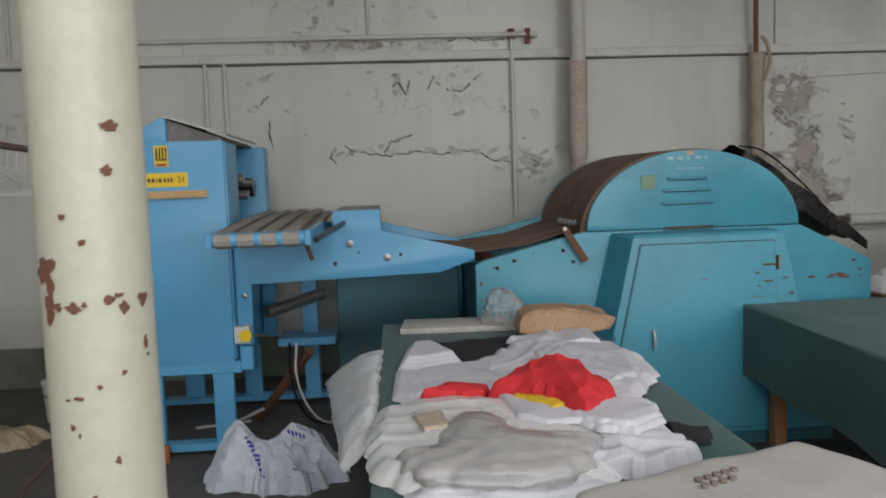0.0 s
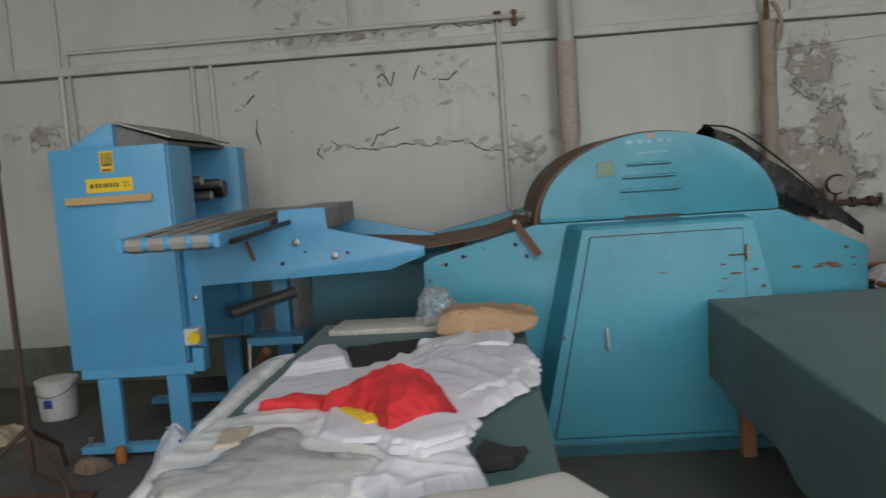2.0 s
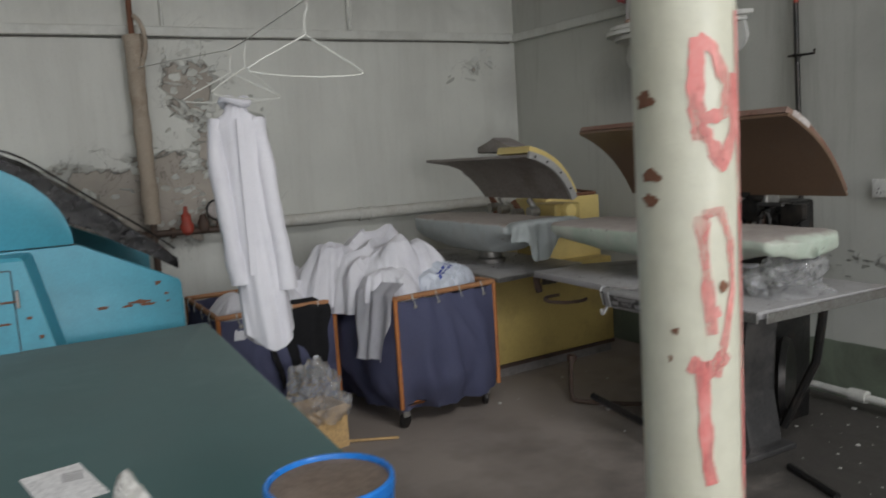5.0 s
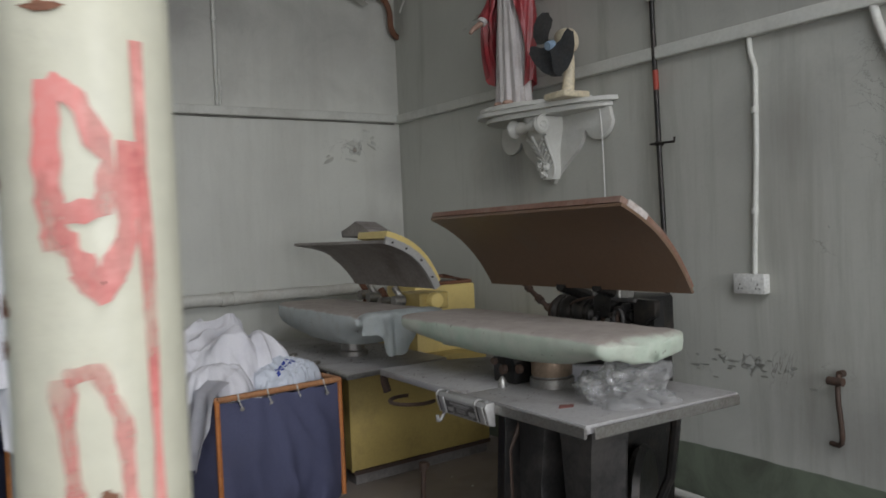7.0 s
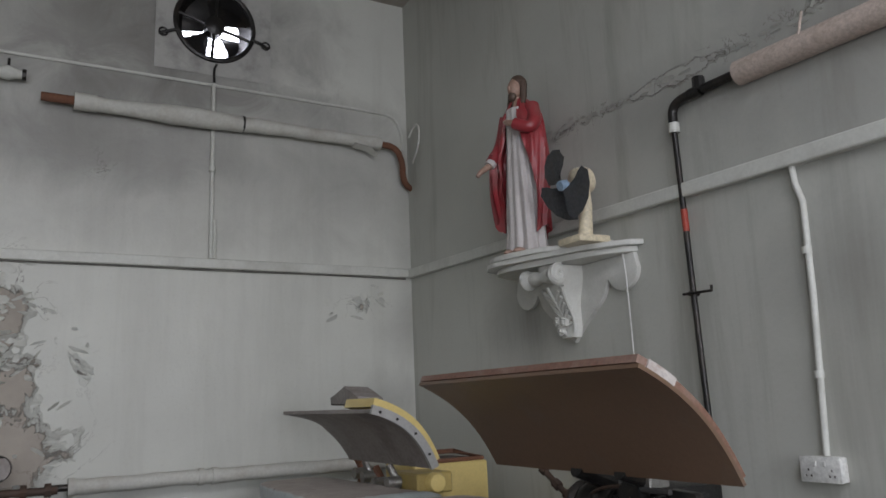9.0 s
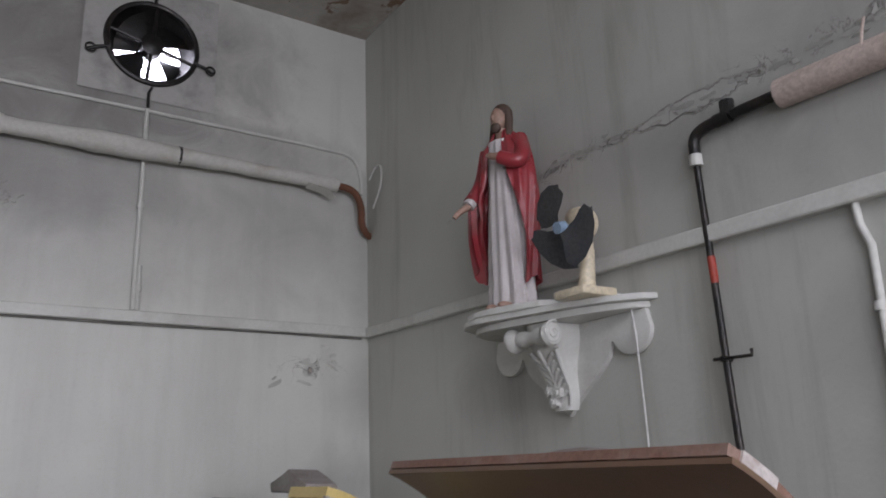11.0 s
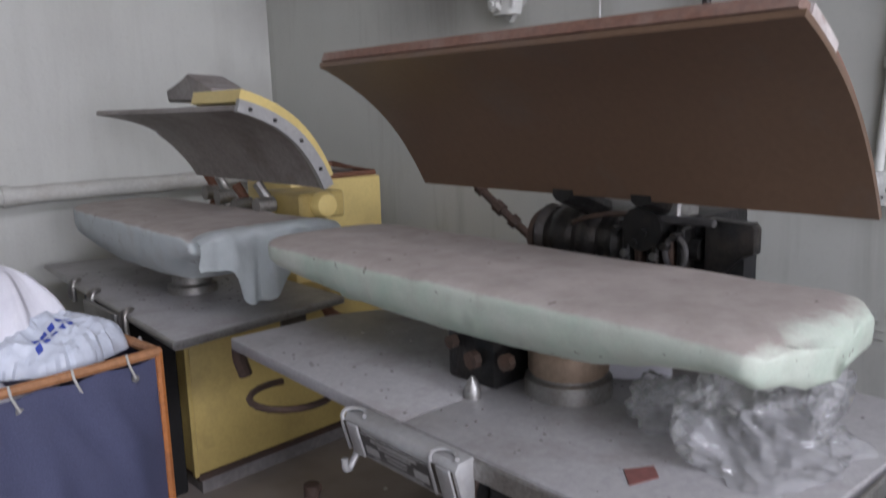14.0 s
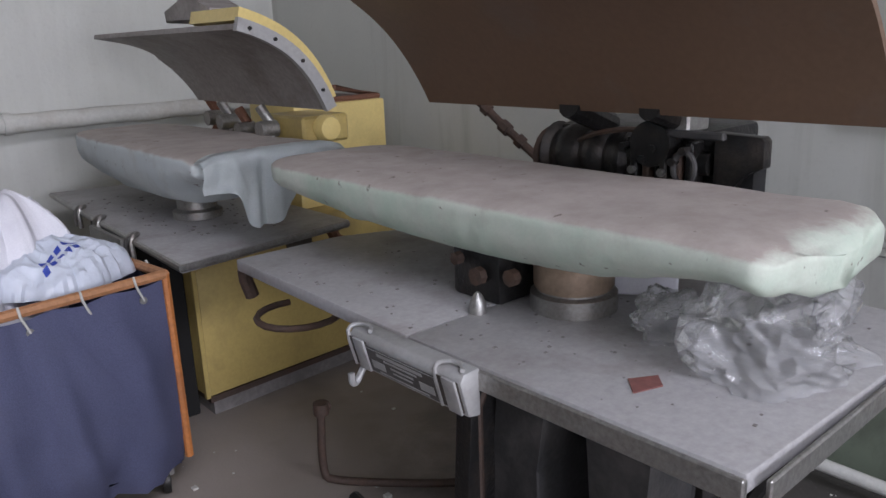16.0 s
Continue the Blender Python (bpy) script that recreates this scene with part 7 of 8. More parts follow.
def wire_hanger(x, y, z, rz, label, parent=None):
    ob = thing("wire_hanger", (x, y, z), rz, label, "hanger", "wire hangers")
    part("bar", tube(B(), [(0, 0, 0.11), (-0.21, 0, 0.005), (-0.20, 0, -0.01), (0, 0, -0.02), (0.20, 0, -0.01), (0.21, 0, 0.005), (0, 0, 0.11)], 0.003, 6, smooth_path=1), M_TRUNK, ob)
    part("hook", tube(B(), [(0, 0, 0.11), (0, 0, 0.17), (0.02, 0, 0.2), (0.0, 0, 0.22), (-0.02, 0, 0.205)], 0.0022, 6, smooth_path=1), M_TRUNK, ob)
    return ob


wire_hanger(2.90, 2.47, 1.84, 12, "empty white wire hanger on the line")
wire_hanger(2.925, 3.57, 1.86, -8, "white wire hanger holding a shirt")
wire_hanger(2.92, 3.3, 1.85, 35, "bent white wire hanger on the line")
bm = B()
rows = []
NA = 72
for r in range(34):
    f = r / 33
    z = 1.83 - 1.06 * f
    if f < 0.03:
        hw, hd = 0.042 + f * 0.5, 0.04
    elif f < 0.1:
        k = (f - 0.03) / 0.07
        hw, hd = 0.055 + 0.065 * math.sin(k * math.pi / 2), 0.04 + 0.02 * k
    else:
        hw, hd = 0.098 + 0.012 * (f - 0.1), 0.055 + 0.02 * f
    row = []
    for j in range(NA):
        a = 2 * math.pi * j / NA
        pleat = 1 + 0.20 * f * math.sin(a * 6 + 3 * n3(f * 1.5, math.cos(a) * 2)) + 0.08 * n3(math.cos(a) * 3, f * 4, math.sin(a) * 3)
        sweep = 0.06 * f
        row.append(bm.verts.new((hw * math.cos(a) * (1 + 0.05 * f * math.sin(a * 9)) + sweep, hd * math.sin(a) * pleat, z - 1.83 + 0.04 * f * f * math.sin(a * 2 + 1) + 0.01 * n3(a * 4, f * 3) * f)))
    rows.append(row)
skin(bm, rows)
shirt = thing("white_shirt", (2.93, 3.57, 1.83), -14, "long white shirt hanging buttoned on a wire hanger", "shirt")
part("body", bm, M_WHITECLOTH, shirt, smooth=80)
part("collar", tube(B(), [(0.055 * math.cos(a), 0.045 * math.sin(a), 0.015 + 0.012 * math.sin(a * 2)) for a in (2 * math.pi * i / 18 for i in range(19))], 0.018, 8), M_WHITECLOTH, shirt)
for s, l in ((1, 0.82), (-1, 0.78)):
    bm = B()
    tube(bm, [(s * 0.085, 0, -0.06), (s * 0.105, -0.02, -0.2), (s * 0.10 + 0.02, -0.03, -0.45), (s * 0.105 + 0.04, -0.03, -0.65), (s * 0.10 + 0.055, -0.025, -l)], lambda f: 0.034 + 0.012 * n3(f * 7, s) + 0.012 * f, 14, smooth_path=2)
    sl = part("sleeve", bm, M_WHITECLOTH, shirt, smooth=80)
    part("cuff", cyl(B(), (s * 0.10 + 0.053, -0.025, -l + 0.06), (s * 0.10 + 0.057, -0.025, -l - 0.01), 0.042, 14, 0.046), M_WHITECLOTH, sl)
part("placket", box(B(), 0.0, 0.03, -0.083, -0.078, -0.75, -0.06), M_WHITECLOTH, shirt)

# ---- things on the long table ----
TB = 0.806
solo("blue_tin", lathe(B(), [(0.122, 0), (0.126, 0.004), (0.126, 0.098), (0.123, 0.101), (0.129, 0.105), (0.129, 0.125), (0.126, 0.129), (0.12, 0.129), (0.118, 0.122), (0.118, 0.116), (0.02, 0.114)], (0, 0, 0), 48), M_TUB, (2.545, 1.52, TB), label="round bright blue tin with a dusty lid", category="tin")
tin = bpy.data.objects["blue_tin"]
part("dusty_lid", lathe(B(), [(0.117, 0.116), (0.117, 0.119), (0.05, 0.121)], (0, 0, 0), 40), M_TUBDUST, tin, "dusty brown lid inset")
for a0, a1, z0, z1, m in ((-150, -120, 0.05, 0.08, M_WHITEPRINT), (-112, -84, 0.035, 0.092, M_PINK), (-76, -52, 0.05, 0.08, M_WHITEPRINT)):
    bm = B()
    lo = []
    hi = []
    for i in range(9):
        a = radians(a0 + (a1 - a0) * i / 8)
        e = math.sin(math.pi * (0.1 + 0.8 * i / 8))
        lo.append(bm.verts.new((0.1268 * math.cos(a), 0.1268 * math.sin(a), (z0 + z1) / 2 - (z1 - z0) / 2 * e)))
        hi.append(bm.verts.new((0.1268 * math.cos(a), 0.1268 * math.sin(a), (z0 + z1) / 2 + (z1 - z0) / 2 * e)))
    skin(bm, [lo, hi], False)
    part("printed_patch", bm, m, tin)
bm = B()
prism(bm, [(1.985, 2.285), (2.125, 2.315), (2.178, 2.058), (2.04, 2.03)], "z", TB - 0.001, TB + 0.001)
sheet = solo("paper_sheet", bm, M_PAPER, label="sheet of white paper lying on the green table", category="paper")
for i in range(5):
    part("print_line", box(B(), 2.08, 2.13, 2.19 + 0.014 * i, 2.198 + 0.014 * i, TB + 0.001, TB + 0.0016), mat("grey_print", (0.4, 0.39, 0.38), 0.8) if i == 0 else bpy.data.materials["grey_print"], sheet)


def sack(cx, cy, z0, rx, ry, h, seed, tip, material, name, label, seg=84, rings=34, cat="cloth", crease=0.02):
    """A soft bundle with a pulled-up tip."""
    bm = B()
    rows = []
    for i in range(rings + 1):
        f = i / rings
        phi = f * math.pi * 0.5
        row = []
        for j in range(seg):
            a = 2 * math.pi * j / seg
            swell = 1 + 0.13 * math.sin(a * 3 + seed) + 0.10 * n3(math.cos(a) * 2 + seed, math.sin(a) * 2, f * 2) + 0.05 * folds(a * 0.4, f * 0.7, seed, 6)
            r = math.cos(phi) ** 0.6 if f < 1 else 0.02
            z = z0 + h * math.sin(phi) ** 0.9 * (0.92 + 0.14 * n3(math.cos(a) * 1.5, math.sin(a) * 1.5, seed)) + 0.025 * (folds(math.cos(a) * r * 0.3 + seed, math.sin(a) * r * 0.3, seed, 9) - 0.5) * min(1, f * 3) + crease * (creases(rx * r * math.cos(a), ry * r * math.sin(a) + f * 0.3, seed) - 0.4) * min(1, f * 3)
            x, y = rx * r * swell * math.cos(a), ry * r * swell * math.sin(a)
            if tip:
                d = math.hypot(x - tip[0], y - tip[1])
                z += tip[2] * math.exp(-(d / tip[3]) ** 2)
                way = math.atan2(y - tip[1], x - tip[0])
                z += 0.020 * (math.sin(way * 5 + seed + 3 * n3(x * 5, y * 5, seed)) + 0.6 * math.sin(way * 11 + d * 20)) * min(1, d / 0.05) * math.exp(-d / 0.14) * min(1, f * 4)
            row.append(bm.verts.new((cx + x, cy + y, z)))
        rows.append(row)
    skin(bm, rows)
    bm.faces.new(rows[0]), bm.faces.new(rows[-1][::-1])
    return solo(name, bm, material, label=label, category=cat, smooth=80)


sack(2.19, 1.40, TB, 0.165, 0.20, 0.14, 3.0, (-0.01, 0.12, 0.11, 0.036), M_WAFFLE, "waffle_towel", "bundle of undyed waffle cotton on the green table")
sack(2.05, 1.46, TB, 0.10, 0.12, 0.09, 9.0, None, M_WAFFLE, "waffle_towel", "small bundle of grey waffle cotton")
sack(2.48, 1.24, TB, 0.14, 0.11, 0.085, 13.0, (-0.06, 0.05, 0.05, 0.045), M_WAFFLE, "waffle_towel", "crumpled waffle cotton cloth by the blue tin")
garment("waffle_cloth", (2.17, 1.06, TB, 0.17, 0.10, 0.05, 51.0), M_WAFFLE, "flat waffle cotton cloth on the green table", "cloth", rough=0.4, flat=0.5, ridges=5, seg=64, rings=18)
garment("folded_linen", (1.79, 1.19, TB, 0.21, 0.21, 0.10, 57.0), M_WHITECLOTH, "pile of folded white linen on the table edge", "linen", rough=0.3, flat=0.6, ragged=0.12, seg=190, rings=70, crease=0.026, layers=5, step=0.75)
sack(1.80, 1.48, TB, 0.085, 0.085, 0.10, 17.0, None, M_WHITECLOTH, "sock_roll", "rolled bundle of white cotton socks")
sack(1.93, 1.40, TB, 0.075, 0.08, 0.085, 21.0, None, M_WHITECLOTH, "sock_roll", "rolled bundle of white cotton socks")
solo("cord_loop", tube(B(), [(1.99 + 0.03 * math.cos(a), 1.50 + 0.02 * math.sin(a), TB + 0.06 + 0.05 * math.sin(a + 0.6)) for a in (2 * math.pi * i / 18 for i in range(16))], 0.007, 6), M_BLACKCLOTH, label="loop of dark cord on the cotton bundle", category="cord")
for i, (x0, y0, x1, y1) in enumerate(((2.42, 1.36, 2.34, 1.30), (2.60, 1.18, 2.67, 1.08))):
    solo("loose_thread", tube(B(), [(x0, y0, TB + 0.003), ((x0 + x1) / 2 + 0.02, (y0 + y1) / 2, TB + 0.003), (x1, y1, TB + 0.003)], 0.001, 5, smooth_path=2), M_WHITECLOTH, label="loose white thread on the green cover", category="thread")

# ---- things on the other table ----
M_CANVAS = mat("off_white_canvas", (0.46, 0.44, 0.41), 0.9, dirt=(0.34, 0.31, 0.28), dirt_amt=0.5, scale=5, grain=200, spread=0.05)
TA = 0.766
bm = B()
rows = []
for i in range(31):
    f = i / 30
    row = []
    wide = 0.085 + 0.04 * f + 0.01 * math.sin(f * 9)
    tall = 0.068 * (1 - 0.62 * max(0, f - 0.55) / 0.45) * (1 - 0.4 * max(0, 0.12 - f) / 0.12)
    for j in range(36):
        a = 2 * math.pi * j / 36
        q = 0.020 * (abs(n3(f * 6 + math.cos(a) * 1.5, math.sin(a) * 2, 4)) - 0.2) + 0.012 * (abs(n3(f * 15, math.cos(a) * 3, math.sin(a) * 3)) - 0.2)
        ca, sa = math.copysign(abs(math.cos(a)) ** 0.24, math.cos(a)), math.copysign(abs(math.sin(a)) ** 0.24, math.sin(a))
        row.append(bm.verts.new((0.39 + 0.45 * f + q * 0.8 + 0.012 * sa, 3.55 + wide * ca + q * ca, TA + 0.088 + tall * sa + q * sa - 0.02 * max(0, f - 0.6))))
    rows.append(row)
skin(bm, rows)
bm.faces.new(rows[0]), bm.faces.new(rows[-1][::-1])
solo("paper_parcel", bm, M_PAPERBAG, label="brown kraft paper parcel lying on the linen", category="parcel", smooth=24)
solo("card_sheet", prism(B(), [(-0.2, 3.78), (0.42, 3.74), (0.40, 4.02), (-0.17, 4.06)], "z", TA, TA + 0.03, 0.004), M_BOARD, label="grey card box lid at the end of the table", category="card")
solo("clear_bag", film_bag(B(), 0.36, 3.84, TA + 0.03, 0.12, 0.10, 0.17, 61.0), M_CLEAR, label="crinkled clear polythene bag by the parcel", category="bag", smooth=22)

def laid(name, outline, z0, h, seed, material, label, cat="clothing", dome=0.25, crease=0.01, jag=0.012, layers=0, group="", seg=150, rings=46):
    """A garment thrown down flat: outline is its edge in turn; it lies on z0 and is h thick, with long folds."""
    cx, cy = sum(p[0] for p in outline) / len(outline), sum(p[1] for p in outline) / len(outline)

    def reach(a):
        d, best = Vector((math.cos(a), math.sin(a))), 0.02
        for k in range(len(outline)):
            p, q = Vector(outline[k]) - Vector((cx, cy)), Vector(outline[(k + 1) % len(outline)]) - Vector((cx, cy))
            e = q - p
            den = d.x * e.y - d.y * e.x
            if abs(den) > 1e-9:
                t, s = (p.x * e.y - p.y * e.x) / den, (p.x * d.y - p.y * d.x) / den
                if t > 0 and -0.001 <= s <= 1.001:
                    best = max(best, t)
        return best
    c1, s1 = math.cos(seed), math.sin(seed)
    far = [reach(2 * math.pi * k / seg) for k in range(seg)]
    bm = B()
    rows = []
    for i in range(rings + 1):
        r = max(i / rings, 0.015)
        row = []
        for k in range(seg):
            a = 2 * math.pi * k / seg
            ln = r * far[k] + (jag * (n3(math.cos(a) * far[k] * 22, math.sin(a) * far[k] * 22, seed) + 0.4 * n3(a * 9, seed)) if r > 0.7 else 0)
            x, y = cx + ln * math.cos(a), cy + ln * math.sin(a)
            w = 0.12 * n3(x * 3 + seed, y * 3, 2.2)
            p, q = (x + w) * c1 + (y - w) * s1, (y - w) * c1 - (x + w) * s1
            f1 = 1 - 2.2 * abs(n3(p * 7 + seed, q * 1.8, seed))
            f2 = 1 - 2.2 * abs(n3(q * 11, p * 3 + seed, seed + 3))
            f3 = 1 - 2.4 * abs(n3(p * 17 + 2 * w, q * 6 + seed, seed + 6))
            body = min(1.0, (1 - r) * 9) ** 0.6
            k_ = (1 - dome) + dome * (1 - r * r) + 0.25 * n3(x * 5 + seed, y * 5, 1.1)
            if layers:
                t = max(0.0, (1 - r) * 1.3 + 0.35 * n3(x * 3 - seed, y * 3, 3.7)) * layers
                fl = math.floor(t)
                e = min(1.0, (t - fl) / 0.1)
                k_ = 0.45 * k_ + 0.55 * min(1.0, (fl + e) / layers)
            z = z0 + 0.002 + body * (h * k_ + crease * (0.8 * f1 + 0.5 * f2 + 0.1 * f3 - 0.2))
            row.append(bm.verts.new((x, y, max(z, z0 + 0.001))))
        rows.append(row)
    skin(bm, rows)
    bm.faces.new(rows[0]), bm.faces.new(rows[-1][::-1])
    return solo(name, bm, material, label=label, category=cat, group=group, smooth=70)


GS = "white shirts on the table"
laid("black_cloth", [(-0.06, 3.49), (0.43, 3.60), (0.37, 3.28), (0.18, 3.10), (0.05, 2.99), (-0.02, 3.30)], TA, 0.014, 63.0, M_BLACKCLOTH, "strip of dark cloth under the shirts", "cloth", crease=0.006)
laid("white_shirt", [(-0.26, 2.55), (-0.24, 2.94), (-0.06, 3.04), (0.20, 3.06), (0.28, 2.78), (0.30, 2.40), (-0.19, 2.44)], TA, 0.02, 71.0, M_WHITECLOTH, "white shirt spread flat on the green table", dome=0.1, crease=0.010, group=GS)
for i in range(4):
    g = 0.012 * i
    laid("folded_shirt", [(-0.23 + g, 2.95 + g), (-0.18 + g, 3.33 - g), (-0.03 - g, 3.35 - g), (0.06 - g, 3.0 + g), (-0.15 + g, 2.93 + g)], TA + 0.012 + 0.013 * i, 0.013, 67.0 + i, M_WHITECLOTH, "neatly folded white shirt on the green table", dome=0.02, crease=0.002, jag=0.003, group="stack of folded shirts", seg=90, rings=24)
laid("white_shirt", [(0.12, 3.02), (0.28, 3.24), (0.40, 3.52), (0.46, 3.36), (0.78, 3.27), (0.82, 3.0), (0.80, 2.66), (0.66, 2.44), (0.60, 2.31), (0.46, 2.36), (0.30, 2.52), (0.14, 2.72)], TA + 0.01, 0.03, 73.0, M_WHITECLOTH, "crumpled white shirt half hanging to the table edge", dome=0.35, crease=0.016, jag=0.02, group=GS, seg=190, rings=60)
laid("white_shirt", [(0.30, 2.72), (0.36, 3.05), (0.62, 3.16), (0.76, 2.92), (0.70, 2.58), (0.52, 2.42)], TA + 0.026, 0.026, 76.0, M_WHITECLOTH, "white shirt lying across another", dome=0.3, crease=0.014, jag=0.02, group=GS, seg=160, rings=50)
laid("white_shirt", [(0.30, 3.34), (0.52, 3.46), (0.74, 3.44), (0.72, 3.18), (0.42, 3.16)], TA + 0.02, 0.035, 75.0, M_WHITECLOTH, "white shirt under the kraft paper parcel", crease=0.012, jag=0.02, group=GS)
laid("linen_bag", [(-0.31, 2.40), (0.03, 2.43), (0.25, 2.34), (0.40, 2.20), (0.55, 2.13), (0.56, 1.84), (0.30, 1.66), (0.13, 1.60), (0.05, 1.62), (-0.22, 1.67), (-0.33, 1.78), (-0.35, 2.10)], TA, 0.066, 91.0, M_WRAP, "big white cotton bag of linen lying on the table", "bag", dome=0.4, crease=0.008, jag=0.015, seg=200, rings=70)
laid("polythene_bag", [(-0.27, 1.80), (-0.16, 1.84), (-0.09, 2.10), (-0.02, 2.20), (0.08, 2.10), (0.11, 1.97), (0.21, 1.90), (0.36, 1.84), (0.24, 1.66), (0.15, 1.58), (-0.03, 1.58), (-0.19, 1.64)], TA + 0.04, 0.045, 53.0, M_GREYFILM, "dusty clear polythene bag lying on the linen", "bag", dome=0.45, crease=0.009, jag=0.02, seg=170, rings=56)
laid("white_shirt", [(0.10, 2.33), (0.30, 2.30), (0.44, 2.12), (0.36, 1.98), (0.20, 1.99), (0.12, 2.06)], TA + 0.062, 0.014, 93.0, M_WHITECLOTH, "white shirt front folded under the red shirt", dome=0.1, crease=0.004, jag=0.006, group=GS)
for i in range(4):
    g = 0.012 * i
    laid("white_shirt", [(-0.24 + g, 1.80), (0.05, 1.82), (0.34 - g, 1.86), (0.30 - 2 * g, 1.62 + g), (0.05, 1.55 + g), (-0.24 + 2 * g, 1.61 + g)], TA + 0.011 * i, 0.011, 99.0 + i, M_WHITECLOTH, "white shirt hem showing under the bag", dome=0.05, crease=0.003, jag=0.008, group=GS, seg=110, rings=24)
laid("white_shirt", [(0.22, 1.72), (0.31, 1.86), (0.56, 1.98), (0.60, 1.80), (0.42, 1.67)], TA, 0.05, 97.0, M_WHITECLOTH, "ruffled shirt hems beside the bag", dome=0.3, crease=0.024, jag=0.025, group=GS)
for i in range(2):
    g = 0.016 * i
    laid("white_shirt", [(0.27 + g, 2.04), (0.40, 2.20 - g), (0.59 - g, 2.13), (0.56 - g, 1.96 + g), (0.44, 1.87 + g), (0.33 + g, 1.92 + g)], TA + 0.055 + 0.014 * i, 0.016, 95.0 + i, M_WHITECLOTH, "folded white shirt below the red shirt", dome=0.15, crease=0.006, group=GS, seg=110, rings=30)
laid("red_shirt", [(0.06, 2.33), (0.15, 2.45), (0.25, 2.55), (0.34, 2.60), (0.42, 2.56), (0.47, 2.42), (0.515, 2.30), (0.48, 2.15), (0.40, 2.06), (0.33, 2.00), (0.27, 2.12), (0.16, 2.26)], TA + 0.04, 0.115, 83.0, M_REDCLOTH, "crumpled bright red shirt on the white linen", dome=0.85, crease=0.030, jag=0.012, seg=190, rings=70)
laid("red_sleeve", [(-0.16, 2.40), (-0.07, 2.51), (0.09, 2.44), (0.07, 2.36)], TA + 0.04, 0.04, 87.0, M_REDCLOTH, "flat red sleeve across the white linen", dome=0.4, crease=0.008)
laid("yellow_cloth", [(0.14, 2.27), (0.22, 2.32), (0.32, 2.12), (0.25, 2.09)], TA + 0.066, 0.018, 89.0, M_YELLOWCLOTH, "bright yellow cloth beneath the red shirt", "cloth", crease=0.006)
laid("black_cloth", [(0.59, 2.11), (0.63, 2.04), (0.72, 2.02), (0.68, 1.91), (0.57, 1.89)], TA, 0.03, 101.0, M_BLACKCLOTH, "bit of black cloth beside the bag", "cloth", crease=0.014)
laid("label_patch", [(-0.20, 2.16), (-0.10, 2.18), (-0.08, 2.00), (-0.17, 1.99)], TA + 0.058, 0.016, 5.0, mat("faded_orange_label", (0.56, 0.45, 0.34), 0.4), "faded orange label under the polythene", "label", crease=0.003, jag=0.004, seg=60, rings=16)
canvas = thing("folded_canvas", (0, 0, 0), 0, "folded off-white canvas with faint dark marks", "canvas")
for i, (z0, z1, g) in enumerate(((TA, TA + 0.055, 0.0), (TA + 0.056, TA + 0.105, 0.012))):
    bm = prism(B(), [(0.12 + g, 1.42 - g), (0.80 - g, 1.66 - g), (0.96 - g, 1.30 + g), (0.30 + g, 1.02 + g)], "z", z0, z1, 0.022)
    bmesh.ops.subdivide_edges(bm, edges=[e for e in bm.edges if e.calc_length() > 0.2], cuts=14, use_grid_fill=True)
    for v in bm.verts:
        v.co += Vector((0, 0, 0.008 * n3(v.co.x * 7, v.co.y * 7, 3 + i)))
    part("canvas_fold", bm, M_CANVAS, canvas, smooth=60)
for i in range(9):
    x = 0.42 + 0.026 * (i % 5)
    y = 1.40 + 0.011 * (i % 5) - 0.035 * (i // 5)
    part("faint_mark", box(B(), x, x + 0.016, y, y + 0.016, TA + 0.108, TA + 0.1125), mat("faint_brown_mark", (0.25, 0.2, 0.16), 0.9) if i == 0 else bpy.data.materials["faint_brown_mark"], canvas)
# wrapped polythene bundle that leans out over the table's edge
bm = B()
rows = []
for i in range(41):
    f = i / 40
    y = 2.28 + 1.14 * f
    xr, xl = -0.325 + 0.03 * f, -0.44 - 0.13 * f
    e = min(1.0, min(f, 1 - f) * 9 + 0.25)
    row = []
    for k in range(32):
        a = 2 * math.pi * k / 32
        u = 0.5 + 0.5 * math.cos(a)
        v = math.copysign(abs(math.sin(a)) ** 0.7, math.sin(a))
        x = xl + (xr - xl) * u
        z = 0.61 + 0.15 * u + 0.055 * v * e
        w = 0.016 * (creases(x * 0.8 + z, y * 0.8, 7.0) - 0.3)
        row.append(bm.verts.new((x - 0.02 * v + w, y + 0.02 * n3(u * 4, v, 3) * (1 if 0.02 < f < 0.98 else 2), z + w)))
    rows.append(row)
skin(bm, rows)
bm.faces.new(rows[0]), bm.faces.new(rows[-1][::-1])
solo("polythene_bundle", bm, M_WRAP, label="flat bundle in milky polythene over the table edge", category="bundle", smooth=60)

# ---- floor by the folding machine ----
carrier = solo("carrier_bag", crinkled(B(), -0.90, 3.84, 0.0, 0.36, 0.24, 0.20, 27.0, ((-0.20, 0.0, 0.17, 0.10), (0.10, 0.04, 0.10, 0.10), (0.24, -0.02, 0.10, 0.08)), sharp=0.05, ragged=0.35), M_CARRIER, label="crumpled white carrier bag with blue lettering on the floor", category="bag", smooth=22)
skin_tree = BVHTree.FromPolygons([v.co for v in carrier.data.vertices], [p.vertices[:] for p in carrier.data.polygons])


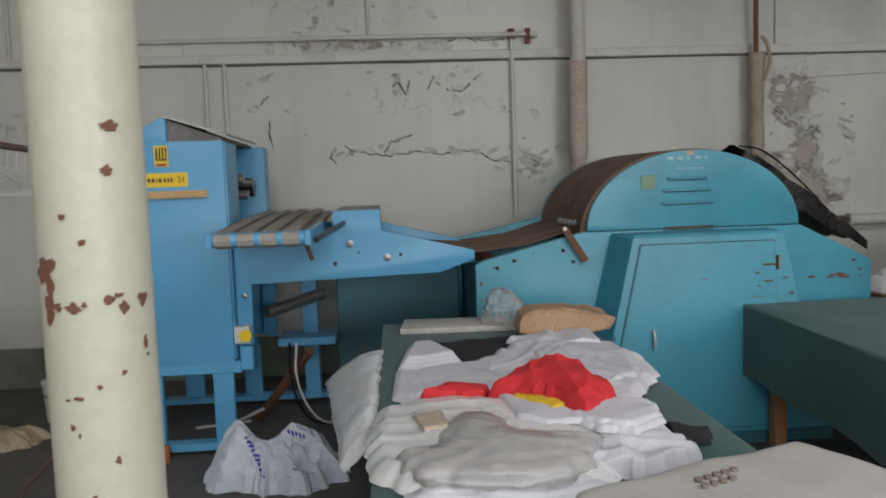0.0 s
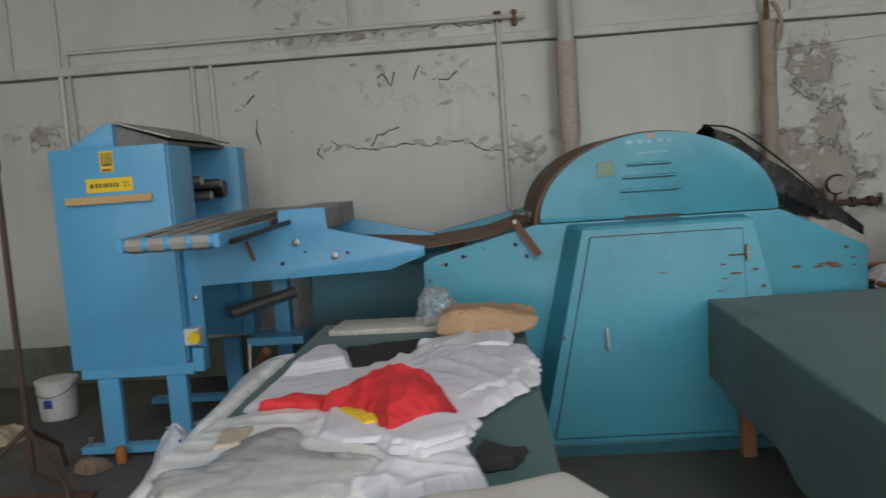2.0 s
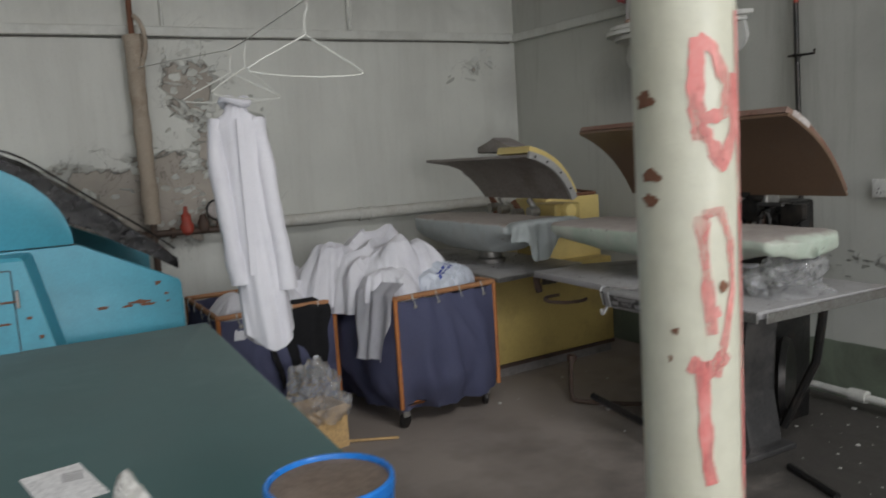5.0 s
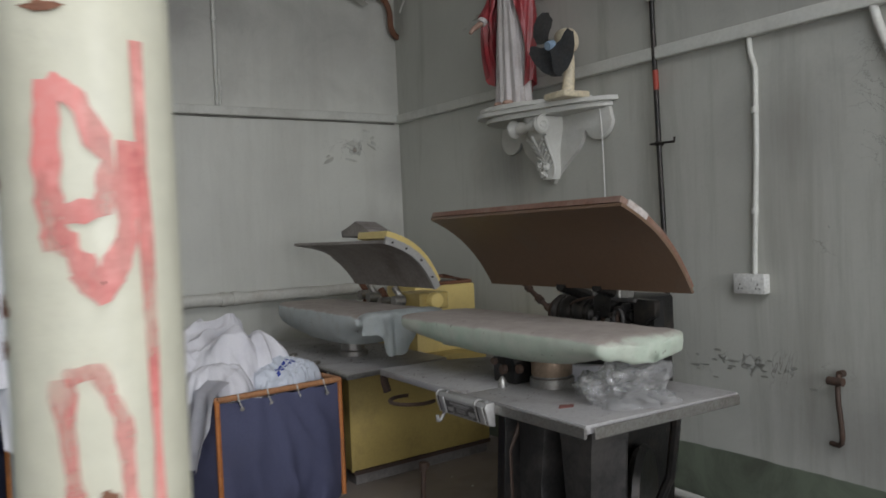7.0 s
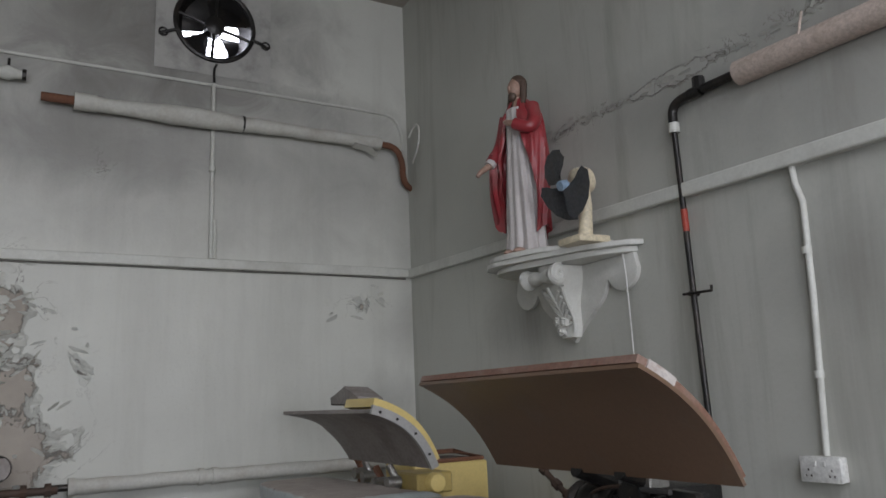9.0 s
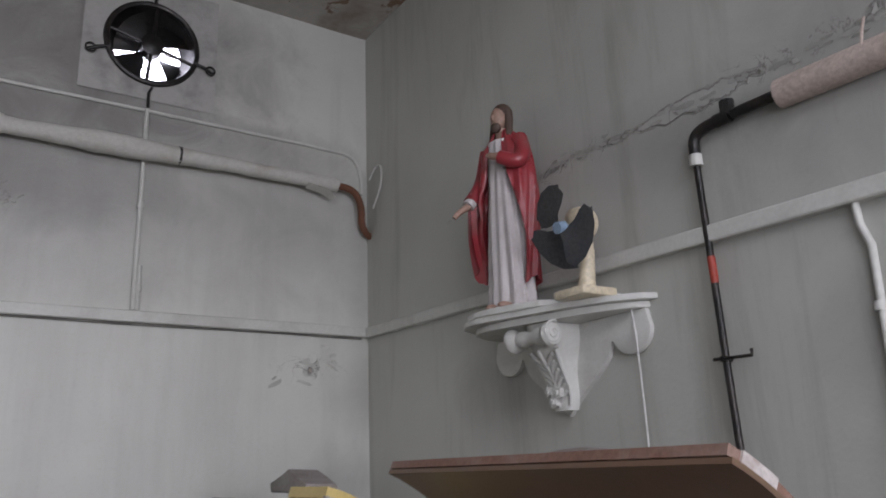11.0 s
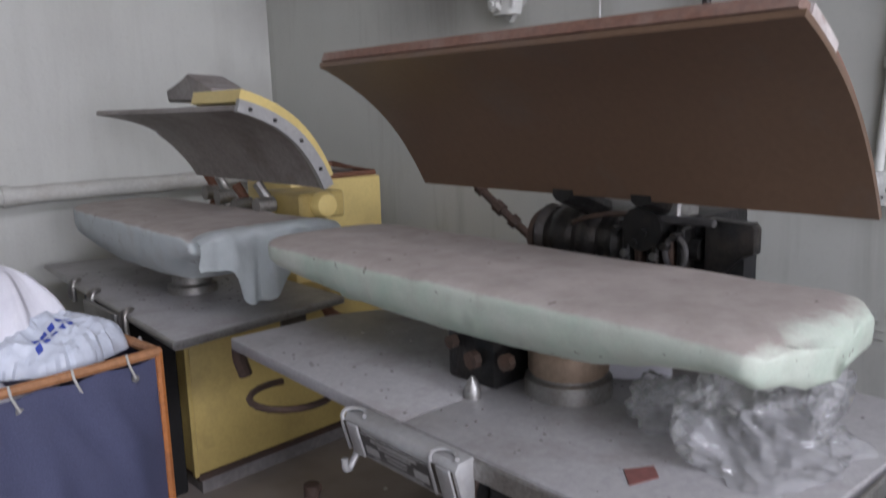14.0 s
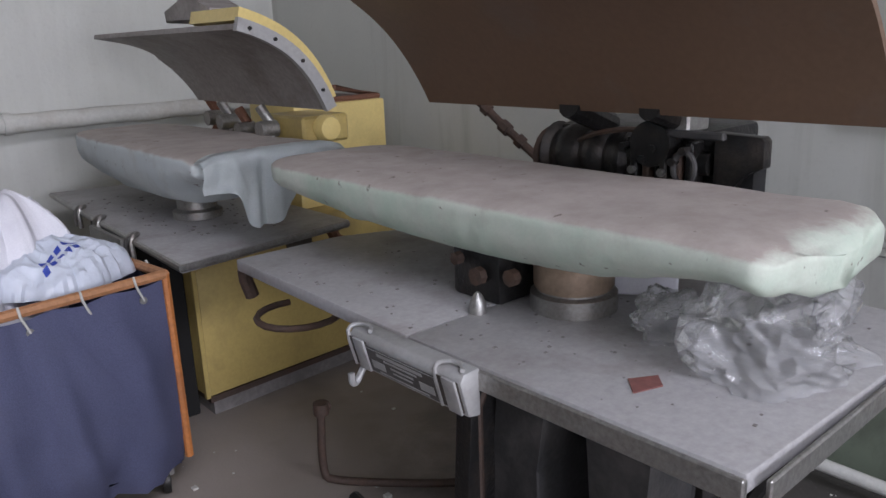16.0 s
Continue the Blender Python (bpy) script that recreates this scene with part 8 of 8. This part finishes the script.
def printed_bar(x, z, dx, dz, w, h):
    """A small blue bar laid on the bag's front, at x, z, running along dx, dz."""
    bm = B()
    ring = []
    for u, v in ((0, 0), (1, 0), (1, 1), (0, 1)):
        px, pz = x + dx * u * w - dz * v * h, z + dz * u * w + dx * v * h
        hit = skin_tree.ray_cast(Vector((px, 3.0, pz)), Vector((0.05, 1, 0)))[0]
        if hit is None:
            bm.free()
            return
        ring.append(hit + Vector((0, -0.003, 0)))
    lo, hi = [bm.verts.new(p) for p in ring], [bm.verts.new(p + Vector((0, -0.002, 0))) for p in ring]
    skin(bm, [lo, hi])
    bm.faces.new(lo), bm.faces.new(hi[::-1])
    part("letter_bar", bm, M_INK, carrier)


for i in range(11):
    printed_bar(-1.10 + 0.012 * i, 0.30 - 0.021 * i, 0.95, -0.25, 0.034 - 0.008 * (i % 3), 0.013)
for i in range(8):
    printed_bar(-0.92 + 0.02 * i, 0.30 - 0.007 * i, 0.35, -0.9, 0.028 - 0.008 * (i % 2), 0.011)
rack = thing("garment_rack", (-1.87, 3.80, 0), 0, "brown iron garment rack on a tripod base", "rack")
part("post", tube(B(), [(0, 0, 0.1), (0.005, 0, 1.77)], 0.017, 10), M_DARKRUST, rack)
part("top_rail", tube(B(), [(0.01, 0.0, 1.765), (-0.9, -0.40, 1.94)], 0.018, 10), M_DARKRUST, rack)
part("collar", cyl(B(), (0.005, 0, 1.73), (0.005, 0, 1.79), 0.025, 10), M_DARKRUST, rack)
for x, y in ((0.36, -0.28), (-0.22, -0.30), (-0.05, 0.4)):
    part("foot_strut", tube(B(), [(0, 0, 0.36), (x * 0.9, y * 0.9, 0.14), (x, y, 0.0)], 0.014, 8), M_DARKRUST, rack)
part("brace", tube(B(), [(0, 0, 0.12), (0.33, -0.25, 0.12)], 0.012, 8), M_DARKRUST, rack)
for i in range(5):
    wire_hanger(-2.02 - 0.035 * i, 3.735 - 0.015 * i, 1.585 + 0.006 * i, 40 + 9 * i, "wire hanger on the garment rack")
solo("floor_board", prism(B(), [(-2.05, 3.35), (-1.45, 3.42), (-1.50, 3.75), (-2.0, 3.72)], "z", 0.0, 0.025, 0.003), M_RUST, label="brown board lying on the floor by the rack", category="board")
solo("stone", heap(B(), -1.70, 4.10, 0.0, 0.10, 0.07, 0.06, 3.3, 0.2, 0.4, seg=20, rings=8), M_SACKING, label="lump of brown rubble on the floor", category="rubble")
solo("tin_can", lathe(B(), [(0.03, 0), (0.033, 0.003), (0.033, 0.09), (0.028, 0.095)], (0, 0, 0), 16), M_ORANGE, (-1.58, 4.2, 0.0), label="small orange can on the floor", category="can")
tabl = thing("wooden_table", (0, 0, 0), 0, "old wooden table with chipped blue legs", "table")
part("tabletop", box(B(), -3.68, -2.62, 3.55, 4.4, 0.76, 0.80, 0.006, 2), M_WOOD, tabl)
part("apron", box(B(), -3.63, -2.67, 3.60, 3.63, 0.64, 0.76), M_BLUEWOOD, tabl)
part("apron", box(B(), -2.71, -2.68, 3.63, 4.35, 0.64, 0.76), M_BLUEWOOD, tabl)
for x, y in ((-2.71, 3.65), (-2.71, 4.32), (-3.60, 3.65), (-3.60, 4.32)):
    part("leg", box(B(), x - 0.04, x + 0.04, y - 0.04, y + 0.04, 0, 0.76, 0.006), M_BLUEWOOD, tabl, "chipped blue painted leg")
garment("white_cloth", (-3.02, 3.85, 0.802, 0.3, 0.22, 0.07, 111.0), M_WHITECLOTH, "white cloths on the wooden table", "cloth", rough=0.5, flat=0.3, seg=60, rings=18)
bucket = thing("white_bucket", (-2.52, 5.2, 0), 0, "white plastic bucket with a blue label", "bucket")
part("tub", lathe(B(), [(0.12, 0), (0.125, 0.005), (0.14, 0.26), (0.148, 0.265), (0.148, 0.28), (0.136, 0.285), (0.02, 0.28)], (0, 0, 0), 28), M_SWITCH, bucket)
part("label", box(B(), -0.03, 0.03, -0.1405, -0.136, 0.10, 0.16), M_INK, bucket)
part("handle", tube(B(), [(0.146, 0, 0.25), (0.12, -0.1, 0.2), (0.0, -0.155, 0.17), (-0.12, -0.1, 0.2), (-0.146, 0, 0.25)], 0.005, 6, smooth_path=2), M_STEEL, bucket)
garment("tan_rag", (-2.9, 4.7, 0.0, 0.42, 0.2, 0.14, 117.0), M_SACKRAG, "crumpled tan rag on the floor", "rag", rough=0.5, flat=0.2, seg=70, rings=20)

# ---- floor by the presses ----
pipe("floor_steam_pipe", [(4.86, 3.78, 0.30), (4.85, 3.79, 0.05), (4.87, 3.76, 0.02), (5.18, 3.43, 0.02), (5.22, 3.39, 0.06), (5.21, 3.36, 0.3)], 0.014, M_DARKRUST, "rusty bent steam pipe rising from the floor", [((4.86, 3.78, 0.27), (4.86, 3.78, 0.31), 0.026), ((4.84, 3.78, 0.29), (4.89, 3.78, 0.29), 0.016)], sm=2)
solo("iron_bar", cyl(B(), (5.06, 2.42, 0.015), (4.95, 2.1, 0.015), 0.016, 8), M_BLACKIRON, label="short black iron bar on the floor", category="bar")
rnd = random.Random(11)
bm = B()
for i in range(130):
    x, y = rnd.choice(((rnd.uniform(4.4, 6.1), rnd.uniform(1.6, 4.3)), (rnd.uniform(5.2, 6.1), rnd.uniform(1.8, 3.6))))
    s = rnd.uniform(0.0015, 0.006) * rnd.choice((1, 1, 1, 1.8))
    box(bm, x - s, x + s * rnd.uniform(0.5, 1.3), y - s, y + s * rnd.uniform(0.5, 1.4), 0.0, s * rnd.uniform(0.4, 1.0))
solo("floor_debris", bm, M_LAG, label="scattered plaster crumbs and litter on the floor", category="debris", kind="stuff", smooth=0)
bm = B()
for i in range(150):
    x, y = rnd.uniform(4.63, 5.35), rnd.uniform(2.25, 3.6)
    s = rnd.uniform(0.0012, 0.0042)
    box(bm, x - s, x + s, y - s * 0.7, y + s, TOP1, TOP1 + s * 0.5)
for i in range(110):
    x, y = rnd.uniform(4.72, 5.25), rnd.uniform(4.35, 5.5)
    s = rnd.uniform(0.002, 0.006)
    box(bm, x - s, x + s, y - s * 0.7, y + s, TOP2, TOP2 + s * 0.5)
solo("table_dust", bm, M_DARKGREY, label="crumbs of dirt on the press tables", category="dirt", kind="stuff", smooth=0)
bm = prism(B(), [(5.07, 2.83), (5.13, 2.77), (5.20, 2.685), (5.24, 2.72), (5.15, 2.82), (5.10, 2.87)], "z", TOP1 + 0.001, TOP1 + 0.075, 0.008)
for v in bm.verts:
    v.co.z += 0.012 * n3(v.co.x * 30, v.co.y * 30, 2) * (v.co.z > TOP1 + 0.03)
solo("folded_cloth", bm, M_WHITECLOTH, label="folded white cloth behind the press collar", category="cloth", smooth=50)
solo("red_paper_scrap", prism(B(), [(4.70, 2.46), (4.76, 2.44), (4.79, 2.47), (4.74, 2.50)], "z", TOP1 + 0.0005, TOP1 + 0.003), mat("faded_red_card", (0.2, 0.07, 0.06), 0.8), label="scrap of faded red card on the press table", category="card")
solo("clear_bag", film_bag(B(), 4.99, 2.57, TOP1, 0.085, 0.08, 0.085, 127.0), M_CLEAR, label="small lobe of crinkled clear polythene", category="bag", smooth=0)
solo("clear_bag", film_bag(B(), 5.01, 2.36, TOP1, 0.19, 0.16, 0.17, 121.0), M_CLEAR, label="crinkled clear polythene bag on the press table", category="bag", smooth=0)

# ---- shelf with statue and fan ----
SZ = 2.335
shelf = thing("wall_bracket", (6.15, 4.07, 0), 0, "ornate white plaster wall bracket with scroll and shelf", "bracket")
half = [(0.0, -0.59), (-0.07, -0.56), (-0.15, -0.46), (-0.21, -0.34), (-0.255, -0.22), (-0.29, -0.10), (-0.33, 0.02), (-0.365, 0.14), (-0.385, 0.24), (-0.375, 0.33), (-0.32, 0.42), (-0.22, 0.48), (-0.1, 0.51), (0.0, 0.52)]
part("shelf_board", prism(B(), half, "z", SZ - 0.028, SZ, 0.004), M_PLASTERWHITE, shelf)
part("shelf_moulding", prism(B(), [(x * 0.84, y * 0.93) for x, y in half], "z", SZ - 0.06, SZ - 0.0285, 0.008), M_PLASTERWHITE, shelf)
lobe = [(0.425 + 0.115 * math.cos(a), 2.20 + 0.115 * math.sin(a)) for a in (radians(-5 - 160 * i / 12) for i in range(13))]
tongue = [(0.30 - 0.30 * f ** 1.15 if f < 0.85 else 0.30 - 0.30 * f ** 1.15, 2.13 - 0.285 * f ** (0.75 + 0.5 * f)) for f in (i / 12 for i in range(1, 12))]
right_edge = [(0.52, SZ - 0.061)] + lobe + tongue
back = right_edge + [(-0.01, 1.845)] + [(-y * 1.03, z) for y, z in right_edge[::-1]]
part("back_plate", prism(B(), back, "x", -0.03, -0.002, 0.003), M_PLASTERWHITE, shelf)


def corbel_at(f):
    """Depth and half width of the console at f of its height, from the shelf down."""
    return 0.20 - 0.14 * f ** 0.8 + 0.022 * math.sin(f * 6.5), 0.105 - 0.05 * f + 0.008 * math.sin(f * 9)


bm = B()
rows = []
for i in range(25):
    f = i / 24
    d, w = corbel_at(f)
    rows.append([bm.verts.new((-0.028 - d * u, -0.015 + w * v, SZ - 0.062 - 0.40 * f)) for u, v in ((0, -1), (0.5, -1), (0.8, -0.9), (0.95, -0.6), (1, -0.3), (1.04, 0), (1, 0.3), (0.95, 0.6), (0.8, 0.9), (0.5, 1), (0, 1))])
skin(bm, rows)
bm.faces.new(rows[0]), bm.faces.new(rows[-1][::-1])
part("corbel", bm, M_PLASTERWHITE, shelf, smooth=50)
part("scroll", lathe(B(), [(0.01, -0.15), (0.05, -0.148), (0.058, -0.13), (0.05, -0.105), (0.036, -0.09), (0.044, -0.06), (0.034, -0.03), (0.028, 0.0), (0.034, 0.03), (0.044, 0.06), (0.036, 0.09), (0.05, 0.105), (0.058, 0.13), (0.05, 0.148), (0.01, 0.15)], (0, 0, 0), 22), M_PLASTERWHITE, shelf).matrix_basis = pose(-0.235, -0.015, SZ - 0.125, 90, 0, 0)
for s in (-1, 1):
    part("volute", tube(B(), [(-0.235 + 0.062 * math.exp(-a * 0.15) * math.cos(a + 1.2), -0.015 + s * 0.149, SZ - 0.125 + 0.062 * math.exp(-a * 0.15) * math.sin(a + 1.2)) for a in (i * 0.4 for i in range(34))], 0.007, 6), M_PLASTERWHITE, shelf)
    part("side_rib", tube(B(), [(-0.03 - corbel_at(f)[0] * 0.86, -0.015 + s * corbel_at(f)[1] * 0.98, SZ - 0.062 - 0.40 * f) for f in (0.3 + 0.07 * i for i in range(10))], lambda f: 0.014 - 0.006 * f, 8), M_PLASTERWHITE, shelf)
    for i in range(6):
        f0 = 0.36 + 0.085 * i
        d0, w0 = corbel_at(f0)
        d1, w1 = corbel_at(min(1.0, f0 + 0.12))
        part("leaf_rib", tube(B(), [(-0.028 - d0 * 0.97, -0.015 + s * w0 * 0.8, SZ - 0.062 - 0.4 * f0), (-0.036 - (d0 + d1) / 2 * 1.0, -0.015 + s * w0 * 0.45, SZ - 0.062 - 0.4 * (f0 + 0.05)), (-0.03 - d1 * 1.03, -0.015 + s * 0.008, SZ - 0.062 - 0.4 * (f0 + 0.12))], lambda f: 0.011 - 0.004 * f, 8, smooth_path=1), M_PLASTERWHITE, shelf)
part("leaf_stem", tube(B(), [(-0.03 - corbel_at(f)[0] * 1.05, -0.015, SZ - 0.062 - 0.40 * f) for f in (0.3 + 0.06 * i for i in range(12))], 0.009, 8), M_PLASTERWHITE, shelf)
for y, z, r in ((-0.035, 1.955, 0.03), (0.025, 1.965, 0.026), (-0.005, 1.915, 0.028)):
    bm = B()
    rows = [[bm.verts.new((-0.12 - r * dz_, y + r * rr * (1 + 0.16 * math.cos(5 * t)) * math.cos(t), z + r * rr * (1 + 0.16 * math.cos(5 * t)) * math.sin(t))) for t in (2 * math.pi * k / 30 for k in range(30))] for rr, dz_ in ((0.75, -0.7), (1.0, 0.0), (0.85, 0.35), (0.5, 0.3), (0.35, 0.55), (0.1, 0.6))]
    skin(bm, rows)
    bm.faces.new(rows[0]), bm.faces.new(rows[-1][::-1])
    part("rosette", bm, M_PLASTERWHITE, shelf)
slab = solo("statue_plinth", prism(B(), [(6.13, 3.87), (5.93, 3.87), (5.86, 3.93), (5.81, 4.05), (5.775, 4.18), (5.76, 4.30), (5.79, 4.40), (5.88, 4.46), (6.0, 4.49), (6.13, 4.49)], "z", SZ, SZ + 0.03, 0.006), M_PLASTERWHITE, label="rounded white board under the statue", category="slab")


def statue():
    bm = B()
    h = 1.125
    mats = {}

    def tag(faces, i):
        for f in faces:
            f.material_index = i
    # robe
    rows = []
    for i in range(40):
        f = i / 39
        z = 0.80 * f * h
        rx = 0.115 - 0.02 * f + 0.02 * math.exp(-f * 9) + 0.012 * math.sin(f * 5)
        ry = 0.09 - 0.012 * f + 0.02 * math.exp(-f * 9)
        row = []
        for j in range(72):
            a = 2 * math.pi * j / 72
            fl = (1 - 0.75 * f) * (0.011 * math.sin(a * 13 + 1.5 * math.sin(f * 3)) + 0.006 * math.sin(a * 7 + f * 4))
            row.append(bm.verts.new(((rx + fl) * math.cos(a), (ry + fl) * math.sin(a), z)))
        rows.append(row)
    tag(skin(bm, rows), 0)
    tag([bm.faces.new(rows[0]), bm.faces.new(rows[-1][::-1])], 0)
    # cloak: open at the front (-y)
    rows = []
    for i in range(44):
        f = i / 43
        z = (0.10 + 0.755 * f) * h
        open_ = 62 - 30 * f + 10 * math.sin(f * 6)
        shoulder = 1.0 - max(0.0, f - 0.86) / 0.14 * 0.55
        row = []
        for j in range(61):
            u = j / 60
            a = radians(-90 + open_ + (360 - 2 * open_) * u)
            side = math.cos(a)
            rx = (0.150 + 0.018 * math.sin(f * 4) - 0.012 * f + (0.03 * math.exp(-((f - 0.62) / 0.25) ** 2) if side > 0 else 0) + (0.03 * math.exp(-((f - 0.35) / 0.2) ** 2) if side < 0 else 0)) * shoulder
            ry = (0.118 - 0.015 * f) * shoulder
            fl = 0.010 * math.sin(a * 11 + f * 3) * (1 - 0.6 * f) + 0.005 * math.sin(a * 19 - f * 8)
            row.append(bm.verts.new(((rx + fl) * math.cos(a), (ry + fl) * math.sin(a) + 0.004, z + (0.05 * (1 - f) * math.sin(a * 2 + 1)))))
        rows.append(row)
    inner = [[bm.verts.new((v.co.x * 0.93, v.co.y * 0.93 + 0.004, v.co.z)) for v in r] for r in rows]
    fs = skin(bm, rows, False) + skin(bm, inner, False)
    for a, b in ((rows, inner),):
        for i in range(len(a) - 1):
            fs.append(bm.faces.new((a[i][0], a[i + 1][0], b[i + 1][0], b[i][0])))
            fs.append(bm.faces.new((a[i][-1], b[i][-1], b[i + 1][-1], a[i + 1][-1])))
        for j in range(len(a[0]) - 1):
            fs.append(bm.faces.new((a[0][j], a[0][j + 1], b[0][j + 1], b[0][j])))
            fs.append(bm.faces.new((a[-1][j], b[-1][j], b[-1][j + 1], a[-1][j + 1])))
    tag(fs, 1)

    def blob(c, r, i, n=14):
        rows = [[bm.verts.new((c[0] + r[0] * math.sin(p) * math.cos(a), c[1] + r[1] * math.sin(p) * math.sin(a), c[2] + r[2] * math.cos(p))) for a in (2 * math.pi * k / 20 for k in range(20))] for p in (math.pi * (q + 0.15) / (n - 0.7) for q in range(n))]
        tag(skin(bm, rows) + [bm.faces.new(rows[0]), bm.faces.new(rows[-1][::-1])], i)

    def limb(pts, r, i):
        n0 = len(bm.faces)
        tube(bm, pts, r, 14, smooth_path=2)
        bm.faces.ensure_lookup_table()
        tag(bm.faces[n0:], i)
    limb([(0, 0, 0.78 * h), (0, -0.005, 0.87 * h)], 0.036, 2)
    blob((0, -0.022, 0.92 * h), (0.045, 0.05, 0.066), 2)
    blob((0, -0.068, 0.918 * h), (0.009, 0.012, 0.018), 2)
    blob((0, -0.048, 0.872 * h), (0.028, 0.024, 0.030), 3)
    blob((0, 0.006, 0.95 * h), (0.056, 0.056, 0.062), 3)
    for s in (-1, 1):
        limb([(s * 0.045, 0.0, 0.95 * h), (s * 0.056, -0.005, 0.89 * h), (s * 0.058, -0.02, 0.82 * h), (s * 0.05, -0.04, 0.79 * h)], lambda f: 0.026 - 0.012 * f, 3)
    limb([(-0.12, 0.0, 0.79 * h), (-0.165, -0.01, 0.63 * h), (-0.175, -0.09, 0.535 * h)], lambda f: 0.042 - 0.002 * f, 1)
    limb([(-0.172, -0.085, 0.54 * h), (-0.178, -0.11, 0.515 * h)], 0.034, 0)
    limb([(-0.176, -0.10, 0.52 * h), (-0.185, -0.14, 0.495 * h), (-0.192, -0.17, 0.475 * h), (-0.20, -0.19, 0.45 * h)], lambda f: 0.022 - 0.010 * f, 2)
    limb([(0.11, 0.0, 0.79 * h), (0.165, -0.03, 0.70 * h), (0.16, -0.08, 0.645 * h), (0.08, -0.125, 0.685 * h)], lambda f: 0.046 - 0.012 * f, 1)
    limb([(0.09, -0.12, 0.685 * h), (0.03, -0.13, 0.70 * h), (0.0, -0.122, 0.715 * h)], lambda f: 0.024 - 0.010 * f, 2)
    # hanging fold of cloak below the lowered arm
    rows = []
    for i in range(16):
        f = i / 15
        rows.append([bm.verts.new((-0.16 - 0.03 * math.sin(f * 3) + 0.02 * math.sin(k * 1.6) * (0.4 + f), -0.02 - 0.10 * (k / 8) * (1 - 0.4 * f), (0.58 - 0.40 * f) * h + 0.04 * math.sin(k * 0.9) * f)) for k in range(9)])
    back_ = [[bm.verts.new(v.co + Vector((0.012, 0.006, 0))) for v in r] for r in rows]
    fs = skin(bm, rows, False) + skin(bm, back_, False)
    tag(fs, 1)
    blob((-0.04, -0.10, 0.015), (0.03, 0.05, 0.02), 2, 8)
    blob((0.045, -0.105, 0.015), (0.03, 0.05, 0.02), 2, 8)
    me = bpy.data.meshes.new("statue")
    bmesh.ops.recalc_face_normals(bm, faces=bm.faces[:])
    bm.to_mesh(me)
    bm.free()
    me.polygons.foreach_set("use_smooth", [True] * len(me.polygons))
    me.set_sharp_from_angle(angle=radians(60))
    for m in (M_STROBE, M_STCLOAK, M_STSKIN, M_STHAIR):
        me.materials.append(m)
    ob = new("statue", me)
    ob.matrix_basis = pose(5.94, 4.21, SZ + 0.03, 0, 0, -82)
    tagged(ob, "painted plaster robed statue in a red cloak", "statue")


statue()

fan = thing("desk_fan", (5.96, 3.715, SZ), 0, "cream desk fan without a guard, dark blades", "fan")
part("base", prism(B(), [(-0.11, -0.09), (0.09, -0.10), (0.11, 0.0), (0.10, 0.11), (-0.11, 0.10)], "z", 0, 0.04, 0.01), M_FANCREAM, fan)
part("neck", tube(B(), [(0.0, 0.0, 0.025), (0.005, -0.01, 0.12), (0.01, -0.02, 0.22), (0.02, -0.01, 0.30)], lambda f: 0.042 - 0.018 * f, 14), M_FANCREAM, fan)
axis = Vector((-0.95, 0.05, -0.26)).normalized()
hub0 = Vector((-0.10, 0.02, 0.325))
motor0 = hub0 - axis * 0.16
part("motor_housing", tube(B(), [motor0 - axis * 0.01, motor0, motor0 + axis * 0.03, motor0 + axis * 0.07, motor0 + axis * 0.09], lambda f: (0.05, 0.072, 0.08, 0.078, 0.045)[min(4, int(f * 4.01))], 20), M_FANCREAM, fan)
part("spindle", cyl(B(), motor0 + axis * 0.08, hub0, 0.01, 10), M_STEEL, fan)
part("hub_cap", cyl(B(), hub0 - axis * 0.015, hub0 + axis * 0.03, 0.028, 16), mat("pale_blue_cap", (0.25, 0.36, 0.48), 0.4), fan, "pale blue hub cap")
s_, u_ = frame_of(axis)
for i in range(3):
    a0 = radians((70, -45, 215)[i])
    bm = B()
    rows = []
    for r in (0.026, 0.07, 0.12, 0.165, 0.185, 0.197):
        w = radians(34 + 23 * min(1, r / 0.12)) * (0.8 if r > 0.18 else 1)
        rows.append([bm.verts.new(hub0 + (s_ * math.cos(a0 + w * t) + u_ * math.sin(a0 + w * t)) * r + axis * (0.025 * t)) for t in (-1, -0.5, 0, 0.5, 1)])
    skin(bm, rows, False)
    bmesh.ops.solidify(bm, geom=bm.faces[:], thickness=0.003)
    part("blade", bm, M_FANBLADE, fan, "smoky dark blade")
pipe("fan_flex", [(6.02, 3.66, SZ + 0.012), (6.08, 3.61, SZ + 0.012), (6.105, 3.59, SZ - 0.06), (6.11, 3.585, 1.9), (6.115, 3.59, 1.2)], 0.004, M_SWITCH, "thin white flex hanging from the shelf", seg=6, cat="cable", sm=1)
